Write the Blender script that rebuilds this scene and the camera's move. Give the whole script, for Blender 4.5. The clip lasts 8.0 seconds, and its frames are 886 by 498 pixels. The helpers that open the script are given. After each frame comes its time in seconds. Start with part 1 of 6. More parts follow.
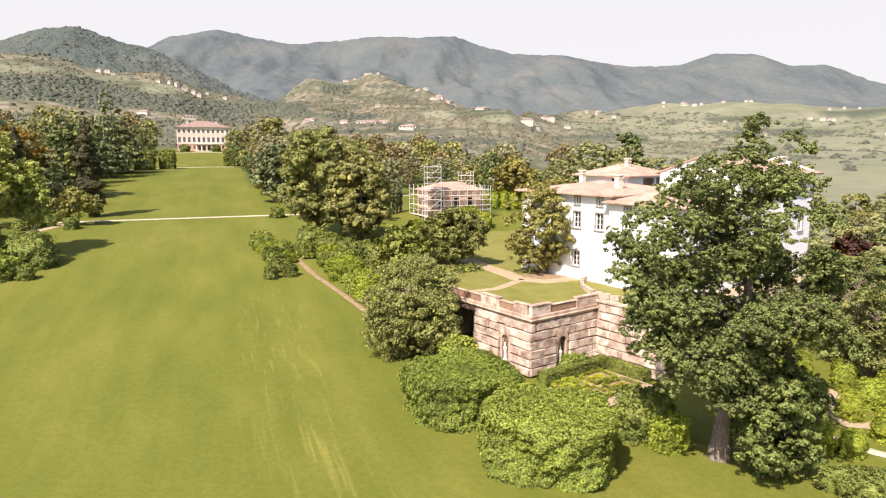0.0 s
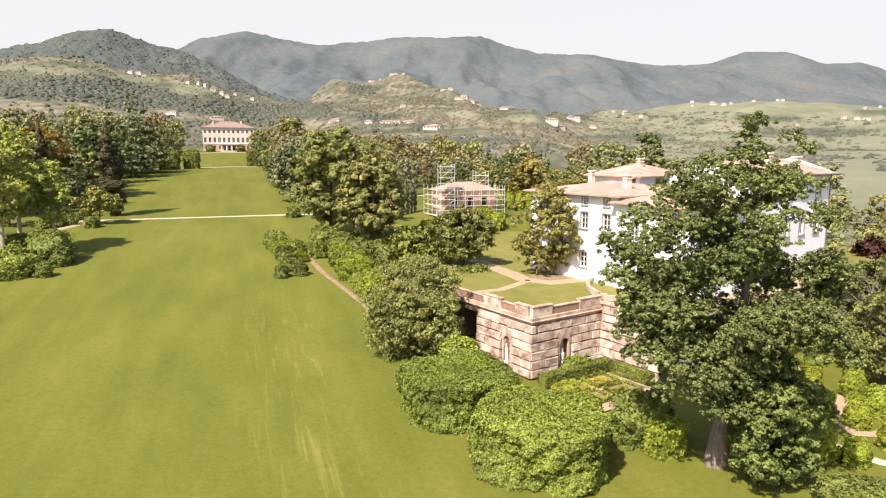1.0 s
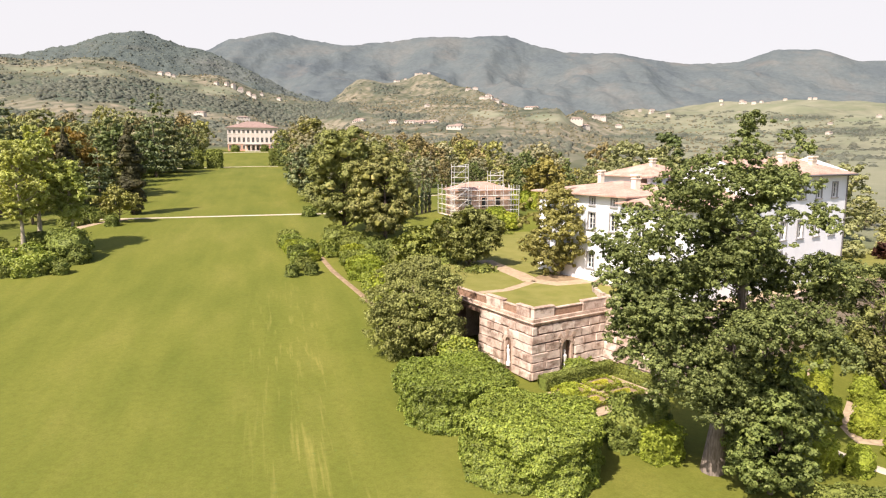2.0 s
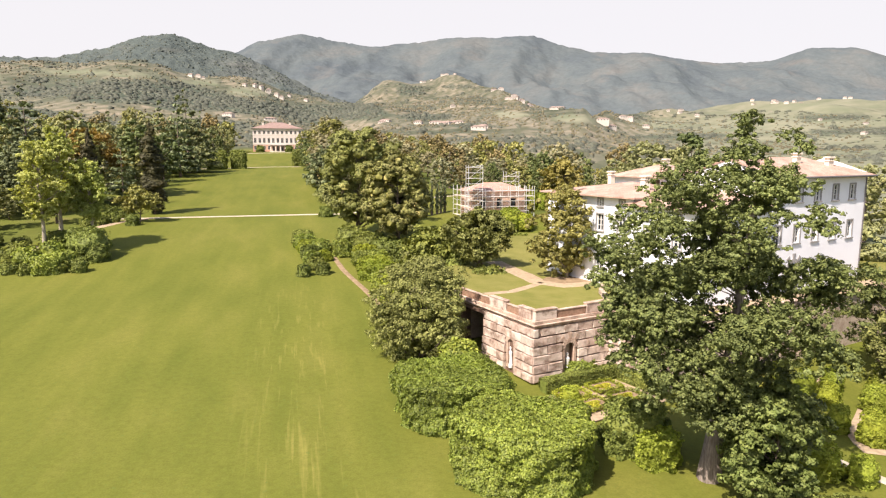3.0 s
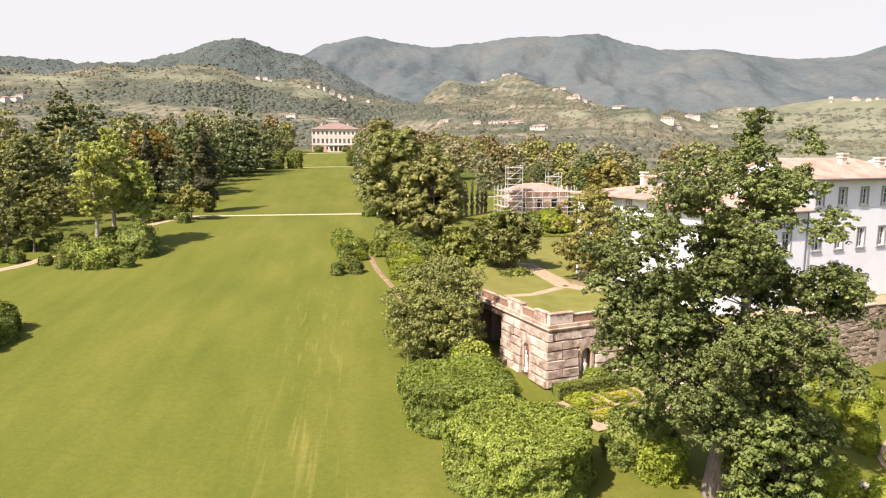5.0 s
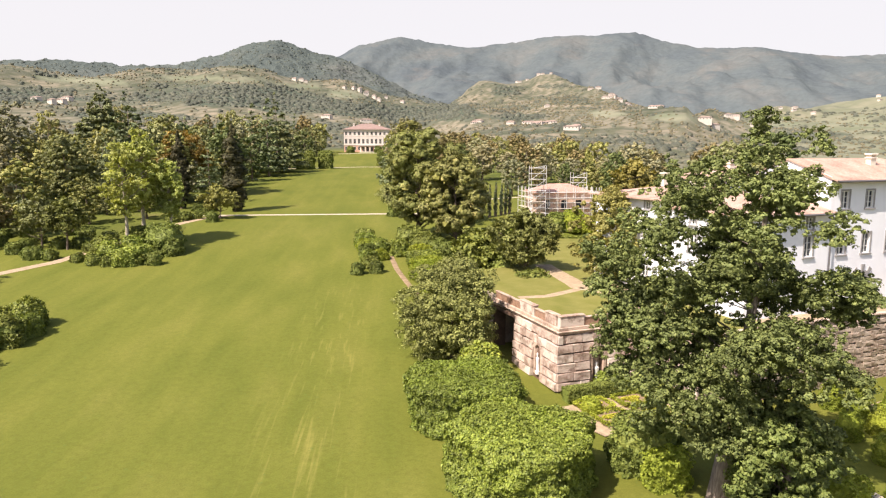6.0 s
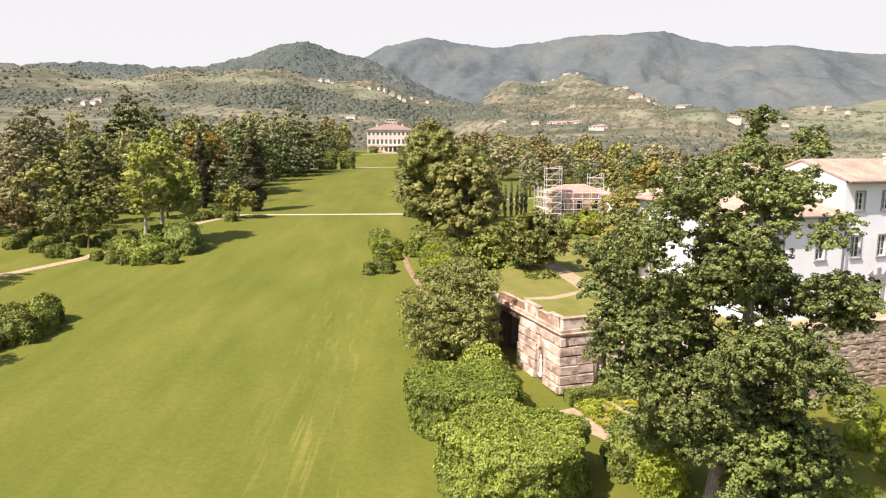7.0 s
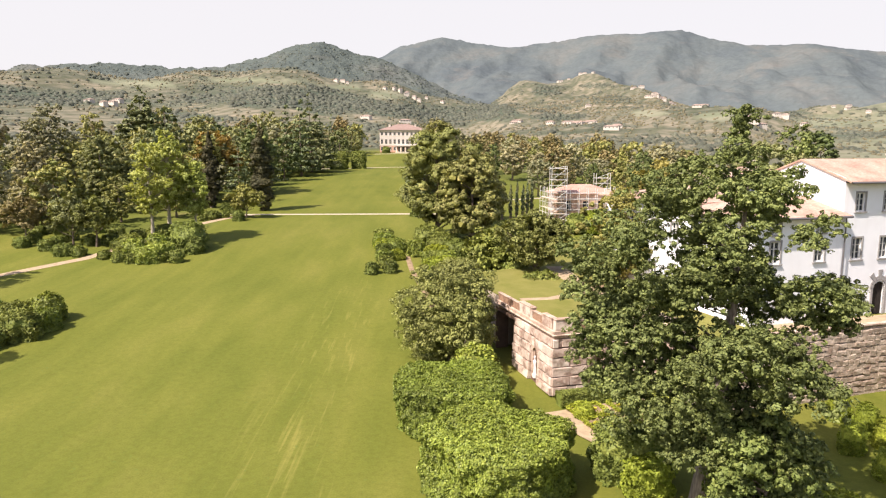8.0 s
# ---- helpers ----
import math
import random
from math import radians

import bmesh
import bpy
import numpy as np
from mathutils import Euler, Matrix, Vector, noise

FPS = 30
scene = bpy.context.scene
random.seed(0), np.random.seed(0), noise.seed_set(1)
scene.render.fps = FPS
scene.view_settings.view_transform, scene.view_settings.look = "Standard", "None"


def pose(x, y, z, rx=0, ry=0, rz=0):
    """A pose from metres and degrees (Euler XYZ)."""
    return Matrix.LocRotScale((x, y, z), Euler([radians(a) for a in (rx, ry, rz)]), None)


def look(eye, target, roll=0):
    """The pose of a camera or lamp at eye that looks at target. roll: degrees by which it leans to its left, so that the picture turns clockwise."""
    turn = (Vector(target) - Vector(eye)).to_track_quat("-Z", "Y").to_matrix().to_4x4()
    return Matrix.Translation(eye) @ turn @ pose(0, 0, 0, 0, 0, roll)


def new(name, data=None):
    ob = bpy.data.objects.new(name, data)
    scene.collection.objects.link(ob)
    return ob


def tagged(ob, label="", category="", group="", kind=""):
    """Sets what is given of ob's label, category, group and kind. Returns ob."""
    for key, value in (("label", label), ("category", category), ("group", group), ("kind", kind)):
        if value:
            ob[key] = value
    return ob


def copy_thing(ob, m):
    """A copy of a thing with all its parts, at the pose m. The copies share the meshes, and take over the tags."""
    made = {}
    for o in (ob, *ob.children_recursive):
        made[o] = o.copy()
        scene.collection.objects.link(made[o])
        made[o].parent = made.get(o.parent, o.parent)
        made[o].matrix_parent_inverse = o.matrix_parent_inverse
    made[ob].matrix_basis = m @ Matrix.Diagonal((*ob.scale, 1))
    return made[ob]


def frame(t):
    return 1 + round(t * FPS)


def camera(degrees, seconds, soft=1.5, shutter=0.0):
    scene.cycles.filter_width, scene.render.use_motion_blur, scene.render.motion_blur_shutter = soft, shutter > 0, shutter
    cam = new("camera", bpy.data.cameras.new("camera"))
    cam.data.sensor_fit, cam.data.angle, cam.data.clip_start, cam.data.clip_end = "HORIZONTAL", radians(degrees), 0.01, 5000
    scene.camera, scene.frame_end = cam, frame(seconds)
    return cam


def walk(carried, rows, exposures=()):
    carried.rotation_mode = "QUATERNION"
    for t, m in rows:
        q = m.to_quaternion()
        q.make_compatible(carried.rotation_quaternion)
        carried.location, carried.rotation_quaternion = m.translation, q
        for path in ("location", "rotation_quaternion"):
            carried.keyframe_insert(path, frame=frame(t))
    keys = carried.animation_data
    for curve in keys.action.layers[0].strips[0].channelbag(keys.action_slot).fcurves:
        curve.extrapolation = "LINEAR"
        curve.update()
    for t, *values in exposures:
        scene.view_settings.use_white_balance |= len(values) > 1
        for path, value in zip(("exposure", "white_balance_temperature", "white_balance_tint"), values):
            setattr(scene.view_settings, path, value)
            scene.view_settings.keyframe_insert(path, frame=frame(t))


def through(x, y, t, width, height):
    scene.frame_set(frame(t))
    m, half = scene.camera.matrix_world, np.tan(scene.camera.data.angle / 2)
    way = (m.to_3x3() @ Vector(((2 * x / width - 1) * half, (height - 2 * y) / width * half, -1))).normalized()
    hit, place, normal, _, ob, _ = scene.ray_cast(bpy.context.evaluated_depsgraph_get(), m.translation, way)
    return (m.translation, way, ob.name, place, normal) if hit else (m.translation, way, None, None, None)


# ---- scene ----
cam = camera(69.4, 8.0, soft=1.2)
PATH = [
    (0, (0.904, 0.117, 17.477), (0.887, 2.095, 17.182), 0.0),
    (0.5, (1.921, 0.242, 17.475), (1.866, 2.219, 17.18), 0.0),
    (1, (2.949, 0.372, 17.473), (2.854, 2.348, 17.178), 0.0),
    (1.5, (3.926, 0.534, 17.475), (3.794, 2.508, 17.179), 0.0),
    (3, (6.895, 1.113, 17.479), (6.644, 3.075, 17.185), 0.0),
    (3.5, (7.824, 1.322, 17.481), (7.536, 3.279, 17.187), 0.0),
    (4, (8.758, 1.56, 17.48), (8.423, 3.509, 17.186), 0.0),
    (4.5, (9.651, 1.841, 17.483), (9.267, 3.781, 17.189), 0.0),
    (6, (12.339, 2.735, 17.507), (11.802, 4.64, 17.214), 0.0),
    (6.5, (13.19, 3.064, 17.504), (12.611, 4.956, 17.211), 0.0),
    (7, (14.049, 3.392, 17.496), (13.437, 5.274, 17.204), 0.0),
    (7.5, (14.851, 3.714, 17.495), (14.216, 5.588, 17.203), 0.0),
    (8, (15.686, 4.065, 17.501), (15.03, 5.931, 17.209), 0.0),
]
walk(cam, [(t, look(eye, target, roll)) for t, eye, target, roll in PATH], [(0.0, 0.8, 6620, 19), (8.0, 0.8, 6620, 19)])

# ---- light: high afternoon sun from behind and the left, a clear hazy sky ----
SUN = Vector((-0.53 * math.cos(radians(51)), -0.848 * math.cos(radians(51)), math.sin(radians(51)))).normalized()
world = bpy.data.worlds.new("sky")
scene.world = world
world.use_nodes = True
wn = world.node_tree.nodes
wl = world.node_tree.links
sky = wn.new("ShaderNodeTexSky")
sky.sky_type = "NISHITA"
sky.sun_disc = False
sky.sun_elevation = radians(51)
sky.sun_rotation = math.atan2(SUN.x, SUN.y)
sky.air_density, sky.dust_density, sky.ozone_density = 1.0, 2.0, 1.0
# summer haze: the sky pales towards the horizon
ray_way = wn.new("ShaderNodeTexCoord")
split = wn.new("ShaderNodeSeparateXYZ")
wl.new(ray_way.outputs["Generated"], split.inputs[0])
haze = wn.new("ShaderNodeValToRGB")
haze.color_ramp.elements[0].position, haze.color_ramp.elements[0].color = 0.22, (0.94, 0.94, 0.94, 1)
haze.color_ramp.elements[1].position, haze.color_ramp.elements[1].color = 0.42, (0.03, 0.03, 0.03, 1)
wl.new(split.outputs["Z"], haze.inputs["Fac"])
veil = wn.new("ShaderNodeMix")
veil.data_type = "RGBA"
wl.new(haze.outputs["Color"], veil.inputs[0])
wl.new(sky.outputs["Color"], veil.inputs[6])
veil.inputs[7].default_value = (4.3, 4.42, 4.38, 1)
wl.new(veil.outputs[2], wn["Background"].inputs["Color"])
wn["Background"].inputs["Strength"].default_value = 0.12
sun = new("sun", bpy.data.lights.new("sun", "SUN"))
sun.data.energy, sun.data.angle, sun.data.color = 5.0, radians(0.5), (1.0, 0.935, 0.81)
sun.matrix_world = look(SUN * 100, (0, 0, 0))


# ---- materials ----
class Nodes:
    """A small wrapper to write node materials in few lines."""

    def __init__(self, name, rough=0.8, spec=0.2, metal=0.0):
        self.m = bpy.data.materials.new(name)
        self.m.use_nodes = True
        self.t = self.m.node_tree
        self.p = self.t.nodes["Principled BSDF"]
        self.p.inputs["Roughness"].default_value = rough
        self.p.inputs["Specular IOR Level"].default_value = spec
        self.p.inputs["Metallic"].default_value = metal

    def n(self, kind, **sets):
        node = self.t.nodes.new(kind)
        for key, value in sets.items():
            node.inputs[key.replace("_", " ")].default_value = value
        return node

    def link(self, a, b):
        self.t.links.new(a, b)

    def coords(self, scale=(1, 1, 1), turn=0.0, world=True):
        if world:
            source = self.t.nodes.new("ShaderNodeNewGeometry").outputs["Position"]
        else:
            source = self.t.nodes.new("ShaderNodeTexCoord").outputs["Object"]
        mapping = self.t.nodes.new("ShaderNodeMapping")
        mapping.vector_type = "TEXTURE"
        mapping.inputs["Scale"].default_value = tuple(1 / v for v in scale)
        mapping.inputs["Rotation"].default_value = (0, 0, turn)
        self.link(source, mapping.inputs["Vector"])
        return mapping.outputs["Vector"]

    def noise(self, scale, detail=3.0, coords=None, rough=0.55):
        node = self.n("ShaderNodeTexNoise", Scale=scale, Detail=detail, Roughness=rough)
        self.link(coords or self.coords(), node.inputs["Vector"])
        return node.outputs["Fac"]

    def ramp(self, value, *stops):
        node = self.t.nodes.new("ShaderNodeValToRGB")
        el = node.color_ramp.elements
        while len(el) < len(stops):
            el.new(0.5)
        for e, (at, c) in zip(el, stops):
            e.position = at
            e.color = (*c, 1) if len(c) == 3 else c
        self.link(value, node.inputs["Fac"])
        return node.outputs["Color"]

    def mix(self, fac, a, b, mode="MIX"):
        node = self.t.nodes.new("ShaderNodeMix")
        node.data_type, node.blend_type = "RGBA", mode
        for value, socket in ((fac, node.inputs[0]), (a, node.inputs[6]), (b, node.inputs[7])):
            if isinstance(value, bpy.types.NodeSocket):
                self.link(value, socket)
            elif isinstance(value, tuple):
                socket.default_value = (*value, 1)
            else:
                socket.default_value = value
        return node.outputs[2]

    def color(self, c):
        self.link(c, self.p.inputs["Base Color"])

    def bump(self, value, strength=0.4, distance=0.05):
        node = self.n("ShaderNodeBump", Strength=strength, Distance=distance)
        self.link(value, node.inputs["Height"])
        self.link(node.outputs["Normal"], self.p.inputs["Normal"])


def grey(v):
    return (v, v, v)


def leaf_material(name, dark, mid, light, through=0.22, gloss=0.18):
    """Foliage: each leaf its own tone, broad patches, some light passing through."""
    dark, mid, light = ((1.62 * c[0], 1.52 * c[1], 1.5 * c[2]) for c in (dark, mid, light))
    dark = tuple(0.5 * a + 0.5 * b for a, b in zip(dark, mid))
    light = tuple(0.6 * a + 0.4 * b for a, b in zip(light, mid))
    k = Nodes(name, 0.55, gloss)
    geo = k.t.nodes.new("ShaderNodeNewGeometry")
    tone = k.ramp(geo.outputs["Random Per Island"], (0.0, dark), (0.55, mid), (1.0, light))
    info = k.t.nodes.new("ShaderNodeObjectInfo")
    patch = k.ramp(k.noise(0.35, 2), (0.3, grey(0.75)), (0.7, grey(1.25)))
    tone = k.mix(1.0, tone, patch, "MULTIPLY")
    tone = k.mix(1.0, tone, k.ramp(k.noise(0.025, 3), (0.35, grey(0.8)), (0.65, grey(1.2))), "MULTIPLY")
    grain = k.noise(3.2, 3, None, 0.65)
    tone = k.mix(1.0, tone, k.ramp(grain, (0.36, grey(0.74)), (0.5, grey(1.0)), (0.64, grey(1.2))), "MULTIPLY")
    k.bump(grain, 0.3, 0.3)
    each = k.ramp(info.outputs["Random"], (0.0, (0.86, 0.9, 0.85)), (0.5, (1.0, 1.0, 1.0)), (1.0, (1.18, 1.1, 1.0)))
    tone = k.mix(1.0, tone, each, "MULTIPLY")
    k.color(tone)
    glow = k.n("ShaderNodeBsdfTranslucent")
    k.link(k.mix(1.0, tone, (1.25, 1.2, 0.55), "MULTIPLY"), glow.inputs["Color"])
    both = k.n("ShaderNodeMixShader", Fac=through)
    k.link(k.p.outputs[0], both.inputs[1])
    k.link(glow.outputs[0], both.inputs[2])
    k.link(both.outputs[0], k.t.nodes["Material Output"].inputs["Surface"])
    return k.m


def bark_material(name, a, b):
    k = Nodes(name, 0.9, 0.1)
    v = k.noise(3.0, 5, k.coords((4, 4, 0.6)))
    k.color(k.ramp(v, (0.3, a), (0.7, b)))
    k.bump(v, 0.7, 0.06)
    return k.m


def plaster_material(name, base, stain, amount=0.5):
    k = Nodes(name, 0.85, 0.15)
    big = k.noise(0.45, 4)
    streak = k.noise(1.2, 4, k.coords((1.6, 1.6, 0.18)))
    c = k.mix(k.ramp(big, (0.45, grey(0)), (0.75, grey(amount))), base, stain)
    c = k.mix(k.ramp(streak, (0.55, grey(0)), (0.8, grey(amount * 0.7))), c, stain)
    k.color(c)
    k.bump(k.noise(14, 4), 0.15, 0.01)
    return k.m


def plain_material(name, c, rough=0.7, spec=0.25, vary=0.15, scale=3.0, metal=0.0):
    k = Nodes(name, rough, spec, metal)
    v = k.noise(scale, 4)
    k.color(k.ramp(v, (0.25, tuple(x * (1 - vary) for x in c)), (0.75, tuple(min(1, x * (1 + vary)) for x in c))))
    k.bump(v, 0.15, 0.01)
    return k.m


def stone_material(name, a, b, c, stain=0.72):
    """Weathered ashlar: each block its own tone, with lichen and run-off stains."""
    k = Nodes(name, 0.9, 0.12)
    info = k.t.nodes.new("ShaderNodeObjectInfo")
    tone = k.ramp(info.outputs["Random"], (0.0, a), (0.5, b), (1.0, c))
    v = k.noise(1.1, 5)
    tone = k.mix(k.ramp(v, (0.45, grey(0)), (0.62, grey(stain))), tone, (0.21, 0.125, 0.09))
    w = k.noise(5, 5)
    tone = k.mix(k.ramp(w, (0.35, grey(0.35)), (0.6, grey(0.0))), tone, (0.62, 0.55, 0.45))
    k.color(tone)
    k.bump(k.mix(0.5, v, w), 0.9, 0.09)
    return k.m


def roof_material(name, a, b, c, turn):
    """Old clay pan tiles, in rows down the slope."""
    k = Nodes(name, 0.85, 0.15)
    big = k.noise(0.6, 4)
    small = k.noise(5.0, 3)
    tone = k.ramp(k.mix(0.45, big, small), (0.36, a), (0.5, b), (0.66, c))
    k.color(tone)
    wave = k.n("ShaderNodeTexWave", Scale=1.25, Distortion=0.4)
    wave.wave_type = "BANDS"
    k.link(k.coords(turn=turn), wave.inputs["Vector"])
    k.bump(k.mix(0.35, wave.outputs["Fac"], small), 0.55, 0.08)
    return k.m


AXIS = math.atan2(0.35, 0.937)


def grass_tones(k):
    """Mown grass: fine blades, worn patches and the long strokes of the mower."""
    blades = k.noise(9, 5)
    patches = k.noise(0.16, 4, k.coords((1, 0.35, 1), AXIS))
    strokes = k.noise(0.55, 3, k.coords((1, 0.045, 1), AXIS))
    grass = k.ramp(patches, (0.3, (0.098, 0.115, 0.0185)), (0.52, (0.127, 0.137, 0.024)), (0.75, (0.168, 0.162, 0.036)))
    grass = k.mix(k.ramp(strokes, (0.42, grey(0)), (0.68, grey(0.22))), grass, (0.2, 0.192, 0.038))
    grass = k.mix(k.ramp(blades, (0.3, grey(0.5)), (0.65, grey(0.0))), grass, (0.085, 0.095, 0.01))
    # pale tracks where the mower turns
    track = k.noise(2.4, 3, k.coords((1, 0.04, 1), AXIS))
    place = k.t.nodes.new("ShaderNodeSeparateXYZ")
    k.link(k.coords((0.01, 0.01, 1), AXIS), place.inputs[0])
    across = k.ramp(place.outputs["X"], (0.015, grey(0)), (0.05, grey(1)), (0.085, grey(1)), (0.125, grey(0)))
    along = k.ramp(place.outputs["Y"], (0.55, grey(1)), (0.9, grey(0.12)))
    lines = k.mix(1.0, k.ramp(track, (0.56, grey(0)), (0.72, grey(0.6))), k.mix(1.0, across, along, "MULTIPLY"), "MULTIPLY")
    grass = k.mix(lines, grass, (0.23, 0.21, 0.05))
    # tufts, clover and thin spots a hand or two wide
    tufts = k.ramp(k.noise(2.1, 5, None, 0.72), (0.34, grey(0.9)), (0.5, grey(1.0)), (0.66, grey(1.09)))
    grass = k.mix(1.0, grass, tufts, "MULTIPLY")
    weeds = k.ramp(k.noise(3.4, 3, None, 0.6), (0.64, grey(0.0)), (0.7, grey(0.6)))
    grass = k.mix(weeds, grass, (0.1, 0.135, 0.03))
    return grass, blades


def ground_material():
    """One sheet: mown lawn, park floor under the trees, and the fields and groves of the slopes, by the cover painted on it."""
    k = Nodes("ground", 0.9, 0.1)
    att = k.t.nodes.new("ShaderNodeAttribute")
    att.attribute_name = "cover"
    sep = k.t.nodes.new("ShaderNodeSeparateColor")
    k.link(att.outputs["Color"], sep.inputs[0])
    grass, blades = grass_tones(k)
    park = k.ramp(k.noise(0.12, 5), (0.35, (0.035, 0.05, 0.012)), (0.6, (0.1, 0.12, 0.025)), (0.75, (0.13, 0.11, 0.05)))
    # field tones carry some blue-grey of the distance haze
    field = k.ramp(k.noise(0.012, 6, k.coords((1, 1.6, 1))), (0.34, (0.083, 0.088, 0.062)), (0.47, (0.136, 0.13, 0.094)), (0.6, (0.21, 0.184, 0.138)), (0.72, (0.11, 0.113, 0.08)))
    rows = k.n("ShaderNodeTexWave", Scale=0.035, Distortion=6.0, Detail=2.0)
    k.link(k.coords((0.4, 1, 2)), rows.inputs["Vector"])
    field = k.mix(k.ramp(rows.outputs["Fac"], (0.3, grey(0.45)), (0.55, grey(0))), field, (0.06, 0.07, 0.036))
    plots = k.n("ShaderNodeTexVoronoi", Scale=0.011)
    k.link(k.coords((1, 0.6, 1), 0.3), plots.inputs["Vector"])
    shade = k.t.nodes.new("ShaderNodeSeparateColor")
    k.link(plots.outputs["Color"], shade.inputs[0])
    field = k.mix(1.0, field, k.ramp(shade.outputs[0], (0.0, (0.72, 0.78, 0.7)), (0.5, (0.95, 0.97, 0.92)), (1.0, (1.22, 1.16, 1.08))), "MULTIPLY")
    c = k.mix(sep.outputs[0], park, grass)
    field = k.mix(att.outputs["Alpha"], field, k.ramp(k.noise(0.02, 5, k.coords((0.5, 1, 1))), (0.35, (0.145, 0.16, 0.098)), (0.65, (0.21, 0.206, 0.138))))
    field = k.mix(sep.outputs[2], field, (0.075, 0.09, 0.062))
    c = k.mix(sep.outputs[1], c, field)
    k.color(c)
    k.bump(k.mix(0.5, blades, k.noise(1.2, 3)), 0.5, 0.06)
    return k.m


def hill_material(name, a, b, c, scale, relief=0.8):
    """Wooded slopes far off, distance haze mixed into the tones: tree crowns run together, with paler and browner
    clearings.
    """
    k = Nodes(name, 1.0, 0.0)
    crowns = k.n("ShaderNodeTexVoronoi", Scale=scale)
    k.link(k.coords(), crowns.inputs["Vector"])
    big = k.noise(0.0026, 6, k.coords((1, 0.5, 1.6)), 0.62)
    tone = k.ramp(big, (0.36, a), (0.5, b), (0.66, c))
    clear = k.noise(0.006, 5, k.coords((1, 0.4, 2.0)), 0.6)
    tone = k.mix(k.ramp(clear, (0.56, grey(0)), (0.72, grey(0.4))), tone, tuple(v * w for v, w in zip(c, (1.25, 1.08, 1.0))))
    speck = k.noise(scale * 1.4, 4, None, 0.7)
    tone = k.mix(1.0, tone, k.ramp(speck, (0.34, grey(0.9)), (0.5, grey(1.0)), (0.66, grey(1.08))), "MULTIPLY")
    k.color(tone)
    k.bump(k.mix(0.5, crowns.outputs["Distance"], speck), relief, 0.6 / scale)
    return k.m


def grass_material():
    k = Nodes("terrace_grass", 0.9, 0.1)
    grass, blades = grass_tones(k)
    dry = k.ramp(k.noise(0.5, 4), (0.3, grey(0.25)), (0.7, grey(0.7)))
    k.color(k.mix(dry, grass, (0.24, 0.215, 0.07)))
    k.bump(blades, 0.5, 0.05)
    return k.m


M = {}
M["ground"] = ground_material()
M["grass"] = grass_material()
# distance haze is put into these tones: paled, greyed and shifted to blue
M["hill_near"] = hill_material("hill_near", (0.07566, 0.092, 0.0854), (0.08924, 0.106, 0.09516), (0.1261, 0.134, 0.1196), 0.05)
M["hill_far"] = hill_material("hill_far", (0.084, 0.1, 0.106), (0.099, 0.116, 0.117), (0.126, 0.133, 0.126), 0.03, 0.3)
M["gravel"] = plain_material("gravel", (0.36, 0.275, 0.18), 0.95, 0.05, 0.25, 2.5)
M["white_path"] = plain_material("white_path", (0.45, 0.39, 0.29), 0.95, 0.05, 0.2, 1.5)
M["earth"] = plain_material("earth", (0.25, 0.18, 0.11), 0.95, 0.05, 0.3, 1.5)
M["stone"] = stone_material("stone", (0.46, 0.33, 0.265), (0.58, 0.455, 0.375), (0.7, 0.595, 0.505), 0.8)
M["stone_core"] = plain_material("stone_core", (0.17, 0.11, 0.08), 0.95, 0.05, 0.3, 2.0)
M["stone_trim"] = stone_material("stone_trim", (0.42, 0.29, 0.215), (0.49, 0.35, 0.265), (0.56, 0.42, 0.33))
M["rubble"] = stone_material("rubble", (0.37, 0.285, 0.215), (0.4, 0.315, 0.245), (0.44, 0.355, 0.28), 0.5)
M["brick"] = plain_material("brick", (0.3, 0.185, 0.125), 0.9, 0.1, 0.3, 3.0)
M["plaster"] = plaster_material("plaster", (0.8, 0.81, 0.83), (0.62, 0.61, 0.6), 0.3)
M["plaster_cream"] = plaster_material("plaster_cream", (0.69, 0.61, 0.56), (0.52, 0.44, 0.39), 0.35)
M["plaster_farm"] = plaster_material("plaster_farm", (0.56, 0.505, 0.435), (0.4, 0.34, 0.29), 0.45)
M["roof_farm"] = roof_material("roof_farm", (0.26, 0.185, 0.15), (0.31, 0.23, 0.19), (0.36, 0.28, 0.235), 0.4)
M["plaster_salmon"] = plaster_material("plaster_salmon", (0.6, 0.33, 0.24), (0.5, 0.36, 0.28), 0.4)
M["trim_stone"] = plain_material("trim_stone", (0.3, 0.29, 0.28), 0.8, 0.2, 0.15)
M["trim_pale"] = plain_material("trim_pale", (0.66, 0.6, 0.5), 0.8, 0.2, 0.15)
M["roof"] = roof_material("roof", (0.31, 0.19, 0.145), (0.43, 0.285, 0.22), (0.52, 0.385, 0.31), 0.93)
M["roof_new"] = roof_material("roof_new", (0.36, 0.2, 0.15), (0.44, 0.26, 0.2), (0.5, 0.32, 0.26), 0.4)
M["roof_far"] = roof_material("roof_far", (0.22, 0.15, 0.122), (0.265, 0.185, 0.155), (0.31, 0.225, 0.19), 0.4)
M["wood_white"] = plain_material("wood_white", (0.75, 0.73, 0.68), 0.6, 0.3, 0.08)
M["shutter"] = plain_material("shutter", (0.17, 0.17, 0.16), 0.7, 0.2, 0.15)
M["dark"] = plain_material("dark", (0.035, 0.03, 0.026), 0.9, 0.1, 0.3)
M["iron"] = plain_material("iron", (0.16, 0.15, 0.15), 0.6, 0.4, 0.2, 5.0, 0.4)
M["steel"] = plain_material("steel", (0.72, 0.71, 0.69), 0.5, 0.4, 0.12, 5.0, 0.3)
M["plank"] = plain_material("plank", (0.6, 0.5, 0.36), 0.85, 0.15, 0.25, 2.0)
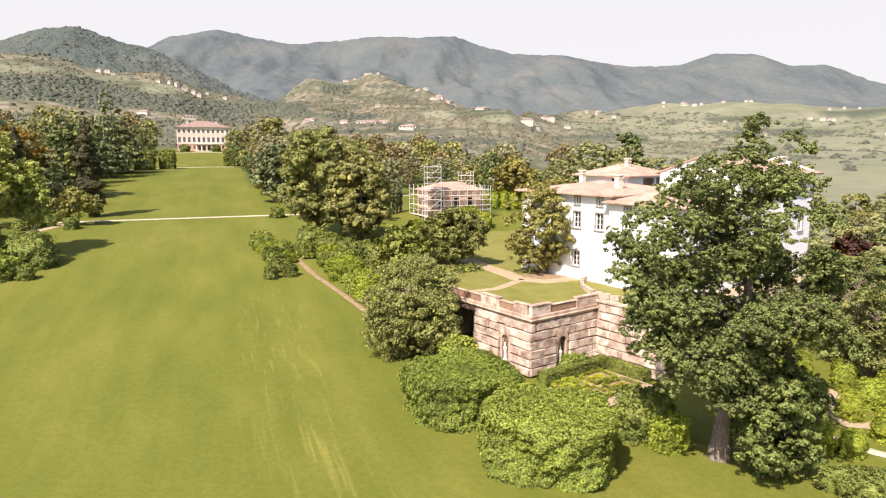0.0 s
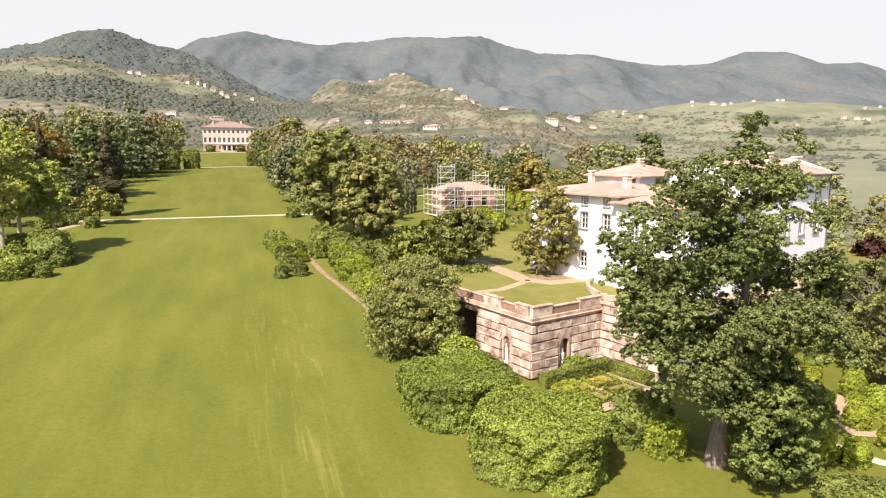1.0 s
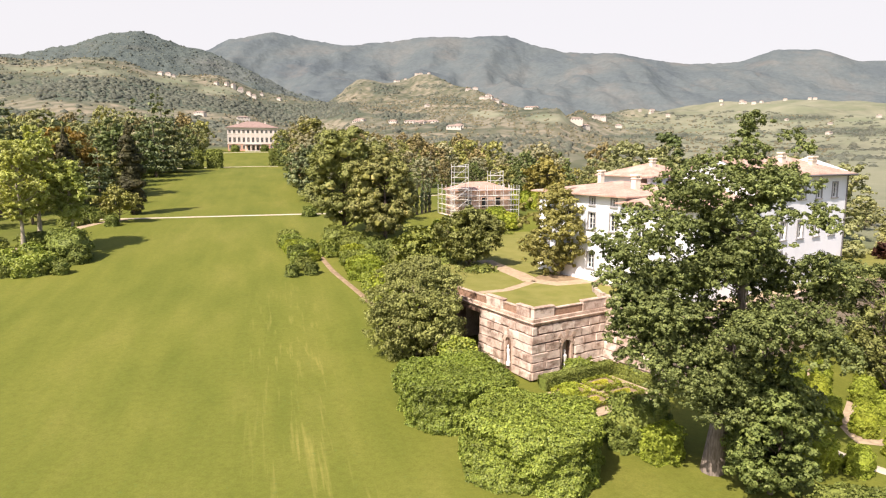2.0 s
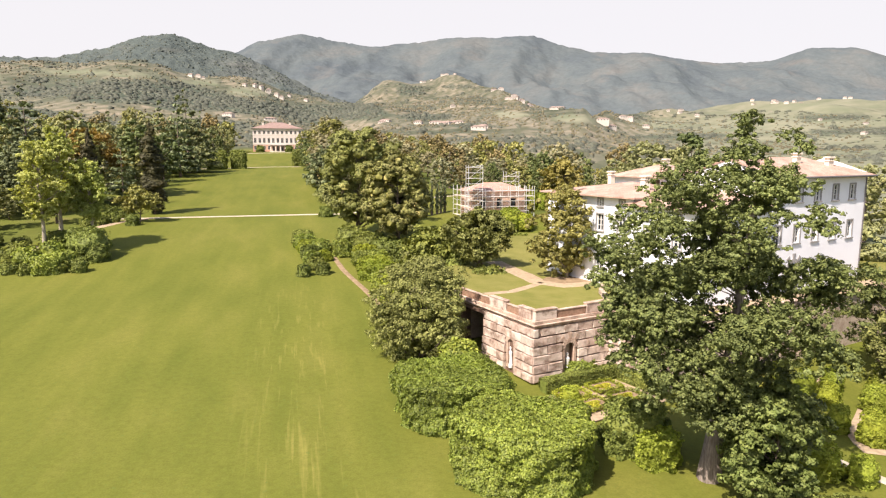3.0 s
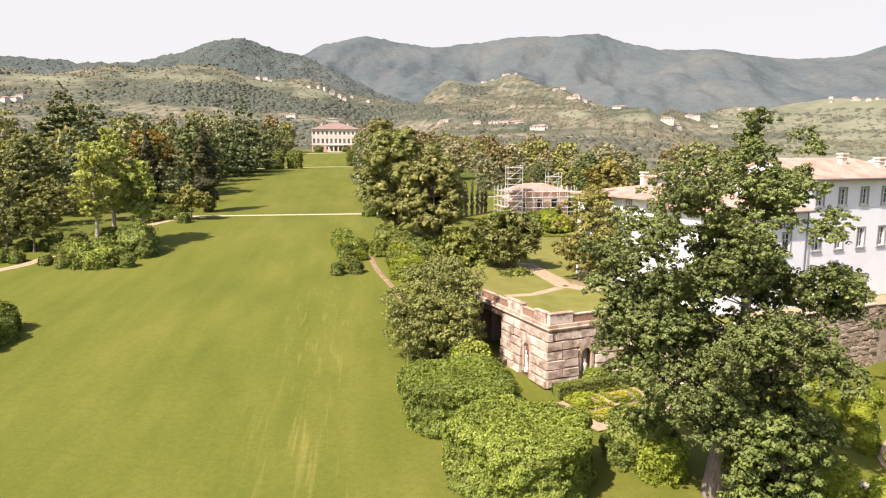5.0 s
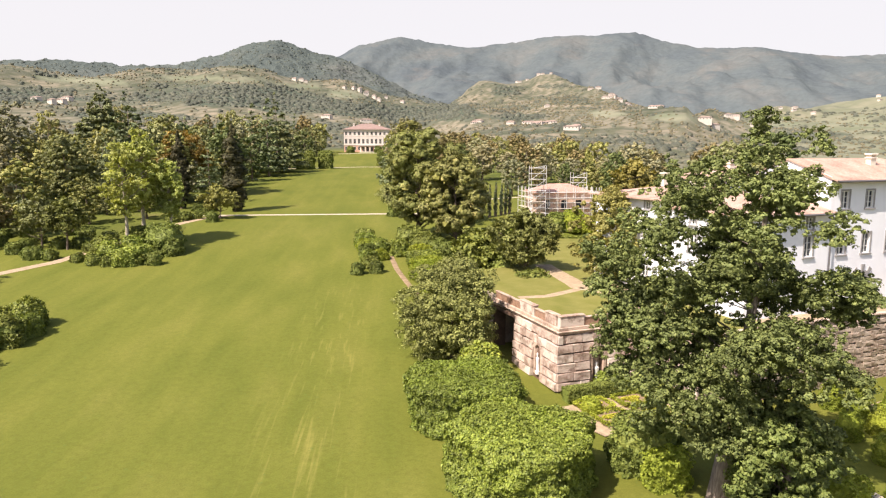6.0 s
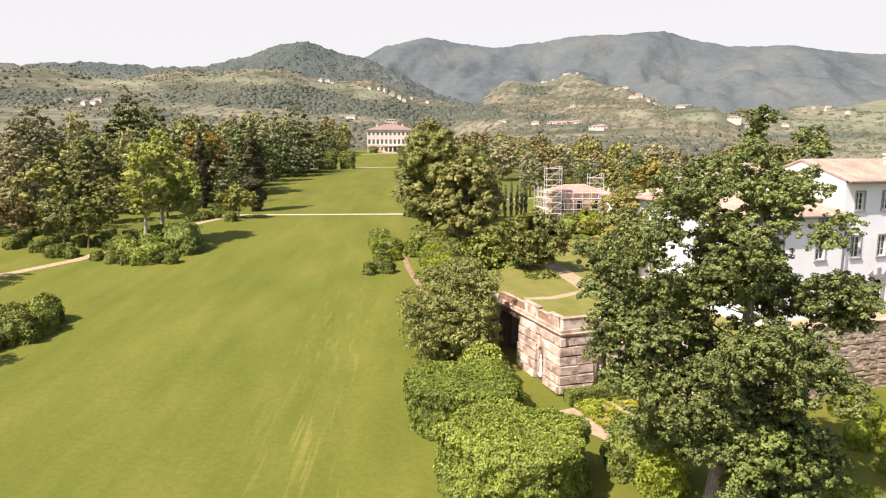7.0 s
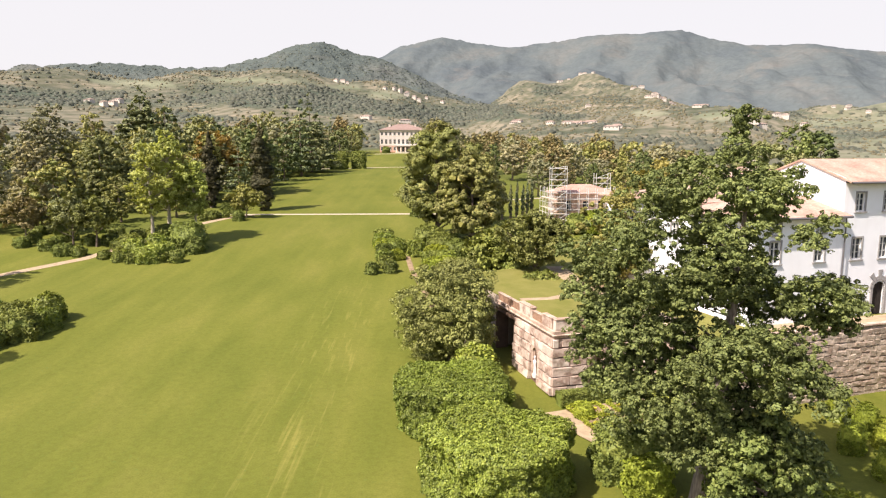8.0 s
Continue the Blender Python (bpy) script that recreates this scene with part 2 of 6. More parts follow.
M["netting"] = plain_material("netting", (0.6, 0.44, 0.36), 0.9, 0.1, 0.2, 1.0)
M["marble"] = plain_material("marble", (0.74, 0.72, 0.68), 0.6, 0.3, 0.15, 6.0)
M["bark"] = bark_material("bark", (0.1, 0.075, 0.055), (0.24, 0.19, 0.15))
M["bark_oak"] = bark_material("bark_oak", (0.1, 0.08, 0.065), (0.3, 0.25, 0.21))
M["bark_pale"] = bark_material("bark_pale", (0.25, 0.21, 0.15), (0.48, 0.43, 0.33))
glass = Nodes("window_glass", 0.08, 0.5)
glass.p.inputs["Base Color"].default_value = (0.03, 0.035, 0.045, 1)
M["glass"] = glass.m
M["oak"] = leaf_material("oak_leaf", (0.038, 0.054, 0.02), (0.073, 0.098, 0.033), (0.13, 0.155, 0.05), 0.12)
M["sapling"] = leaf_material("sapling_leaf", (0.046, 0.066, 0.02), (0.08, 0.11, 0.03), (0.135, 0.162, 0.047), 0.15)
M["laurel"] = leaf_material("laurel_leaf", (0.064, 0.096, 0.015), (0.13, 0.172, 0.026), (0.225, 0.26, 0.047), 0.18, 0.4)
M["holm"] = leaf_material("holm_leaf", (0.085, 0.1, 0.031), (0.148, 0.164, 0.05), (0.225, 0.23, 0.08), 0.12)
M["chestnut"] = leaf_material("chestnut_leaf", (0.062, 0.077, 0.02), (0.15, 0.162, 0.048), (0.31, 0.295, 0.125), 0.1)
M["wood_a"] = leaf_material("woodland_leaf", (0.135, 0.143, 0.09), (0.195, 0.2, 0.118), (0.25, 0.248, 0.145), 0.22)
M["wood_b"] = leaf_material("ash_leaf", (0.115, 0.132, 0.06), (0.168, 0.184, 0.08), (0.22, 0.23, 0.1), 0.22)
M["russet"] = leaf_material("russet_leaf", (0.1, 0.088, 0.042), (0.15, 0.132, 0.06), (0.2, 0.175, 0.08), 0.12)
M["poplar"] = leaf_material("poplar_leaf", (0.145, 0.178, 0.048), (0.255, 0.295, 0.088), (0.38, 0.41, 0.155), 0.3)
M["plane"] = leaf_material("plane_leaf", (0.115, 0.12, 0.035), (0.18, 0.18, 0.055), (0.26, 0.255, 0.09), 0.25)
M["conifer"] = leaf_material("conifer_needles", (0.056, 0.082, 0.04), (0.105, 0.132, 0.064), (0.165, 0.19, 0.09), 0.1)
M["cypress"] = leaf_material("cypress_needles", (0.022, 0.023, 0.011), (0.038, 0.038, 0.017), (0.06, 0.057, 0.026), 0.05)
M["copper"] = leaf_material("copper_leaf", (0.02625, 0.0133, 0.0112), (0.04875, 0.02375, 0.0182), (0.0825, 0.04275, 0.0245), 0.15)
M["autumn"] = leaf_material("autumn_leaf", (0.0936, 0.0665, 0.022), (0.158, 0.114, 0.033), (0.23, 0.19, 0.055), 0.25)
M["golden"] = leaf_material("golden_leaf", (0.12, 0.115, 0.03), (0.175, 0.162, 0.045), (0.23, 0.215, 0.07), 0.2)
M["box"] = leaf_material("box_leaf", (0.052, 0.072, 0.017), (0.1, 0.127, 0.029), (0.168, 0.195, 0.046), 0.12)
M["shrub"] = leaf_material("shrub_leaf", (0.0978, 0.1336, 0.01639), (0.1662, 0.2099, 0.02732), (0.2444, 0.2766, 0.04554), 0.3)
M["flower"] = leaf_material("flower_bed_leaf", (0.1326, 0.1748, 0.024), (0.2983, 0.3059, 0.036), (0.4144, 0.3611, 0.072), 0.25)
# olive tones greyed and evened for haze; translucency lifts their shaded sides
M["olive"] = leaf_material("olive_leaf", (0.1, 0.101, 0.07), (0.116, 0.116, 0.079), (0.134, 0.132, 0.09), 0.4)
M["sage"] = leaf_material("sage_leaf", (0.068, 0.095, 0.024), (0.1105, 0.1425, 0.033), (0.17, 0.1995, 0.054), 0.15)
# far crowns: haze paled into the leaf colour, shaded sides lifted by translucency
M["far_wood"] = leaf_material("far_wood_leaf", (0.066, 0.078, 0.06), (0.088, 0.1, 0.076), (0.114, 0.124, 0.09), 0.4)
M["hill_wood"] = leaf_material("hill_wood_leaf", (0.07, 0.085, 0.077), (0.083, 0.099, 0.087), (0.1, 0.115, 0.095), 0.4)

# ---- mesh helpers ----


def mesh_from(name, verts, faces, material, smooth=False):
    me = bpy.data.meshes.new(name)
    me.from_pydata(verts if isinstance(verts, list) else verts.tolist(), [], faces if isinstance(faces, list) else faces.tolist())
    for one in material if isinstance(material, (list, tuple)) else [material]:
        me.materials.append(one)
    if smooth:
        me.polygons.foreach_set("use_smooth", [True] * len(me.polygons))
    me.update()
    return me


def quads_mesh(name, v, material):
    """A mesh of loose four-cornered leaves; v is (n, 4, 3)."""
    n = len(v)
    me = bpy.data.meshes.new(name)
    me.vertices.add(4 * n)
    me.vertices.foreach_set("co", np.ascontiguousarray(v, dtype=np.float32).ravel())
    me.loops.add(4 * n)
    me.loops.foreach_set("vertex_index", np.arange(4 * n, dtype=np.int32))
    me.polygons.add(n)
    me.polygons.foreach_set("loop_start", np.arange(0, 4 * n, 4, dtype=np.int32))
    me.materials.append(material)
    me.update()
    me.validate()
    return me


def part(name, bm, material, parent, label=""):
    """Links a bmesh, or a ready mesh, as one object under a thing or a part."""
    if isinstance(bm, bmesh.types.BMesh):
        me = bpy.data.meshes.new(name)
        bm.to_mesh(me)
        bm.free()
        me.materials.append(material)
    else:
        me = bm
    ob = new(name, me)
    ob.parent = parent
    if label:
        ob["label"] = label
    return ob


def thing(name, m, label, category, group="", kind=""):
    ob = new(name)
    ob.matrix_world = m
    ob.empty_display_size = 0.2
    return tagged(ob, label, category, group, kind)


def add_box(bm, lo, hi, bevel=0.0):
    made = bmesh.ops.create_cube(bm, size=1.0)
    c = [(a + b) / 2 for a, b in zip(lo, hi)]
    s = [b - a for a, b in zip(lo, hi)]
    for v in made["verts"]:
        v.co = Vector((c[0] + v.co.x * s[0], c[1] + v.co.y * s[1], c[2] + v.co.z * s[2]))
    if bevel:
        edges = list({e for v in made["verts"] for e in v.link_edges})
        bmesh.ops.bevel(bm, geom=edges, offset=bevel, segments=1, affect="EDGES")
    return made["verts"]


def box(lo, hi, bevel=0.0):
    bm = bmesh.new()
    add_box(bm, lo, hi, bevel)
    return bm


def tube_rings(points, radii, sides=7):
    """Verts and faces of a tapered tube along points."""
    verts, faces = [], []
    for i, (p, r) in enumerate(zip(points, radii)):
        p, r = Vector(p), float(r)
        a = Vector(points[max(0, i - 1)])
        b = Vector(points[min(len(points) - 1, i + 1)])
        d = (b - a).normalized()
        side = d.cross(Vector((0.31, 0.95, 0.1))).normalized()
        up = d.cross(side)
        for j in range(sides):
            w = 2 * math.pi * j / sides
            verts.append(tuple(p + r * (math.cos(w) * side + math.sin(w) * up)))
    for i in range(len(points) - 1):
        for j in range(sides):
            k = (j + 1) % sides
            faces.append((i * sides + j, i * sides + k, (i + 1) * sides + k, (i + 1) * sides + j))
    top = len(verts) - sides
    faces.append(tuple(range(top, len(verts))))
    return verts, faces


def join_tubes(name, tubes, material):
    verts, faces = [], []
    for v, f in tubes:
        base = len(verts)
        verts += v
        faces += [tuple(base + i for i in q) for q in f]
    return mesh_from(name, verts, faces, material, True)


def leaf_quads(centres, outward, size, rng, droop=0.3, spread=0.9):
    """Folded-diamond leaves round the given places, facing loosely outward and up."""
    n = len(centres)
    nor = outward + rng.normal(0, spread, (n, 3)) * 0.6 + np.array([0, 0, droop])
    nor /= np.linalg.norm(nor, axis=1)[:, None] + 1e-9
    a = rng.normal(0, 1, (n, 3))
    a -= nor * (a * nor).sum(1)[:, None]
    a /= np.linalg.norm(a, axis=1)[:, None] + 1e-9
    b = np.cross(nor, a)
    s = (size * rng.uniform(0.6, 1.3, n))[:, None]
    tip = nor * s * 0.25
    return np.stack([centres - a * s - tip, centres - b * s * 0.62 + tip * 0.6, centres + a * s - tip, centres + b * s * 0.62 + tip * 0.6], axis=1)


def clump_leaves(clumps, per, size, rng, shell=0.55, droop=0.35, tight=0.0):
    """Leaves over a list of clumps (x, y, z, rx, rz): most near each clump's skin."""
    out = []
    area = np.array([c[3] * c[3] for c in clumps])
    counts = np.maximum(12, (per * area / area.mean()).astype(int))
    for (x, y, z, rx, rz), n in zip(clumps, counts):
        # sprays: small tufts that stick out of the clump by uneven lengths
        k = max(5, n // 34)
        d = rng.normal(0, 1, (k, 3))
        d /= np.linalg.norm(d, axis=1)[:, None]
        d[:, 2] = np.where(d[:, 2] < -0.6, -d[:, 2], d[:, 2])
        r = shell + (1.25 - shell) * rng.uniform(0, 1, k) ** 0.8
        tip = d * r[:, None] * np.array([rx, rx, rz])
        pick = rng.randint(0, k, n)
        along = rng.uniform(0.55, 1.1, n)[:, None]
        if tight:
            # small rounded tufts, set unevenly over the clump
            o = rng.normal(0, 1, (n, 3))
            o /= np.linalg.norm(o, axis=1)[:, None]
            at = d * (0.62 + 0.45 * rng.uniform(0, 1, k))[:, None]
            wide = rng.uniform(0.22, 0.4, k)[pick][:, None]
            c = np.array([x, y, z]) + (at[pick] + o * wide * rng.uniform(0.55, 1.0, (n, 1))) * np.array([rx, rx, rz])
            out.append(leaf_quads(c, o + (1.5 if tight < 0.4 else 0.45) * d[pick], size, rng, droop, tight))
            continue
        c = np.array([x, y, z]) + tip[pick] * along + rng.normal(0, 1, (n, 3)) * np.array([rx, rx, rz]) * rng.uniform(0.1, 0.2, (n, 1))
        out.append(leaf_quads(c, d[pick], size, rng, droop))
    return np.concatenate(out)


# ---- lie of the land ----
PROFILE = [(-90, -1.7), (0, -1.6), (30, -1.6), (46, -1.42), (54, -1.1), (60, -0.7), (70, 0.2), (85, 1.0), (93, 1.9), (104, 2.8), (112, 3.6), (130, 4.8), (147, 5.6), (200, 8.8), (240, 11), (280, 12), (330, 14.5), (404, 19), (450, 20), (520, 21)]
_s = np.arange(-90, 521, 1.0)
_z = np.interp(_s, [a for a, b in PROFILE], [b for a, b in PROFILE])
for _ in range(2):
    _z = np.convolve(np.pad(_z, 5, mode="edge"), np.ones(11) / 11, mode="valid")


def lawn_z(x, y):
    s = np.asarray(-0.35 * x + 0.937 * y)
    z = np.interp(s, _s, _z)
    # the ground drops away to the valley on the right
    p = np.asarray(0.937 * x + 0.35 * y)
    fall = np.clip((p - 75) / 120, 0, 1)
    # the glade behind the terrace stands a little higher than the great lawn
    ease = lambda v: np.clip(v, 0, 1) ** 2 * (3 - 2 * np.clip(v, 0, 1))
    glade = 2.6 * ease((p - 18) / 9) * (1 - ease((p - 58) / 14)) * ease((s - 92) / 13) * (1 - ease((s - 135) / 45))
    return (z + glade) * (1 - fall) + (-2.0) * fall


# how high the open slopes stand over the eye's level, by bearing from the park
SLOPE = [(-180, 1), (-75, 5.5), (-60, 6.0), (-52, 6.0), (-45, 6.2), (-38, 6.6), (-34, 6.9), (-27, 6.5), (-23, 5.9), (-20, 5.0), (-17, 4.2), (-15, 4.6), (-13.6, 5.7), (-12.6, 6.15), (-10, 6.2), (-8.6, 6.4), (-7.5, 6.55), (-6.2, 6.4), (-4, 5.75), (-2.4, 5.4), (-1, 5.05), (0.6, 4.5), (2.5, 4.1), (6, 3.5), (10, 3.3), (15, 3.7), (20, 4.2), (26, 3.7), (33, 3.4), (45, 3.0), (60, 2), (75, 1), (180, 1)]
REACH = [(-180, 1500), (-60, 1500), (-30, 1550), (-14, 1900), (-8, 2200), (0, 1250), (5, 1000), (10, 1700), (20, 2300), (60, 2300), (180, 1500)]
HUB = (7.0, 2.0)


def land_z(x, y):
    x, y = np.asarray(x, float), np.asarray(y, float)
    dx, dy = x - HUB[0], y - HUB[1]
    r = np.hypot(dx, dy)
    az = np.degrees(np.arctan2(dx, dy))
    near = lawn_z(x, y)
    top = np.interp(az, [a for a, b in SLOPE], [b for a, b in SLOPE])
    reach = np.interp(az, [a for a, b in REACH], [b for a, b in REACH])
    f = np.clip((r - 430) / (reach - 430), 0, 1)
    start = np.where(az < -5, 0.25, np.where(az > 15, -1.2, 0.25 - 1.45 * (az + 5) / 20))
    el = start + (top - start) * f ** 0.85
    far = 17.5 + r * np.tan(np.radians(el)) * np.where(r > reach, reach / np.maximum(r, 1), 1.0)
    wob = 0.012 * r * (np.sin(x * 0.011 + 1.3) * np.sin(y * 0.009) + 0.6 * np.sin(x * 0.027 + y * 0.013))
    far = far + wob * np.clip((r - 500) / 500, 0, 1) * 0.55
    w = np.clip((r - 400) / 130, 0, 1)
    w = w * w * (3 - 2 * w)
    return near * (1 - w) + far * w


# woods on the slopes: bearing, rise over the eye's level, and half-widths of both, in degrees
WOODED = [(-33.5, 4.85, 8.5, 0.95), (-27.6, 4.25, 4.6, 0.7), (-22.4, 3.7, 3.4, 0.55), (-18.5, 3.4, 3.0, 0.8), (-10.4, 5.35, 1.5, 0.45), (-8.6, 3.2, 2.4, 0.35), (-50.5, 4.3, 7.0, 0.75), (-41, 3.0, 5.0, 0.35), (-14.6, 3.6, 2.4, 0.9), (-6.3, 5.75, 1.6, 0.16), (-4.6, 2.4, 1.7, 0.22), (-36, 2.2, 4.0, 0.3), (-26, 2.3, 3.2, 0.3), (13, 1.4, 4.0, 0.2), (27, 1.6, 5.0, 0.25), (9, 3.1, 1.6, 0.16), (24, 2.7, 3.0, 0.14), (33, 3.0, 4.0, 0.25)]
MEADOW = [(-34, 6.15, 5.0, 0.24), (-28.2, 5.75, 2.2, 0.3), (-43.5, 5.6, 4.0, 0.25), (-24.0, 5.1, 2.0, 0.4), (4.0, 2.9, 2.4, 0.5), (19.5, 2.4, 5.5, 0.7), (30, 2.4, 6.0, 0.6), (11, 2.3, 2.6, 0.4), (23, 1.3, 6.0, 0.3), (36, 1.2, 6.0, 0.4), (22, 3.5, 5.0, 0.4), (-1.5, 3.4, 1.6, 0.3)]


def slope_cover(x, y):
    """How far a place on the slopes is wooded and how far it is open meadow, from 0 to 1."""
    x, y = np.asarray(x, float), np.asarray(y, float)
    r = np.hypot(x - HUB[0], y - HUB[1])
    az = np.degrees(np.arctan2(x - HUB[0], y - HUB[1]))
    el = np.degrees(np.arctan2(land_z(x, y) - 17.5, np.maximum(r, 1)))
    ragged = np.array([noise.fractal((a * 0.011, b * 0.011, 0.6), 0.8, 2.1, 3) for a, b in zip(x.ravel(), y.ravel())]).reshape(x.shape)
    out = []
    for patches in (WOODED, MEADOW):
        best = np.zeros(x.shape)
        for a, e, wa, we in patches:
            best = np.maximum(best, 1.35 - ((az - a) / wa) ** 2 - ((el - e) / we) ** 2)
        out.append(np.clip((best - 0.35 + 0.75 * ragged) * 3.0, 0, 1) * (r > 470))
    return out[0], out[1] * (1 - out[0])


# ---- ground: one sheet from underfoot to the horizon ----
def polar_grid(azs, rs, height):
    az, r = np.meshgrid(np.radians(azs), rs)
    x, y = HUB[0] + r * np.sin(az), HUB[1] + r * np.cos(az)
    v = np.stack([x, y, height(x, y, np.degrees(az), r)], axis=-1).reshape(-1, 3)
    n, m = len(rs), len(azs)
    i = np.arange(n * m).reshape(n, m)
    f = np.stack([i[:-1, :-1], i[:-1, 1:], i[1:, 1:], i[1:, :-1]], axis=-1).reshape(-1, 4)[:, ::-1]
    return v, f


def fractal(x, y, scale, octaves=4):
    out = np.zeros(len(x))
    for i in range(len(x)):
        out[i] = noise.fractal((x[i] / scale, y[i] / scale, 0.37), 0.9, 2.1, octaves)
    return out


def make_ground():
    azs = np.concatenate([np.arange(-180, -66, 6.0), np.arange(-66, 48, 0.5), np.arange(48, 181, 6.0)])
    rs = np.concatenate([[0.0], np.geomspace(3, 4800, 260)])
    v, f = polar_grid(azs, rs, lambda x, y, a, r: land_z(x, y))
    me = mesh_from("ground", v, f, M["ground"], True)
    s, p = -0.35 * v[:, 0] + 0.937 * v[:, 1], 0.937 * v[:, 0] + 0.35 * v[:, 1]
    r = np.hypot(v[:, 0] - HUB[0], v[:, 1] - HUB[1])
    lawn = np.where((s < 112) & (p < 66), 1.0, np.where((p > -26) & (p < 12), 1.0, np.where((s < 190) & (p > 12) & (p < 48), 0.9, np.where(p > 48, 0.12, 0.45))))
    field = np.maximum(np.clip((r - 430) / 60, 0, 1), np.clip((p - 90) / 40, 0, 1))
    woods, meadow = slope_cover(v[:, 0], v[:, 1])
    bearing = np.degrees(np.arctan2(v[:, 0] - HUB[0], v[:, 1] - HUB[1]))
    meadow = np.maximum(meadow, 0.8 * np.clip((bearing - 9) / 6, 0, 1) * np.clip((p - 85) / 30, 0, 1) * (1 - woods))
    cover = np.stack([lawn, field, woods, meadow], axis=1)
    att = me.color_attributes.new("cover", "FLOAT_COLOR", "POINT")
    att.data.foreach_set("color", cover.astype(np.float32).ravel())
    tagged(new("ground", me), "sunlit mown lawn running out to fields and olive groves", "ground", kind="structure")


make_ground()

FRONT = [(-66, 5.0), (-53.3, 5.98), (-51.2, 6.61), (-48.6, 6.78), (-45.5, 7.1), (-41.9, 6.96), (-37.6, 7.15), (-34.4, 8.08), (-31.6, 9.17), (-29.7, 9.5), (-27.3, 8.8), (-24.5, 8.15), (-20.9, 6.67), (-17.5, 5.0), (-13.3, 3.7), (-9, 2.5)]
BACK = [(-40, 5), (-28, 7.2), (-24.4, 8.34), (-22.9, 9.16), (-19.2, 10.02), (-16.8, 9.63), (-13.4, 9.11), (-10.3, 9.43), (-6.3, 9.93), (-3.6, 9.83), (0.3, 10.02), (2.7, 9.19), (5.2, 8.56), (10, 8.14), (14.6, 7.32), (20, 6.4), (30, 4.6), (50, 3)]
RIGHT = [(4, 4.0), (10, 6.2), (14.6, 7.2), (19.1, 7.15), (21.6, 7.89), (24.5, 7.64), (27.3, 6.71), (29.6, 6.69), (32.5, 5.3), (38, 4.2), (50, 3)]


def make_mountain(name, ridge, r0, r1, label, material, rough, wrinkle, grain, azs):
    """A range that climbs from its foot at r0 to its ridge at r1 and falls away behind."""

    def height(x, y, az, r):
        top = np.interp(az, [a for a, b in ridge], [b for a, b in ridge])
        zr = 17.5 + r1 * np.tan(np.radians(top))
        f = (r - r0) / (r1 - r0)
        up = np.clip(f, 0, 1) ** 0.8
        down = np.clip((f - 1) * 1.5, 0, 1)
        flat = lambda q: fractal(q[0].ravel(), q[1].ravel(), wrinkle, 5).reshape(q[0].shape)
        n = flat((x, y * 0.55))
        spur = 1 - np.abs(flat((x * 0.9 + 400, y * 0.35)))
        mid = np.clip(4 * f * (1 - f), 0, 1) ** 0.7
        z = -30 + (zr + 30) * up * (1 - 0.5 * down)
        z = z + rough * (n * 0.8 + (spur - 0.7)) * mid * (zr / 500)
        crowns = np.abs(flat((x * wrinkle / grain, y * wrinkle / grain)))
        return z + (6 * flat((x * 6, y * 6)) - 0.22 * grain * crowns) * np.clip(f * 3, 0, 1)

    v, f = polar_grid(azs, np.linspace(r0, r1 + 260, 90), height)
    tagged(new(name, mesh_from(name, v, f, material, True)), label, "mountain", kind="structure")
    return height


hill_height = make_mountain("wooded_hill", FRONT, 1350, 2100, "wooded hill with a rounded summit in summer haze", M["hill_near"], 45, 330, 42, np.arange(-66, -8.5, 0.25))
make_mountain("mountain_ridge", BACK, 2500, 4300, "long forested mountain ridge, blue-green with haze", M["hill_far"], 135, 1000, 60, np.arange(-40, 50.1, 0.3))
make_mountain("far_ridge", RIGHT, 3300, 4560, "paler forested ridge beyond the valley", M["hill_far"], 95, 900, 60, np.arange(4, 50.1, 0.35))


# ---- paths ----
def strip(name, points, width, material, label, lift=0.05, step=1.0, floor=None):
    """A path draped over the ground along a line of points, with softly uneven edges."""
    line = []
    for (x0, y0), (x1, y1) in zip(points, points[1:]):
        n = max(1, int(math.hypot(x1 - x0, y1 - y0) / step))
        line += [(x0 + (x1 - x0) * i / n, y0 + (y1 - y0) * i / n) for i in range(n)]
    line.append(points[-1])
    bm = bmesh.new()
    rows = []
    for i, (x, y) in enumerate(line):
        a, b = line[max(0, i - 1)], line[min(len(line) - 1, i + 1)]
        d = Vector((b[0] - a[0], b[1] - a[1])).normalized()
        row = []
        for k in (-0.5, -0.25, 0, 0.25, 0.5):
            w = k * width * (1 + 0.12 * noise.noise((x * 0.5, y * 0.5, k * 3)))
            px, py = x - d.y * w, y + d.x * w
            z = (float(land_z(px, py)) if floor is None else floor) + lift - (0.03 if abs(k) == 0.5 else 0)
            row.append(bm.verts.new((px, py, z)))
        rows.append(row)
    for a, b in zip(rows, rows[1:]):
        for j in range(4):
            bm.faces.new((a[j + 1], a[j], b[j], b[j + 1]))
    me = bpy.data.meshes.new(name)
    bm.to_mesh(me)
    bm.free()
    me.materials.append(material)
    return tagged(new(name, me), label, "path", kind="structure")


strip("cross_path", [(-73.4, 115.2), (-71, 116.2), (-66, 118.2), (-52, 123.6), (-38, 129), (-22, 135)], 1.5, M["white_path"], "pale gravel path crossing the lawn")
strip("side_path", [(-100, 50), (-84, 57.5), (-70, 65.2), (-66.8, 75.9), (-67.2, 86), (-67.5, 96), (-69.2, 103.0), (-68.7, 113.2), (-66, 117.6)], 1.8, M["gravel"], "narrow gravel path curving under the trees")
strip("upper_path", [(-122, 236), (-108, 252), (-98, 262), (-88, 266)], 2.4, M["white_path"], "pale path below the great house")
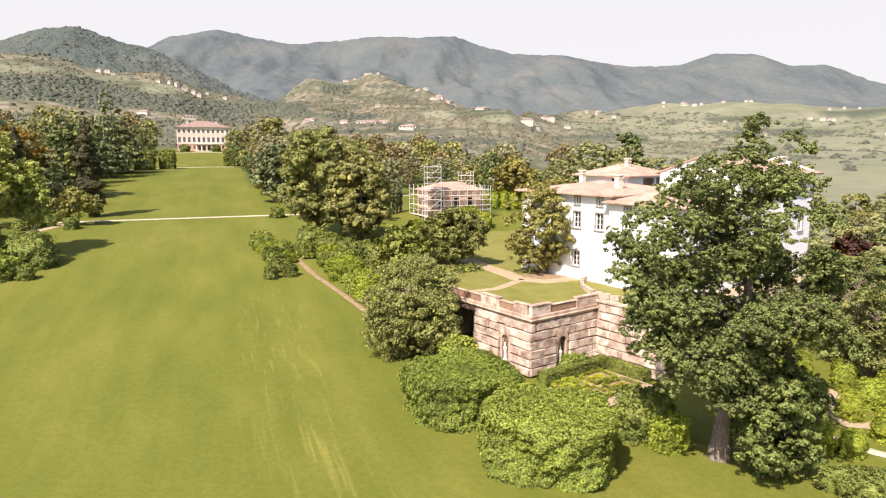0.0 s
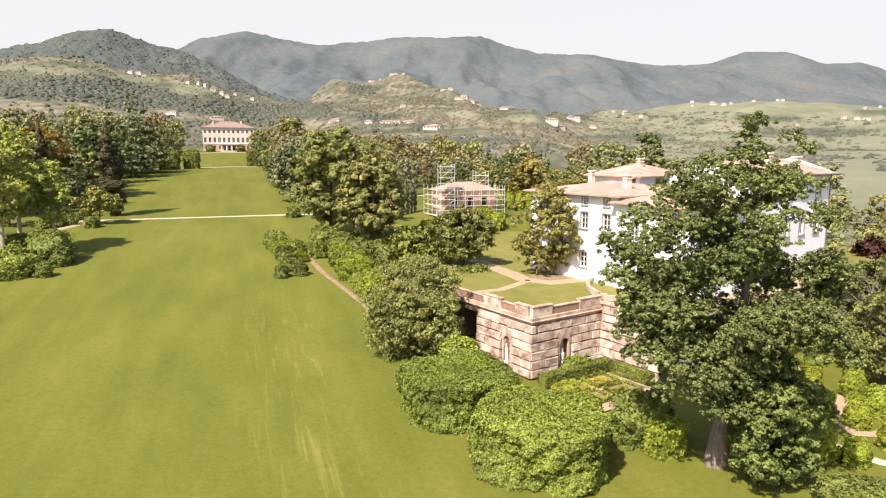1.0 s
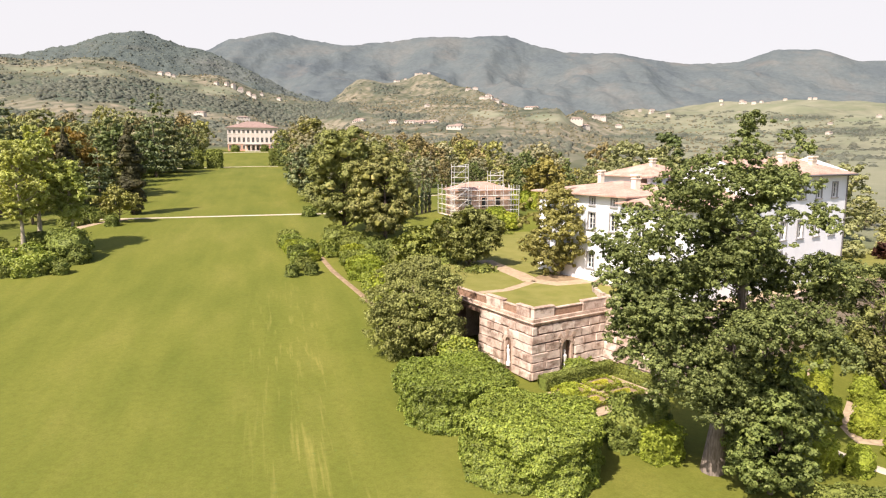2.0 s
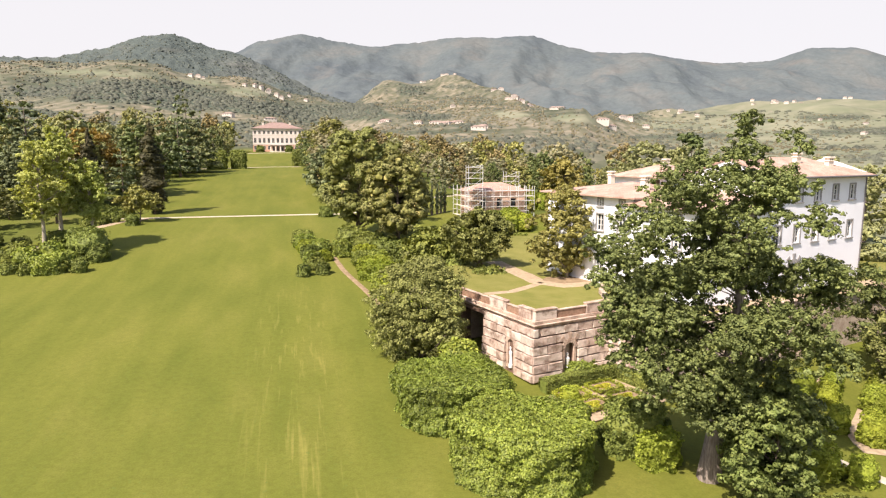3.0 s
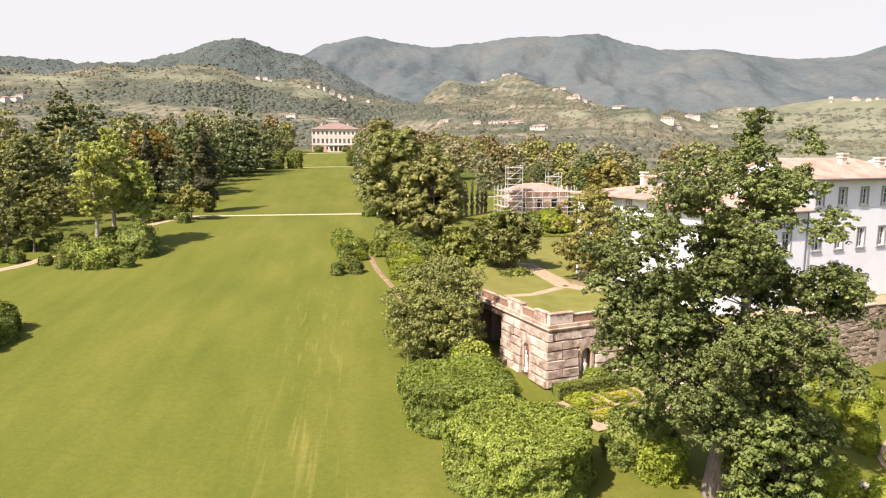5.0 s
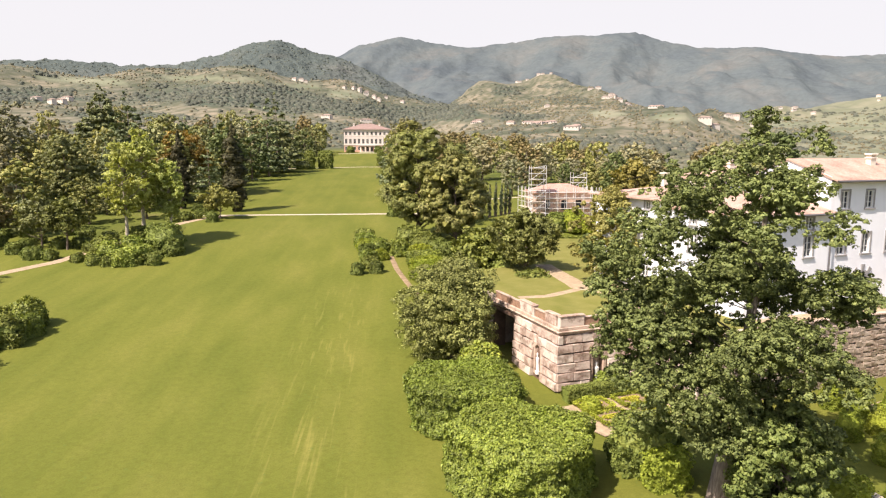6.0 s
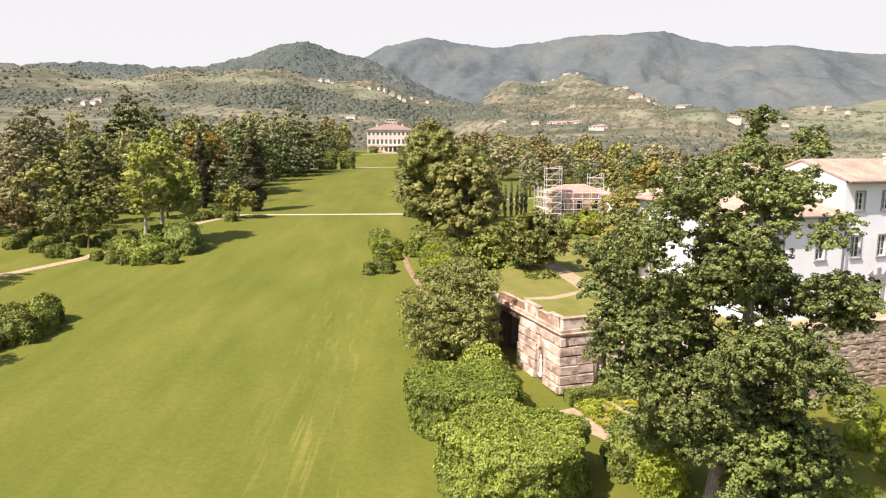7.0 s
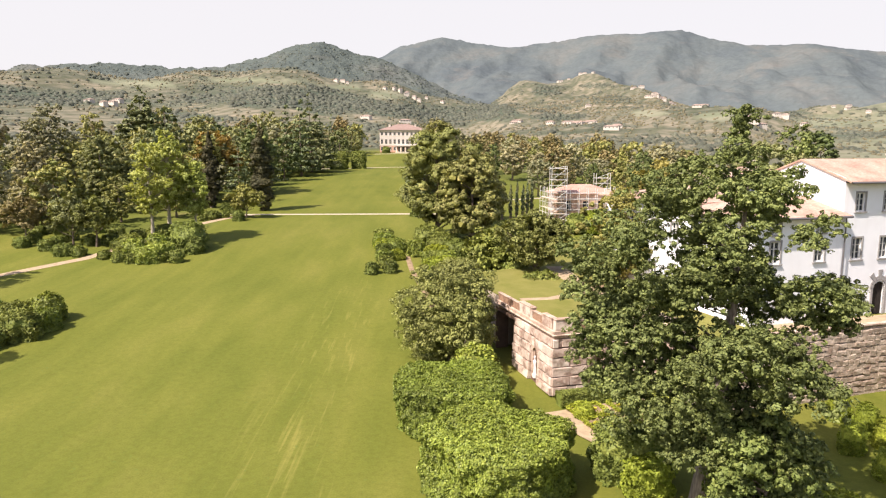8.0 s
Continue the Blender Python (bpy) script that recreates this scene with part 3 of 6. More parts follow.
strip("edge_walk", [(-28, 104), (-22.5, 95.5), (-18.2, 87), (-13, 78.2), (-9, 71), (-5.5, 65), (-3.6, 61.5)], 0.75, M["earth"], "bare earth walk along the shrub border")
strip("drive", [(-150, 352), (-140, 362), (-128, 368)], 3.0, M["white_path"], "gravel drive before the great house")

# ---- grotto: a battered ashlar bastion that holds the garden terrace ----
TURN = math.degrees(math.atan2(0.598, 0.802))
GROTTO = pose(7.82, 52.1, -1.25, 0, 0, TURN)
BATTER = 0.37 / 6
TERRACE_Z = 4.2


def block_mesh(name, w, h, d, seed):
    """One rusticated block, its face bulging and edges worn; front at y = 0, body behind."""
    rng = np.random.RandomState(seed)
    bm = bmesh.new()
    add_box(bm, (0.012, -0.14, 0.055), (w - 0.012, d, h - 0.055))
    edges = [e for e in bm.edges if all(v.co.y < 0 for v in e.verts)]
    bmesh.ops.bevel(bm, geom=edges, offset=0.03, segments=1, affect="EDGES")
    for v in bm.verts:
        if v.co.y < 0.1:
            v.co += Vector(rng.uniform(-0.045, 0.045, 3).tolist())
    me = bpy.data.meshes.new(name)
    bm.to_mesh(me)
    bm.free()
    me.materials.append(M["stone"])
    return me


COURSES, COURSE = 6, 0.76
BLOCKS = {(w, k): block_mesh("stone", w, COURSE, 0.3, int(w * 100) + k) for w in (0.55, 0.9, 1.3, 1.7) for k in range(3)}
WIDTHS = (1.7, 1.2, 0.9, 1.4, 1.0, 1.5)


def lay_blocks(parent, length, gaps, turn, origin, seed, courses=COURSES):
    """Courses of blocks on a battered face; gaps are (x0, x1, z0, z1) left open."""
    rng = random.Random(seed)
    for row in range(courses):
        z = row * COURSE
        spans, x = [], 0.0
        cuts = [(g[0], g[1]) for g in gaps if g[2] < z + COURSE * 0.6 and g[3] > z + COURSE * 0.4]
        for a, b in sorted(cuts) + [(length, length)]:
            spans.append((x, a))
            x = b
        for a, b in spans:
            x = a
            i = rng.randrange(6)
            while b - x > 0.3:
                w = WIDTHS[i % 6]
                i += 1
                left = b - x
                if left < w + 0.5:
                    w = left
                base = min(BLOCKS, key=lambda q: abs(q[0] - w))[0]
                ob = new("stone", BLOCKS[(base, rng.randrange(3))])
                ob.parent = parent
                inset = BATTER * z
                ob.matrix_basis = origin @ pose(x, inset + rng.uniform(-0.05, 0.06), z, 0, 0, 0) @ Matrix.Diagonal((w / base, 1, 1, 1))
                x += w


def prism(name, poly_bottom, poly_top, material, parent, label=""):
    """A solid between two polygons with the same number of corners."""
    bm = bmesh.new()
    a = [bm.verts.new(p) for p in poly_bottom]
    b = [bm.verts.new(p) for p in poly_top]
    n = len(a)
    bm.faces.new(a[::-1])
    bm.faces.new(b)
    for i in range(n):
        bm.faces.new((a[i], a[(i + 1) % n], b[(i + 1) % n], b[i]))
    bmesh.ops.recalc_face_normals(bm, faces=bm.faces)
    return part(name, bm, material, parent, label)


def arch_surround(name, width, height, depth, material, parent, m, label=""):
    """A ring of voussoirs with jambs round an arched opening."""
    bm = bmesh.new()
    r, t = width / 2, 0.26
    spring = height - r
    for side in (-1, 1):
        x0, x1 = sorted((side * r, side * (r + t)))
        add_box(bm, (x0, -depth, 0), (x1, 0.15, spring), 0.02)
    n = 9
    for i in range(n):
        a0, a1 = math.pi * i / n + 0.02, math.pi * (i + 1) / n - 0.02
        out = t + (0.62 if i in (2, 4, 6) else 0.12)
        ring = [(r, a0), (r + out, a0), (r + out, a1), (r, a1)]
        lo = [bm.verts.new((q * math.cos(w), -depth - 0.03, spring + q * math.sin(w))) for q, w in ring]
        hi = [bm.verts.new((q * math.cos(w), 0.15, spring + q * math.sin(w))) for q, w in ring]
        bm.faces.new(lo)
        bm.faces.new(hi[::-1])
        for j in range(4):
            bm.faces.new((lo[j], hi[j], hi[(j + 1) % 4], lo[(j + 1) % 4]))
    bmesh.ops.recalc_face_normals(bm, faces=bm.faces)
    ob = part(name, bm, material, parent, label)
    ob.matrix_basis = m
    return ob


def niche_mesh(width, height, depth):
    """A half-round hollow with a shell head, open to the front."""
    bm = bmesh.new()
    r = width / 2
    spring = height - r
    rows = []
    for z in (0, spring * 0.5, spring):
        rows.append([bm.verts.new((r * math.cos(math.pi * i / 10), depth * math.sin(math.pi * i / 10), z)) for i in range(11)])
    for k in range(1, 5):
        w = math.pi / 2 * k / 4
        rows.append([bm.verts.new((r * math.cos(w) * math.cos(math.pi * i / 10), depth * math.cos(w) * math.sin(math.pi * i / 10), spring + r * math.sin(w))) for i in range(11)])
    for a, b in zip(rows, rows[1:]):
        for i in range(10):
            bm.faces.new((a[i], a[i + 1], b[i + 1], b[i]))
    return bm


def wall_panel(bm, length, z0, z1, holes, reveal, m=Matrix()):
    """The skin of a wall along x at y = 0, facing -y, with rectangular openings and their reveals."""
    xs = sorted({0.0, length, *[h[0] for h in holes], *[h[1] for h in holes]})
    zs = sorted({z0, z1, *[h[2] for h in holes], *[h[3] for h in holes]})
    vert = lambda x, y, z: bm.verts.new(m @ Vector((x, y, z)))
    for xa, xb in zip(xs, xs[1:]):
        for za, zb in zip(zs, zs[1:]):
            cx, cz = (xa + xb) / 2, (za + zb) / 2
            if any(h[0] < cx < h[1] and h[2] < cz < h[3] for h in holes):
                continue
            bm.faces.new((vert(xa, 0, za), vert(xb, 0, za), vert(xb, 0, zb), vert(xa, 0, zb)))
    for xa, xb, za, zb in holes:
        ring = [(xa, za), (xb, za), (xb, zb), (xa, zb)]
        for (x0_, z0_), (x1_, z1_) in zip(ring, ring[1:] + ring[:1]):
            bm.faces.new((vert(x0_, 0, z0_), vert(x0_, reveal, z0_), vert(x1_, reveal, z1_), vert(x1_, 0, z1_)))


grotto = thing("grotto", GROTTO, "weathered pinkish stone grotto bastion with rusticated blocks and arched niches", "grotto")
FRONT_L, LEFT_L = 8.6, 7.65
WALL_H = COURSES * COURSE
NICHE = (3.35, 4.45, 0.0, 3.1)
SIDE_NICHE = (2.85, 3.75, 0.35, 3.1)

# left face runs back from the corner: its own frame has x towards the corner
left_frame = pose(0, LEFT_L, 0, 0, 0, -90)
bm = bmesh.new()
D = 0.08
top_in = BATTER * WALL_H
for lo_x, hi_x in ((0.0, NICHE[0]), (NICHE[1], FRONT_L)):
    ring0 = [(lo_x + (D if lo_x == 0 else 0), D, -1), (hi_x, D, -1), (hi_x, 2.0, -1), (lo_x + (D if lo_x == 0 else 0), 2.0, -1)]
    ring1 = [(lo_x + (D + top_in if lo_x == 0 else 0), D + top_in, WALL_H), (hi_x, D + top_in, WALL_H), (hi_x, 2.0, WALL_H), (lo_x + (D + top_in if lo_x == 0 else 0), 2.0, WALL_H)]
    a = [bm.verts.new(p) for p in ring0]
    b = [bm.verts.new(p) for p in ring1]
    for i in range(4):
        bm.faces.new((a[i], a[(i + 1) % 4], b[(i + 1) % 4], b[i]))
    bm.faces.new(b)
ring0 = [(NICHE[0], D + BATTER * NICHE[3], NICHE[3]), (NICHE[1], D + BATTER * NICHE[3], NICHE[3]), (NICHE[1], D + top_in, WALL_H), (NICHE[0], D + top_in, WALL_H)]
bm.faces.new([bm.verts.new(p) for p in ring0])
ring0 = [(D, LEFT_L, -1), (D, 2.0, -1), (D + top_in, 2.0, WALL_H), (D + top_in, LEFT_L, WALL_H)]
bm.faces.new([bm.verts.new(p) for p in ring0])
bm.faces.new([bm.verts.new(p) for p in ((D, LEFT_L, -1), (D + top_in, LEFT_L, WALL_H), (2.5, LEFT_L, WALL_H), (2.5, LEFT_L, -1))])
bmesh.ops.recalc_face_normals(bm, faces=bm.faces)
part("wall_core", bm, M["stone_core"], grotto, "dark recessed joints behind the blocks")
for name, frame_m, x0, x1, z0, z1, d in (("niche", Matrix(), *NICHE, 0.75), ("niche", left_frame, LEFT_L - SIDE_NICHE[1], LEFT_L - SIDE_NICHE[0], *SIDE_NICHE[2:], 0.2)):
    w = x1 - x0
    # shade of the deep niche is put in as dark stone; the shallow one stays pale
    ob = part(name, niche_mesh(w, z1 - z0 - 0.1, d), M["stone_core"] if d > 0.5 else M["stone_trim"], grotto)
    ob.matrix_basis = frame_m @ pose((x0 + x1) / 2, 0.06 + BATTER * 1.2, z0)
    arch_surround("arch", w - 0.1, z1 - z0 - 0.15, 0.06, M["stone_trim"], grotto, frame_m @ pose((x0 + x1) / 2, BATTER * 2.2, z0), "voussoir arch with radiating stones")

for side_l, frame_m, gap, seed in ((FRONT_L, Matrix(), NICHE, 3), (LEFT_L, left_frame, (LEFT_L - SIDE_NICHE[1], LEFT_L - SIDE_NICHE[0], SIDE_NICHE[2], SIDE_NICHE[3]), 8)):
    wide = (gap[0] - 0.32, gap[1] + 0.32, gap[2], gap[3] - 0.3)
    lay_blocks(grotto, side_l, [wide], 0, frame_m, seed)

RETURN_M = pose(FRONT_L - 0.42, 0.0, 0, 0, 0, -90)
lay_blocks(grotto, 6.6, [], 0, RETURN_M @ pose(0.1, 0.0, 0), 21, 7)
part("coping", box((8.35, -6.75, 5.34), (9.1, 0.3, 5.56), 0.03), M["stone_trim"], grotto)

# cornice and parapet with piers and brick infill
for k, (z0, z1, out) in enumerate(((WALL_H, WALL_H + 0.22, 0.1), (WALL_H + 0.22, WALL_H + 0.34, 0.26), (WALL_H + 0.34, WALL_H + 0.62, 0.14))):
    bm = bmesh.new()
    i = top_in
    add_box(bm, (i - out, i - out, z0), (FRONT_L, i + 0.6, z1), 0.03)
    add_box(bm, (i - out, i + 0.6, z0), (i + 0.6, LEFT_L + 4.4, z1), 0.03)
    part("cornice", bm, M["stone_trim"], grotto)
PAR0, PAR1 = WALL_H + 0.62, WALL_H + 1.45


def parapet(spans, along_x):
    for a, b, pier in spans:
        lo, hi = (0.0, 0.42) if pier else (0.08, 0.32)
        h = PAR1 if pier else PAR1 - 0.22
        i = top_in - 0.05
        if along_x:
            bm = box((a, i + lo, PAR0), (b, i + hi, h), 0.03)
            cap = box((a - 0.04, i + lo - 0.05, h), (b + 0.04, i + hi + 0.05, h + 0.1), 0.02)
        else:
            bm = box((i + lo, a, PAR0), (i + hi, b, h), 0.03)
            cap = box((i + lo - 0.05, a - 0.04, h), (i + hi + 0.05, b + 0.04, h + 0.1), 0.02)
        body = part("pier" if pier else "parapet_panel", bm, M["stone"] if pier else M["brick"], grotto, "" if pier else "low reddish brick parapet panel")
        part("coping", cap, M["stone_trim"], body)


parapet([(0.3, 2.55, True), (2.6, 5.75, False), (5.8, 8.6, True)], True)
parapet([(0.75, 2.45, True), (2.5, 4.3, False), (4.35, 6.9, True), (6.95, 11.9, False)], False)

# the shadowed archway beyond the left face; dark stone and near-black lining paint its shade
bm = bmesh.new()
wall_panel(bm, 4.4, -1, WALL_H, [(0.25, 4.3, -1, 4.2)], 1.2)
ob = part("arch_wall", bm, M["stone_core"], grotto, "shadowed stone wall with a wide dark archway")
ob.matrix_basis = pose(0.12, LEFT_L + 4.4, 0, 0, 0, -90) @ pose(0, 0, 0)
bm = box((4.1, LEFT_L, -1), (4.3, LEFT_L + 4.4, WALL_H))
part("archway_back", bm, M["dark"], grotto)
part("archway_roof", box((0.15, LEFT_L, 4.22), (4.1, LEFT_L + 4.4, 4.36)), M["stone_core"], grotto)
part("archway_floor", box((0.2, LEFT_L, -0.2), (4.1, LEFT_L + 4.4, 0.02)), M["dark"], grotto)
bm = bmesh.new()
for x, y, z, r in ((0.9, LEFT_L + 0.6, 0.4, 0.45), (1.1, LEFT_L + 0.5, 1.2, 0.4), (1.0, LEFT_L + 0.7, 2.0, 0.38), (1.3, LEFT_L + 1.0, 0.3, 0.5)):
    made = bmesh.ops.create_icosphere(bm, subdivisions=2, radius=r)
    for v in made["verts"]:
        v.co = Vector((x, y, z)) + v.co * (1 + 0.35 * noise.noise(v.co * 4 + Vector((x, y, z))))
part("rockwork", bm, M["stone"], grotto, "rough tufa rockwork inside the archway")


def statue(m):
    """A plain standing figure on a plinth: turned from a profile, no parts."""
    bm = bmesh.new()
    prof = [(0.3, 0), (0.3, 0.32), (0.24, 0.36), (0.22, 0.4), (0.19, 0.8), (0.17, 1.05), (0.21, 1.3), (0.23, 1.5), (0.12, 1.62), (0.08, 1.68), (0.12, 1.78), (0.12, 1.9), (0.06, 2.0), (0.0, 2.02)]
    rows = []
    for r, z in prof:
        sway = 0.05 * math.sin(z * 2.4)
        rows.append([bm.verts.new((sway + r * math.cos(2 * math.pi * i / 12) * (1 if z < 0.4 else 1.0), r * 0.75 * math.sin(2 * math.pi * i / 12), z)) for i in range(12)])
    for a, b in zip(rows, rows[1:]):
        for i in range(12):
            bm.faces.new((a[i], a[(i + 1) % 12], b[(i + 1) % 12], b[i]))
    me = bpy.data.meshes.new("statue")
    bm.to_mesh(me)
    bm.free()
    me.materials.append(M["marble"])
    ob = tagged(new("statue", me), "pale marble statue standing in the grotto niche", "statue")
    ob.matrix_world = m


statue(GROTTO @ pose(3.9, 0.3, 0.0))
statue(GROTTO @ left_frame @ pose(LEFT_L - 3.3, 0.1, 0.42) @ Matrix.Diagonal((0.8, 0.8, 0.92, 1)))

# ---- terrace body, retaining walls and the ground on top ----
terrace = thing("terrace", GROTTO, "raised garden terrace with rubble retaining walls", "terrace", kind="structure")
OUT = [(0.5, 0.6), (8.6, 0.6), (8.6, -6.6), (62, -6.6), (62, 46), (15, 46), (12, 26), (0.5, 24)]
TZ = TERRACE_Z + 1.25
BODY = OUT + [(0.5, 12.3), (4.4, 12.3), (4.4, 7.5), (0.5, 7.5)]
prism("terrace_body", [(x, y, -1.2) for x, y in BODY], [(x, y, TZ - 0.06) for x, y in BODY], M["rubble"], terrace)
prism("terrace_lawn", [(x + (0.05 if x < 1 else 0), y + 0.05 if y < 1 and y > 0 else y, TZ - 0.055) for x, y in OUT], [(x + (0.05 if x < 1 else 0), y + 0.05 if 0 < y < 1 else y, TZ) for x, y in OUT], M["grass"], terrace, "short grass on the terrace")

# the lower retaining wall: uneven rubble, stained by run-off
RUBBLE = [block_mesh("rubble_stone", w, 0.46, 0.25, 70 + i) for i, w in enumerate((0.5, 0.7, 0.9, 0.6, 0.8))]
for me in RUBBLE:
    me.materials[0] = M["rubble"]
rng_w = random.Random(31)
for row in range(12):
    u = 8.7
    while u < 30:
        me = rng_w.choice(RUBBLE)
        w = max(v.co.x for v in me.vertices)
        ob = new("rubble_stone", me)
        ob.parent = terrace
        ob.matrix_basis = pose(u, -6.6 + rng_w.uniform(-0.02, 0.02), -0.35 + row * 0.46 + rng_w.uniform(-0.04, 0.04), 0, rng_w.uniform(-9, 9), 0) @ Matrix.Diagonal((1.12, 1, rng_w.uniform(0.95, 1.35), 1))
        u += w + 0.02
part("coping", box((8.5, -6.76, TZ + 0.02), (30, -6.3, TZ + 0.2), 0.04), M["stone_trim"], terrace)

# a curved low rubble wall at the edge of the terrace lawn
for i in range(15):
    f = i / 14
    a = radians(250 - 150 * f)
    ob = new("rubble_stone", RUBBLE[i % 5])
    ob.parent = terrace
    x, y = 18.6 + 4.2 * math.cos(a), 62.6 + 6.4 * math.sin(a)
    ob.matrix_basis = GROTTO.inverted() @ pose(x, y, TERRACE_Z - 0.05, 0, 0, math.degrees(a) - 90) @ Matrix.Diagonal((1.2, 1.0, 1.3, 1))


def flat_patch(name, outline, z, material, label, thick=0.05):
    bm = bmesh.new()
    top = bm.faces.new([bm.verts.new((x, y, z)) for x, y in outline])
    bmesh.ops.recalc_face_normals(bm, faces=bm.faces)
    if top.normal.z < 0:
        top.normal_flip()
    ext = bmesh.ops.extrude_face_region(bm, geom=[top])
    for g in ext["geom"]:
        if isinstance(g, bmesh.types.BMVert):
            g.co.z += thick
    me = bpy.data.meshes.new(name)
    bm.to_mesh(me)
    bm.free()
    me.materials.append(material)
    return tagged(new(name, me), label, "path", kind="structure")


strip("terrace_path", [(3.2, 80), (5.0, 75.5), (6.9, 71.6), (8.4, 67.8), (11, 66.2), (15.5, 68.5), (19, 66)], 2.6, M["gravel"], "sandy gravel path across the terrace", 0.02, 0.7, TERRACE_Z)
strip("terrace_path", [(3.2, 61.2), (5.8, 62.6), (7.6, 65.4), (8.8, 67.4)], 1.2, M["gravel"], "sandy gravel path across the terrace", 0.02, 0.7, TERRACE_Z)
flat_patch("bare_soil", [(12.3 + 3.4 * math.cos(a * 0.5236), 69.0 + 2.7 * math.sin(a * 0.5236)) for a in range(12)], TERRACE_Z, M["earth"], "bare brown soil under the plane tree", 0.012)
flat_patch("villa_forecourt", [(18, 69), (15.2, 66.5), (19.2, 61), (22.76, 56.6), (26.1, 58.7), (45.6, 70.8), (43.6, 73.4), (28, 61.8), (22, 58.6)], TERRACE_Z, M["gravel"], "sandy gravel forecourt along the villa", 0.03)


# ---- buildings ----
def window(parent, m, w, h, material, label="", shutters=False, surround=0.14, arched=False, bars=(2, 3)):
    """A casement in its opening: stone surround and sill, white sashes, dark panes."""
    bm = bmesh.new()
    s = surround
    for lo, hi in (((-w / 2 - s, -0.05, -s), (-w / 2, 0.06, h + s)), ((w / 2, -0.05, -s), (w / 2 + s, 0.06, h + s)), ((-w / 2, -0.05, h), (w / 2, 0.06, h + s))):
        add_box(bm, lo, hi, 0.01)
    root = part("window", bm, material, parent, label)
    root.matrix_basis = m
    part("sill", box((-w / 2 - s - 0.06, -0.13, -0.14), (w / 2 + s + 0.06, 0.06, -0.002), 0.015), material, root)
    bm = bmesh.new()
    f = 0.07
    y0, y1 = 0.14, 0.2
    add_box(bm, (-w / 2, y0, 0), (-w / 2 + f, y1, h))
    add_box(bm, (w / 2 - f, y0, 0), (w / 2, y1, h))
    add_box(bm, (-w / 2 + f, y0, 0), (w / 2 - f, y1, f))
    add_box(bm, (-w / 2 + f, y0, h - f), (w / 2 - f, y1, h))
    for i in range(1, bars[0]):
        x = -w / 2 + w * i / bars[0]
        add_box(bm, (x - 0.045, y0 - 0.01, f), (x + 0.045, y1, h - f))
    for i in range(1, bars[1]):
        z = h * i / bars[1]
        add_box(bm, (-w / 2 + f, y0 + 0.01, z - 0.02), (w / 2 - f, y1, z + 0.02))
    part("sash", bm, M["wood_white"], root)
    part("pane", box((-w / 2, y1, 0), (w / 2, y1 + 0.02, h)), M["glass"], root)
    if shutters:
        for side in (-1, 1):
            x0, x1 = sorted((side * w / 2, side * (w / 2 + 0.02)))
            bm = box((x0 - 0.02, -0.42, 0.02), (x1 + 0.02, 0.03, h - 0.02), 0.005)
            part("shutter", bm, M["shutter"], root, "half-open grey shutter")
    return root


def hip_roof(x0, x1, y0, y1, z, over, rise, gable=()):
    """A tiled roof with an overhanging eave slab; sides named in gable end upright."""
    bm = bmesh.new()
    gx0, gx1 = "x0" in gable, "x1" in gable
    a0, a1 = x0 - (0.15 if gx0 else over), x1 + (0.15 if gx1 else over)
    b0, b1 = y0 - over, y1 + over
    w, d = a1 - a0, b1 - b0
    t = 0.14
    lo = [bm.verts.new(p) for p in ((a0, b0, z), (a1, b0, z), (a1, b1, z), (a0, b1, z))]
    hi = [bm.verts.new(p) for p in ((a0, b0, z + t), (a1, b0, z + t), (a1, b1, z + t), (a0, b1, z + t))]
    if w >= d:
        i = d / 2
        r0 = bm.verts.new((a0 + (0 if gx0 else i), (b0 + b1) / 2, z + t + rise))
        r1 = bm.verts.new((a1 - (0 if gx1 else i), (b0 + b1) / 2, z + t + rise))
        tops = [(hi[0], hi[1], r1, r0), (hi[2], hi[3], r0, r1), (hi[1], hi[2], r1), (hi[3], hi[0], r0)]
    else:
        i = w / 2
        r0 = bm.verts.new(((a0 + a1) / 2, b0 + i, z + t + rise))
        r1 = bm.verts.new(((a0 + a1) / 2, b1 - i, z + t + rise))
        tops = [(hi[0], hi[1], r0), (hi[1], hi[2], r1, r0), (hi[2], hi[3], r1), (hi[3], hi[0], r0, r1)]
    ends = {2: gx1, 3: gx0} if w >= d else {}
    for k, f in enumerate(tops):
        if not ends.get(k):
            bm.faces.new(f)
    for i in range(4):
        if not (i == 3 and gx0 or i == 1 and gx1):
            bm.faces.new((lo[i], lo[(i + 1) % 4], hi[(i + 1) % 4], hi[i]))
    if not gable:
        bm.faces.new(lo[::-1])
    else:
        # the underside follows the slopes, so that the gable wall shows below the tiles
        for f in tops[:2]:
            under = [bm.verts.new((v.co.x, v.co.y, v.co.z - t)) for v in f]
            bm.faces.new(under[::-1])
            for a, b, c, e in ((f[1], f[2], under[2], under[1]), (f[3], f[0], under[0], under[3])):
                bm.faces.new((a, b, c, e))
    return bm


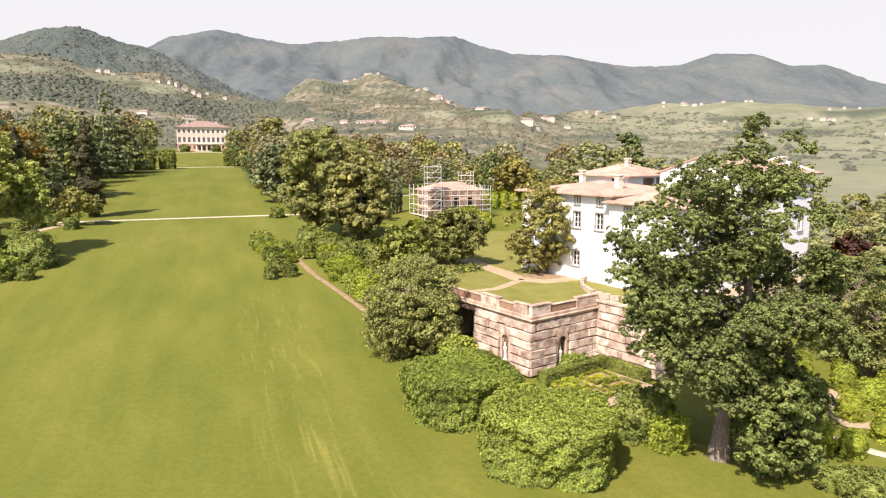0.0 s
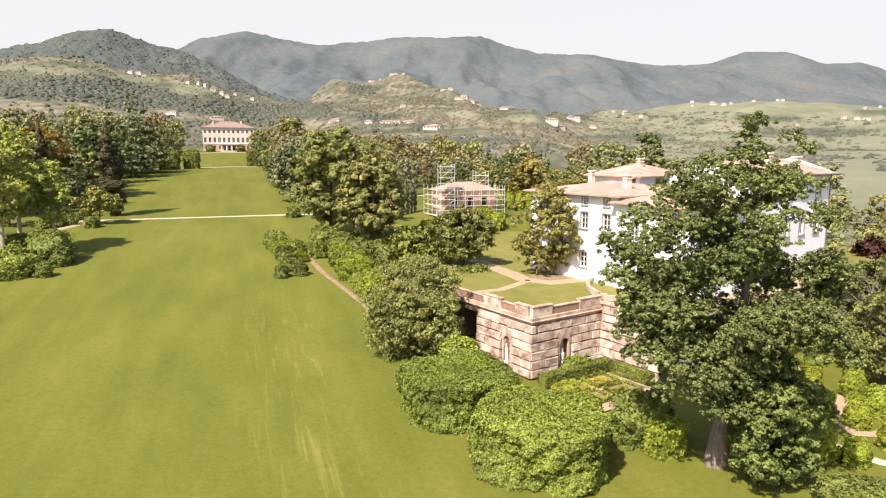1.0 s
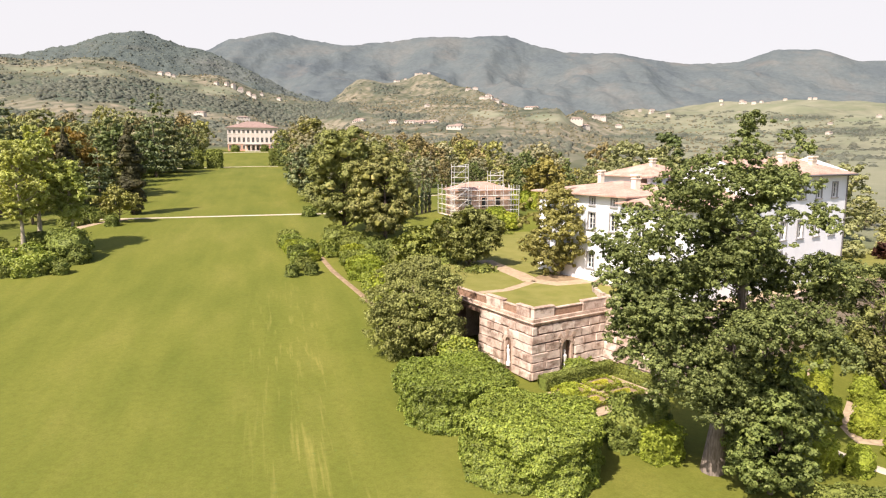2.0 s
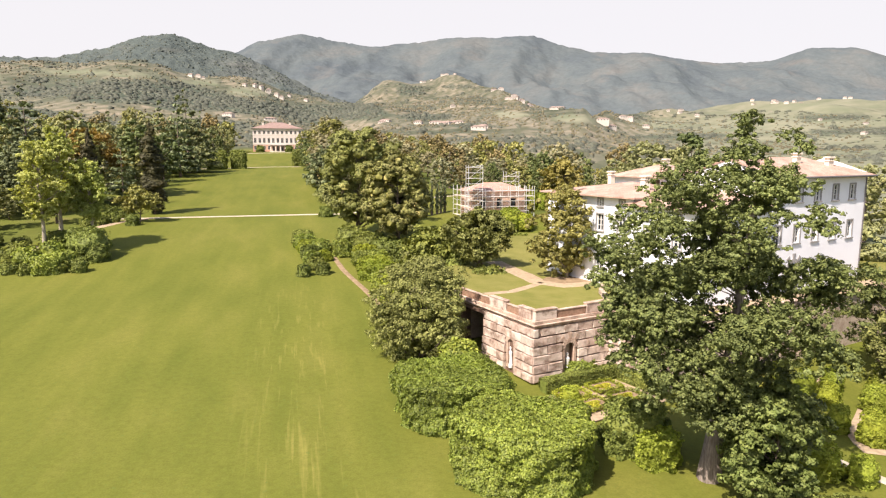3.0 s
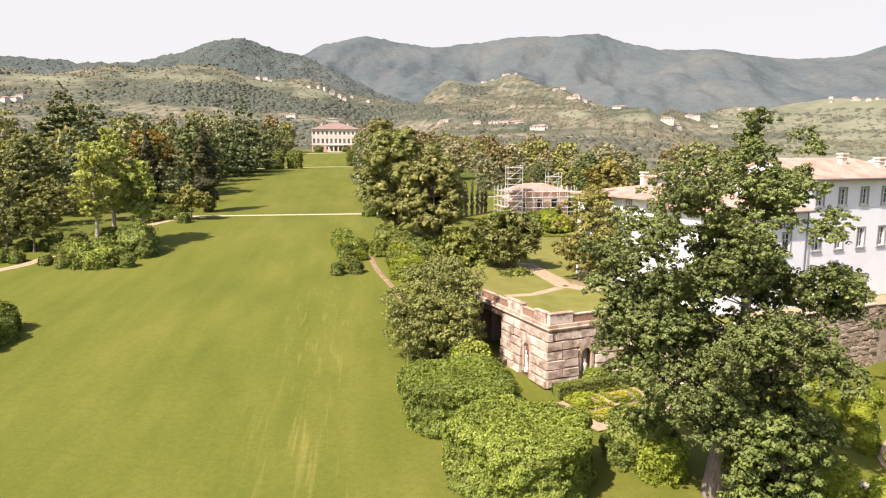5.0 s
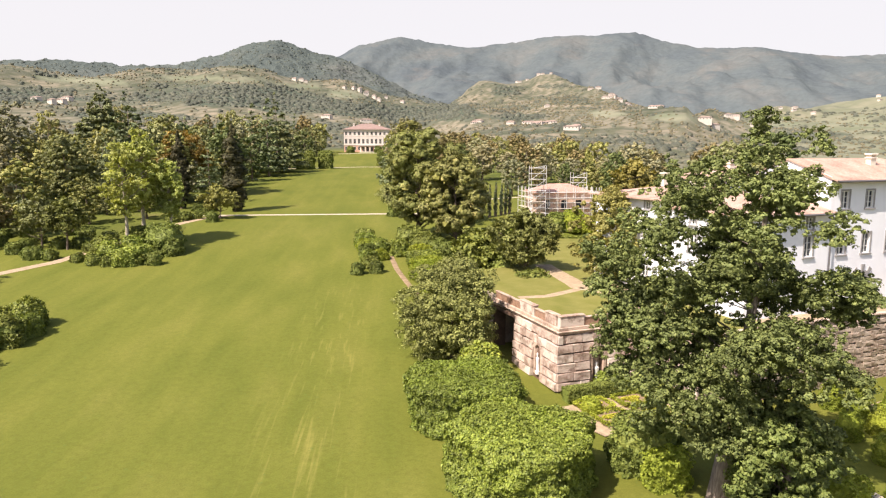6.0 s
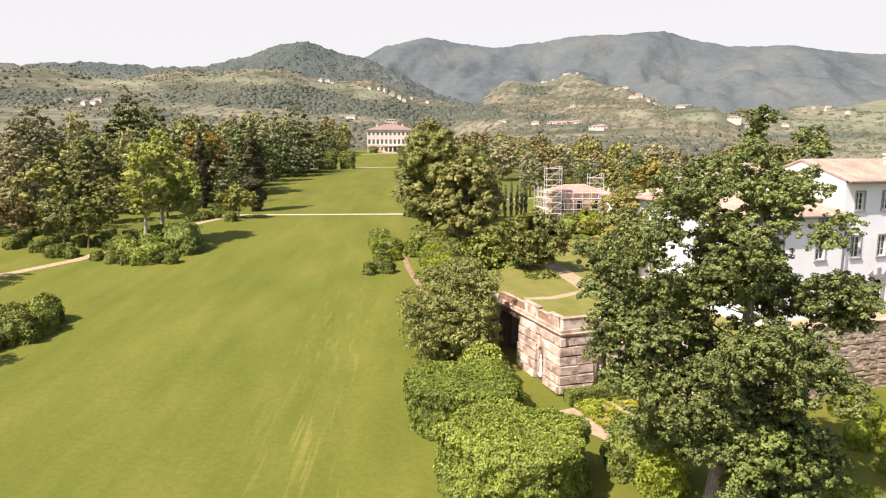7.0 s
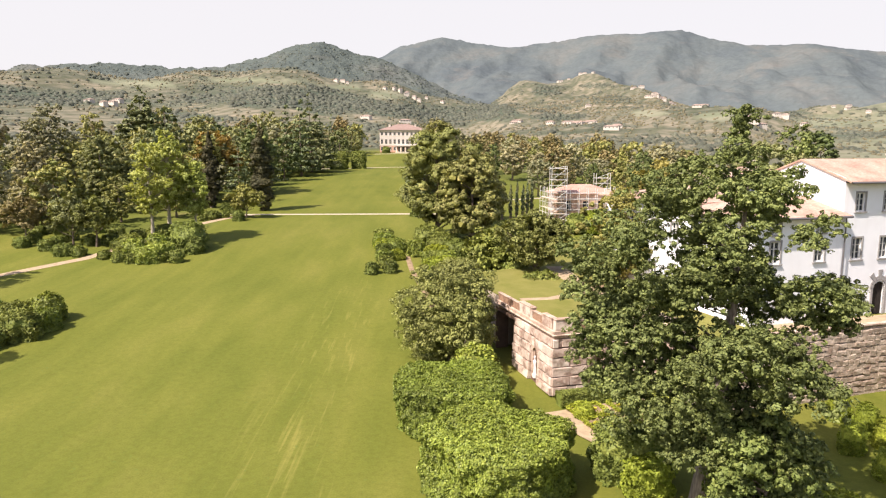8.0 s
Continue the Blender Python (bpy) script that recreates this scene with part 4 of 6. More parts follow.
def chimney(parent, x, y, z, h, w=0.7, d=0.5):
    bm = bmesh.new()
    add_box(bm, (x - w / 2, y - d / 2, z - 0.8), (x + w / 2, y + d / 2, z + h * 0.6), 0.02)
    add_box(bm, (x - w / 2 - 0.08, y - d / 2 - 0.08, z + h * 0.6), (x + w / 2 + 0.08, y + d / 2 + 0.08, z + h * 0.68), 0.02)
    for i in (-1, 0, 1):
        add_box(bm, (x + i * w * 0.36 - 0.06, y - d / 2, z + h * 0.68), (x + i * w * 0.36 + 0.06, y + d / 2, z + h * 0.86))
    add_box(bm, (x - w / 2 - 0.1, y - d / 2 - 0.1, z + h * 0.86), (x + w / 2 + 0.1, y + d / 2 + 0.1, z + h), 0.03)
    return part("chimney", bm, M["trim_pale"], parent, "plastered chimney with a slotted cap")


def block_walls(parent, x0, x1, y0, y1, z0, z1, holes, material, gable_rise=0.0):
    """Four walls of a block; holes by side: front, left, right, back, in running metres and z."""
    sides = dict(front=(pose(x0, y0, 0), x1 - x0), right=(pose(x1, y0, 0, 0, 0, 90), y1 - y0), back=(pose(x1, y1, 0, 0, 0, 180), x1 - x0), left=(pose(x0, y1, 0, 0, 0, -90), y1 - y0))
    for side, (m, length) in sides.items():
        bm = bmesh.new()
        wall_panel(bm, length, z0, z1, holes.get(side, []), 0.22, m)
        if gable_rise and side in ("left", "right"):
            tri = [m @ Vector(p) for p in ((0, 0, z1), (length, 0, z1), (length, 0, z1 + 0.24 * gable_rise), (length / 2, 0, z1 + 1.1 * gable_rise), (0, 0, z1 + 0.24 * gable_rise))]
            bm.faces.new([bm.verts.new(p) for p in tri])
        part("wall", bm, material, parent)
    return sides


VILLA = pose(29.0, 63.0, 0, 0, 0, TURN)
villa = thing("villa", VILLA, "white-plastered country villa with terracotta roofs and grey stone window surrounds", "house")
UP, LOW = (12.95, 14.45, 0.92), (9.02, 10.78, 0.98)


def holes_for(rows):
    return [(x - w / 2, x + w / 2, z0, z1) for x, z0, z1, w in rows]


def fit_windows(sides, side, rows, **kw):
    m, _ = sides[side]
    for x, z0, z1, w in rows:
        window(villa, m @ pose(x, 0, z0), w, z1 - z0, M["trim_stone"], **kw)


# main range, five bays, with an arched door
bays = [1.75 + 2.98 * i for i in range(5)]
rows = [(x, UP[0], UP[1], UP[2]) for x in bays] + [(x, LOW[0], LOW[1], LOW[2]) for x in bays]
door_hole = (3.95, 5.25, TERRACE_Z, 7.0)
sides = block_walls(villa, 0, 16, 0, 8.7, TERRACE_Z - 0.2, 15.25, dict(front=holes_for(rows) + [door_hole]), M["plaster"], 1.68)
fit_windows(sides, "front", rows, shutters=False)
part("roof", hip_roof(0, 16, 0, 8.7, 15.25, 0.64, 1.75, ("x0",)), M["roof"], villa, "weathered terracotta tile roof")
arch_surround("door_surround", 1.3, 2.95, 0.05, M["trim_stone"], villa, pose(4.6, 0, TERRACE_Z), "grey stone arched door surround")
bm = bmesh.new()
for i in range(5):
    add_box(bm, (3.95 + i * 0.26 + 0.01, 0.2, TERRACE_Z), (3.95 + (i + 1) * 0.26 - 0.01, 0.26, 7.0), 0.01)
part("door", bm, M["dark"], villa, "dark boarded arched door")
bm = bmesh.new()
for side in (-1, 1):
    pts = [(0.65, 6.35), (0.65, 7.0)] + [(0.65 * math.cos(w), 6.35 + 0.65 * math.sin(w)) for w in (1.57, 1.2, 0.8, 0.4)]
    bm.faces.new([bm.verts.new((4.6 + side * x, -0.004, z)) for x, z in pts])
part("door_spandrel", bm, M["plaster"], villa)
chimney(villa, 8.3, 2.8, 16.4, 1.2)
chimney(villa, 12.6, 2.0, 16.0, 1.2, 0.9)
chimney(villa, 13.7, 2.6, 16.0, 1.2, 0.6)
# lower wing in front of the gable
wing_rows = [(6.6, 11.4, 12.35, 0.72), (2.2, 11.4, 12.35, 0.72), (6.6, 9.08, 10.82, 0.95), (2.2, 9.08, 10.82, 0.95)]
left_rows = [(2.2, 9.08, 10.82, 0.95), (5.6, 9.08, 10.82, 0.95), (2.2, 11.4, 12.3, 0.7), (5.6, 11.4, 12.3, 0.7), (3.8, 5.2, 7.0, 0.95)]
sides = block_walls(villa, -9, -0.05, -0.25, 8.0, TERRACE_Z - 0.2, 12.6, dict(front=holes_for(wing_rows), left=holes_for(left_rows)), M["plaster"])
fit_windows(sides, "front", wing_rows)
fit_windows(sides, "left", left_rows)
part("roof", hip_roof(-9, -0.1, -0.25, 8.0, 12.6, 0.6, 1.25, ("x1",)), M["roof"], villa, "weathered terracotta tile roof")
# left range
lrows = [(11.4, 9.7, 11.4, 0.95), (11.4, 12.2, 12.95, 0.65), (5.2, 12.2, 12.95, 0.65), (8.4, 12.2, 12.95, 0.65), (2.2, 12.2, 12.95, 0.65), (5.2, 9.7, 11.4, 0.95), (8.4, 9.7, 11.4, 0.95), (2.2, 9.7, 11.4, 0.95), (5.2, 5.6, 7.2, 0.95), (8.4, 5.6, 7.2, 0.95)]
sides = block_walls(villa, -8.6, 4.0, 8.1, 21.0, TERRACE_Z - 0.2, 13.2, dict(left=holes_for(lrows)), M["plaster"])
fit_windows(sides, "left", lrows)
part("roof", hip_roof(-8.6, 4.0, 8.1, 21.0, 13.2, 0.7, 1.15), M["roof"], villa, "weathered terracotta tile roof")
chimney(villa, -4.6, 10.5, 14.2, 1.1, 0.8, 0.6)
chimney(villa, -3.0, 17.0, 14.4, 1.2, 0.6)
# tower with an open loggia
sides = block_walls(villa, 5.6, 14.2, 17.2, 25.2, TERRACE_Z - 0.2, 14.6, dict(front=[(3.0, 5.4, 12.9, 14.4), (5.7, 8.1, 12.9, 14.4)], left=[(5.4, 7.4, 12.9, 14.4)]), M["plaster"])
part("loggia_back", box((5.9, 19.4, 12.8), (13.9, 19.5, 14.5)), M["netting"], villa, "shaded loggia back wall")
part("loggia_floor", box((5.9, 17.25, 12.7), (13.9, 19.4, 12.88)), M["trim_stone"], villa)
part("roof", hip_roof(5.6, 14.2, 17.2, 25.2, 14.6, 0.7, 1.5), M["roof"], villa, "weathered terracotta tile roof")
chimney(villa, 9.0, 20.0, 15.6, 1.3)
# gutters and downpipes
for x, y, z1 in ((-0.02, -0.36, 12.55), (15.95, -0.1, 15.2), (-8.9, 8.0, 12.5)):
    v, f = tube_rings([(x, y, z1), (x, y, TERRACE_Z)], (0.06, 0.06), 8)
    part("downpipe", mesh_from("downpipe", v, f, M["iron"]), None, villa)
for x0, x1, y, z in ((-0.2, 16.6, -0.72, 15.28), (-9.5, 0.0, -0.92, 12.63)):
    v, f = tube_rings([(x0, y, z), (x1, y, z)], (0.09, 0.09), 8)
    part("gutter", mesh_from("gutter", v, f, M["iron"]), None, villa)


# ---- the great house at the head of the lawn ----
def great_house():
    w, d, base, eave = 28.8, 22.0, 19.1, 32.5
    turn = 22.5
    house = thing("great_house", pose(-154.6, 370.4, 0, 0, 0, turn), "three-storey cream palace with salmon ground floor and terracotta roof", "house")
    bay = w / 11
    f1, f2 = base + 4.1, base + 9.3
    xs = [bay * (i + 0.5) for i in range(11)]
    top = [(x - 0.6, x + 0.6, f2 + 0.9, f2 + 2.7) for x in xs]
    mid = [(x - 0.65, x + 0.65, f1 + 0.9, f1 + 3.6) for x in xs]
    low = [(x - 0.6, x + 0.6, base + (0.3 if 4 <= i <= 6 else 1.0), base + 3.1) for i, x in enumerate(xs)]
    for name, z0, z1, holes, mat in (("wall", base - 2, f1, low, "plaster_salmon"), ("wall", f1, eave, top + mid, "plaster_cream")):
        bm = bmesh.new()
        wall_panel(bm, w, z0, z1, holes, 0.4)
        part(name, bm, M[mat], house)
        for m, length in ((pose(w, 0, 0, 0, 0, 90), d), (pose(w, d, 0, 0, 0, 180), w), (pose(0, d, 0, 0, 0, -90), d)):
            bm = bmesh.new()
            wall_panel(bm, length, z0, z1, [], 0.4, m)
            part(name, bm, M[mat], house)
    for z, h, out in ((f1 - 0.25, 0.5, 0.18), (f2, 0.4, 0.12), (eave - 0.7, 0.7, 0.5)):
        part("string_course", box((-out, -out, z), (w + out, 0.02, z + h), 0.05), M["trim_pale"], house)
    for holes, arched in ((top, False), (mid, True), (low, False)):
        for x0, x1, z0, z1 in holes:
            h, half = z1 - z0, (x1 - x0) / 2
            bm = bmesh.new()
            add_box(bm, (-half - 0.2, -0.1, -0.2), (half + 0.2, 0.02, -0.01))
            add_box(bm, (-half - 0.2, -0.08, h), (half + 0.2, 0.02, h + 0.25))
            add_box(bm, (-half - 0.16, -0.06, -0.01), (-half, 0.02, h))
            add_box(bm, (half, -0.06, -0.01), (half + 0.16, 0.02, h))
            add_box(bm, (-0.05, 0.22, 0), (0.05, 0.3, h))
            win = part("window", bm, M["trim_pale"], house)
            win.matrix_basis = pose((x0 + x1) / 2, 0, z0)
            part("pane", box((-half, 0.3, 0), (half, 0.34, h)), M["glass"], win)
            if arched:
                bm = bmesh.new()
                for i in range(7):
                    a = math.pi * (i + 0.5) / 7
                    add_box(bm, (0.95 * half * math.cos(a) * 1.2 - 0.14, -0.14, h + 0.25 + half * math.sin(a) * 0.8), (0.95 * half * math.cos(a) * 1.2 + 0.14, 0.0, h + 0.5 + half * math.sin(a) * 0.8))
                part("arch", bm, M["trim_pale"], win)
    part("roof", hip_roof(0, w, 0, d, eave, 0.9, 4.0), M["roof_far"], house, "low terracotta hipped roof")
    for x, y in ((6, 6), (22, 7)):
        chimney(house, x, y, eave + 2.4, 1.6, 1.1, 0.8)
    for i in range(4):
        v, f = tube_rings([(w / 2 - 4.2 + 2.8 * i, -2.4, base), (w / 2 - 4.2 + 2.8 * i, -2.4, base + 3.4)], (0.3, 0.24), 10)
        part("column", mesh_from("column", v, f, M["trim_pale"], True), None, house)
    part("portico_roof", box((w / 2 - 5, -3.0, base + 3.4), (w / 2 + 5, -0.2, base + 3.85), 0.05), M["trim_stone"], house)
    part("steps", box((w / 2 - 5, -3.6, base - 1.6), (w / 2 + 5, -0.02, base - 0.02), 0.04), M["trim_pale"], house)


great_house()


# ---- small house inside a scaffold ----
def scaffold_house():
    m = pose(-2.2, 114.0, 5.2, 0, 0, 24)
    house = thing("small_house", m, "low stone garden house with a pinkish tile roof under repair", "house")
    w, d, h = 10.0, 6.5, 5.6
    bm = bmesh.new()
    wall_panel(bm, w, -3, h, [(1.5, 2.5, 2.6, 4.4), (4.5, 5.5, 2.6, 4.4), (7.2, 8.2, 2.6, 4.4)], 0.3)
    for mm, length in ((pose(w, 0, 0, 0, 0, 90), d), (pose(w, d, 0, 0, 0, 180), w), (pose(0, d, 0, 0, 0, -90), d)):
        wall_panel(bm, length, -3, h, [], 0.3, mm)
    part("wall", bm, M["netting"], house)
    for x in (2.0, 5.0, 7.7):
        part("window", box((x - 0.5, 0.25, 2.6), (x + 0.5, 0.3, 4.4)), M["glass"], house)
    part("roof", hip_roof(0, w, 0, d, h, 0.5, 1.4), M["roof_new"], house, "pinkish new clay tile roof")
    scaf = thing("scaffold", m, "grey steel tube scaffold with timber decks round the house", "scaffold")
    levels = (-0.8, 1.2, 3.0, 4.8)
    xs = np.linspace(-1.2, w + 1.2, 9)
    ys = np.linspace(-1.3, d + 1.2, 5)
    tubes_v = lambda x, y, z0, z1: mesh_from("standard", *tube_rings([(x, y, z0), (x, y, z1)], (0.042, 0.042), 6), M["steel"])
    posts = [(x, y) for x in xs for y in (-1.3, -0.4)] + [(x, y) for y in ys[1:] for x in (-1.2, -0.4)] + [(x, y) for y in ys[1:] for x in (w + 1.2, w + 0.4)]
    for x, y in posts:
        part("standard", tubes_v(x, y, -3, 6.6), None, scaf)
    for z in levels:
        for a, b in (((-1.3, -1.3), (w + 1.3, -1.3)), ((-1.3, -0.4), (w + 1.3, -0.4)), ((-1.2, -1.3), (-1.2, d + 1.3)), ((w + 1.2, -1.3), (w + 1.2, d + 1.3))):
            for up in (0.0, 1.0):
                part("ledger", mesh_from("ledger", *tube_rings([(*a, z + up), (*b, z + up)], (0.034, 0.034), 6), M["steel"]), None, scaf)
        part("deck", box((-1.25, -1.28, z - 0.06), (w + 1.25, -0.42, z)), M["plank"], scaf)
        part("deck", box((-1.2, -0.35, z - 0.06), (-0.42, d + 1.2, z)), M["plank"], scaf)
    for tx, ty, top in ((-1.6, -2.2, 10.4), (w - 1.5, d - 1.0, 9.0)):
        for x in (tx, tx + 2.6):
            for y in (ty, ty + 1.4):
                part("standard", tubes_v(x, y, -3, top), None, scaf)
        for z in np.arange(0.5, top, 1.9):
            for up in (0.0, 0.95):
                for a, b in (((tx, ty), (tx + 2.6, ty)), ((tx, ty + 1.4), (tx + 2.6, ty + 1.4)), ((tx, ty), (tx, ty + 1.4)), ((tx + 2.6, ty), (tx + 2.6, ty + 1.4))):
                    if z + up < top:
                        part("ledger", mesh_from("ledger", *tube_rings([(*a, z + up), (*b, z + up)], (0.032, 0.032), 6), M["steel"]), None, scaf)
            part("deck", box((tx, ty, z - 0.06), (tx + 2.6, ty + 1.4, z)), M["plank"], scaf)
            part("brace", mesh_from("brace", *tube_rings([(tx, ty, z), (tx + 2.6, ty, min(top, z + 1.9))], (0.03, 0.03), 6), M["steel"]), None, scaf)


scaffold_house()


# ---- trees ----
def crown_clumps(rng, n, rx, rz, z, size, flat=1.0, lean=(0, 0), low=-0.75):
    """Clumps spread over an uneven egg of radii rx, rz about height z."""
    out = []
    k = 0
    while len(out) < n and k < 4000:
        k += 1
        d = rng.normal(0, 1, 3)
        d /= np.linalg.norm(d)
        if d[2] < low:
            continue
        r = rng.uniform(0.45, 1.0) ** 0.5
        wob = 1 + 0.22 * math.sin(3 * math.atan2(d[1], d[0]) + rx) + 0.12 * rng.normal()
        p = (lean[0] + d[0] * r * rx * wob, lean[1] + d[1] * r * rx * wob, z + d[2] * r * rz)
        s = size * rng.uniform(0.65, 1.3)
        if all(math.dist(p, q[:3]) > 0.55 * s for q in out):
            out.append((*p, s, s * 0.75 * flat))
    return out


def tree_skeleton(rng, clumps, lean, girth, fork, material, bend=0.3, limbs=34, stout=0.045):
    """A tapered trunk with limbs that reach into the clumps."""
    top = max(c[2] for c in clumps)
    trunk, radii = [(0, 0, -0.4)], [girth * 1.5]
    for i in range(1, 8):
        f = i / 7
        trunk.append((bend * math.sin(3 * f) + lean * f * f, bend * math.cos(2.3 * f) - bend, f * top * 0.86))
        radii.append(girth * (1.08 - 0.98 * f) if i > 1 else girth * 1.1)
    tubes = [tube_rings(trunk, radii, 9 if limbs > 12 else 6)]
    chosen = sorted(clumps, key=lambda c: -c[3])[: min(len(clumps), limbs)]
    for x, y, z, sx, sz in chosen:
        reach = math.hypot(x, y)
        z0 = max(fork, min(top * 0.75, z - 0.55 * reach - 0.5))
        f = min(0.98, z0 / (top * 0.86))
        a = Vector((bend * math.sin(3 * f) + lean * f * f, bend * math.cos(2.3 * f) - bend, z0))
        b = Vector((x, y, z))
        r0 = min(girth * 0.5, 0.03 + stout * (b - a).length) * (1.05 - 0.6 * f)
        mid = a.lerp(b, 0.5) + Vector((rng.normal(0, 0.3), rng.normal(0, 0.3), -0.06 * reach)) * 1.0
        tubes.append(tube_rings([a, a.lerp(mid, 0.5), mid, b], (r0, r0 * 0.8, r0 * 0.55, r0 * 0.2), 6 if limbs > 12 else 4))
    return join_tubes("trunk", tubes, material)


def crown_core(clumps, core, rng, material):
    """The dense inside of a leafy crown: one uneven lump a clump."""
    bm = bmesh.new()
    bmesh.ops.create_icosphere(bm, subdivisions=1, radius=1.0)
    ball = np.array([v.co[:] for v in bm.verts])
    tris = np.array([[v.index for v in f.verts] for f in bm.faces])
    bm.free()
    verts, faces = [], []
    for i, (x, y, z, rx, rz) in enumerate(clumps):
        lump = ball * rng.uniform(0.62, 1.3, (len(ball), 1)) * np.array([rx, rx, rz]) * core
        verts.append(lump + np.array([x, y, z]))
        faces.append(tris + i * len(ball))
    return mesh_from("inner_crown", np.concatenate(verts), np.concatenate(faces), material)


def make_tree(name, m, clumps, leaf, material, leaves, girth, fork, label, category="tree", group="", bark="bark", seed=1, shell=0.55, droop=0.35, bend=0.3, lean=0.0, limbs=34, stout=0.045, core=0.0, tight=0.0):
    rng = np.random.RandomState(seed)
    tree = thing(name, m, label, category, group)
    part("trunk", tree_skeleton(rng, clumps, lean, girth, fork, M[bark], bend, limbs, stout), None, tree)
    q = clump_leaves(clumps, leaves / len(clumps), leaf, rng, shell, droop, tight or (0.3 if core else 0.0))
    part("crown", quads_mesh("crown", q, M[material]), None, tree)
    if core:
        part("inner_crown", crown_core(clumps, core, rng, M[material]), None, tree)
    return tree


def broadleaf(name, m, h, rx, material, leaves, label, seed, leaf=0.4, clumps=30, size=None, base=0.22, group="", bark="bark", girth=None, low=-0.75, **kw):
    rng = np.random.RandomState(seed + 100)
    z = h * (1 + base) / 2
    cl = crown_clumps(rng, clumps, rx * 0.8, h * (1 - base) / 2 * 0.88, z, size or rx * 0.36, low=low)
    return make_tree(name, m, cl, leaf, material, leaves, girth or h * 0.018, h * base, label, group=group, bark=bark, seed=seed, **kw)


def cypress(name, m, h, r, material, leaves, label, seed, group="", leaf=0.17):
    rng = np.random.RandomState(seed)
    cl = []
    for i in range(26):
        f = (i + 0.5) / 26
        w = r * (math.sin(math.pi * min(1, 0.16 + 0.84 * f)) ** 0.7 * 0.85 + 0.1)
        a = rng.uniform(0, 6.28)
        cl.append((0.35 * w * math.cos(a), 0.35 * w * math.sin(a), 0.4 + f * (h - 0.6), w * 0.75, h / 26 * 1.5))
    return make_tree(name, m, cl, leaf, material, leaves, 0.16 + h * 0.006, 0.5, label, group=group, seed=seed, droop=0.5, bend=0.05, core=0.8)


def conifer(name, m, h, r, material, leaves, label, seed, bare=0.3, group="", leaf=0.45, limbs=34):
    """Tiers of drooping boughs round a straight trunk."""
    rng = np.random.RandomState(seed)
    cl = []
    tiers = 11
    for i in range(tiers):
        f = i / (tiers - 1)
        z = h * (bare + (1 - bare) * f) * 0.97
        w = r * (1.05 - f) ** 0.75
        n = max(1, int(7 * (1 - f) + 1))
        for j in range(n):
            a = 6.28 * (j + rng.uniform(-0.3, 0.3)) / n + i
            d = w * rng.uniform(0.35, 0.85)
            cl.append((d * math.cos(a), d * math.sin(a), z - 0.12 * d, max(0.7, w * 0.5), h * 0.035))
    return make_tree(name, m, cl, leaf, material, leaves, h * 0.016, h * bare * 0.9, label, group=group, seed=seed, droop=0.6, bend=0.08, limbs=limbs)


def on_ground(x, y, turn=0.0, scale=1.0, tall=1.0, sink=0.0):
    return pose(x, y, float(land_z(x, y)) - sink, 0, 0, turn) @ Matrix.Diagonal((scale, scale, scale * tall, 1))

# the great oak beside the parterre
# boughs: across, height, half-width and half-height of each cloud of leaves
BOUGHS = [(1.3, 20.6, 0.5, 0.4), (3.5, 19.4, 0.4, 0.5), (0.6, 19.7, 0.5, 0.5), (1.0, 18.9, 1.1, 0.5), (0.2, 18.1, 1.0, 0.7), (2.5, 17.8, 1.1, 0.7), (1.0, 16.9, 1.3, 0.8), (-1.2, 17.0, 0.9, 0.7), (3.9, 17.6, 0.6, 0.5), (-0.8, 18.4, 0.9, 0.8), (-2.1, 17.7, 1.2, 0.8), (-2.8, 16.7, 1.8, 1.0), (-3.3, 15.5, 1.6, 0.8), (-1.3, 15.7, 1.4, 0.7), (2.5, 17.2, 1.4, 1.0), (3.5, 16.2, 1.4, 0.9), (2.0, 15.5, 1.4, 0.9), (4.2, 14.8, 1.2, 0.7), (-7.4, 13.9, 1.0, 0.9), (-6.2, 15.2, 1.0, 0.9), (-3.7, 14.3, 1.2, 0.7), (0.4, 13.8, 1.7, 0.9)]
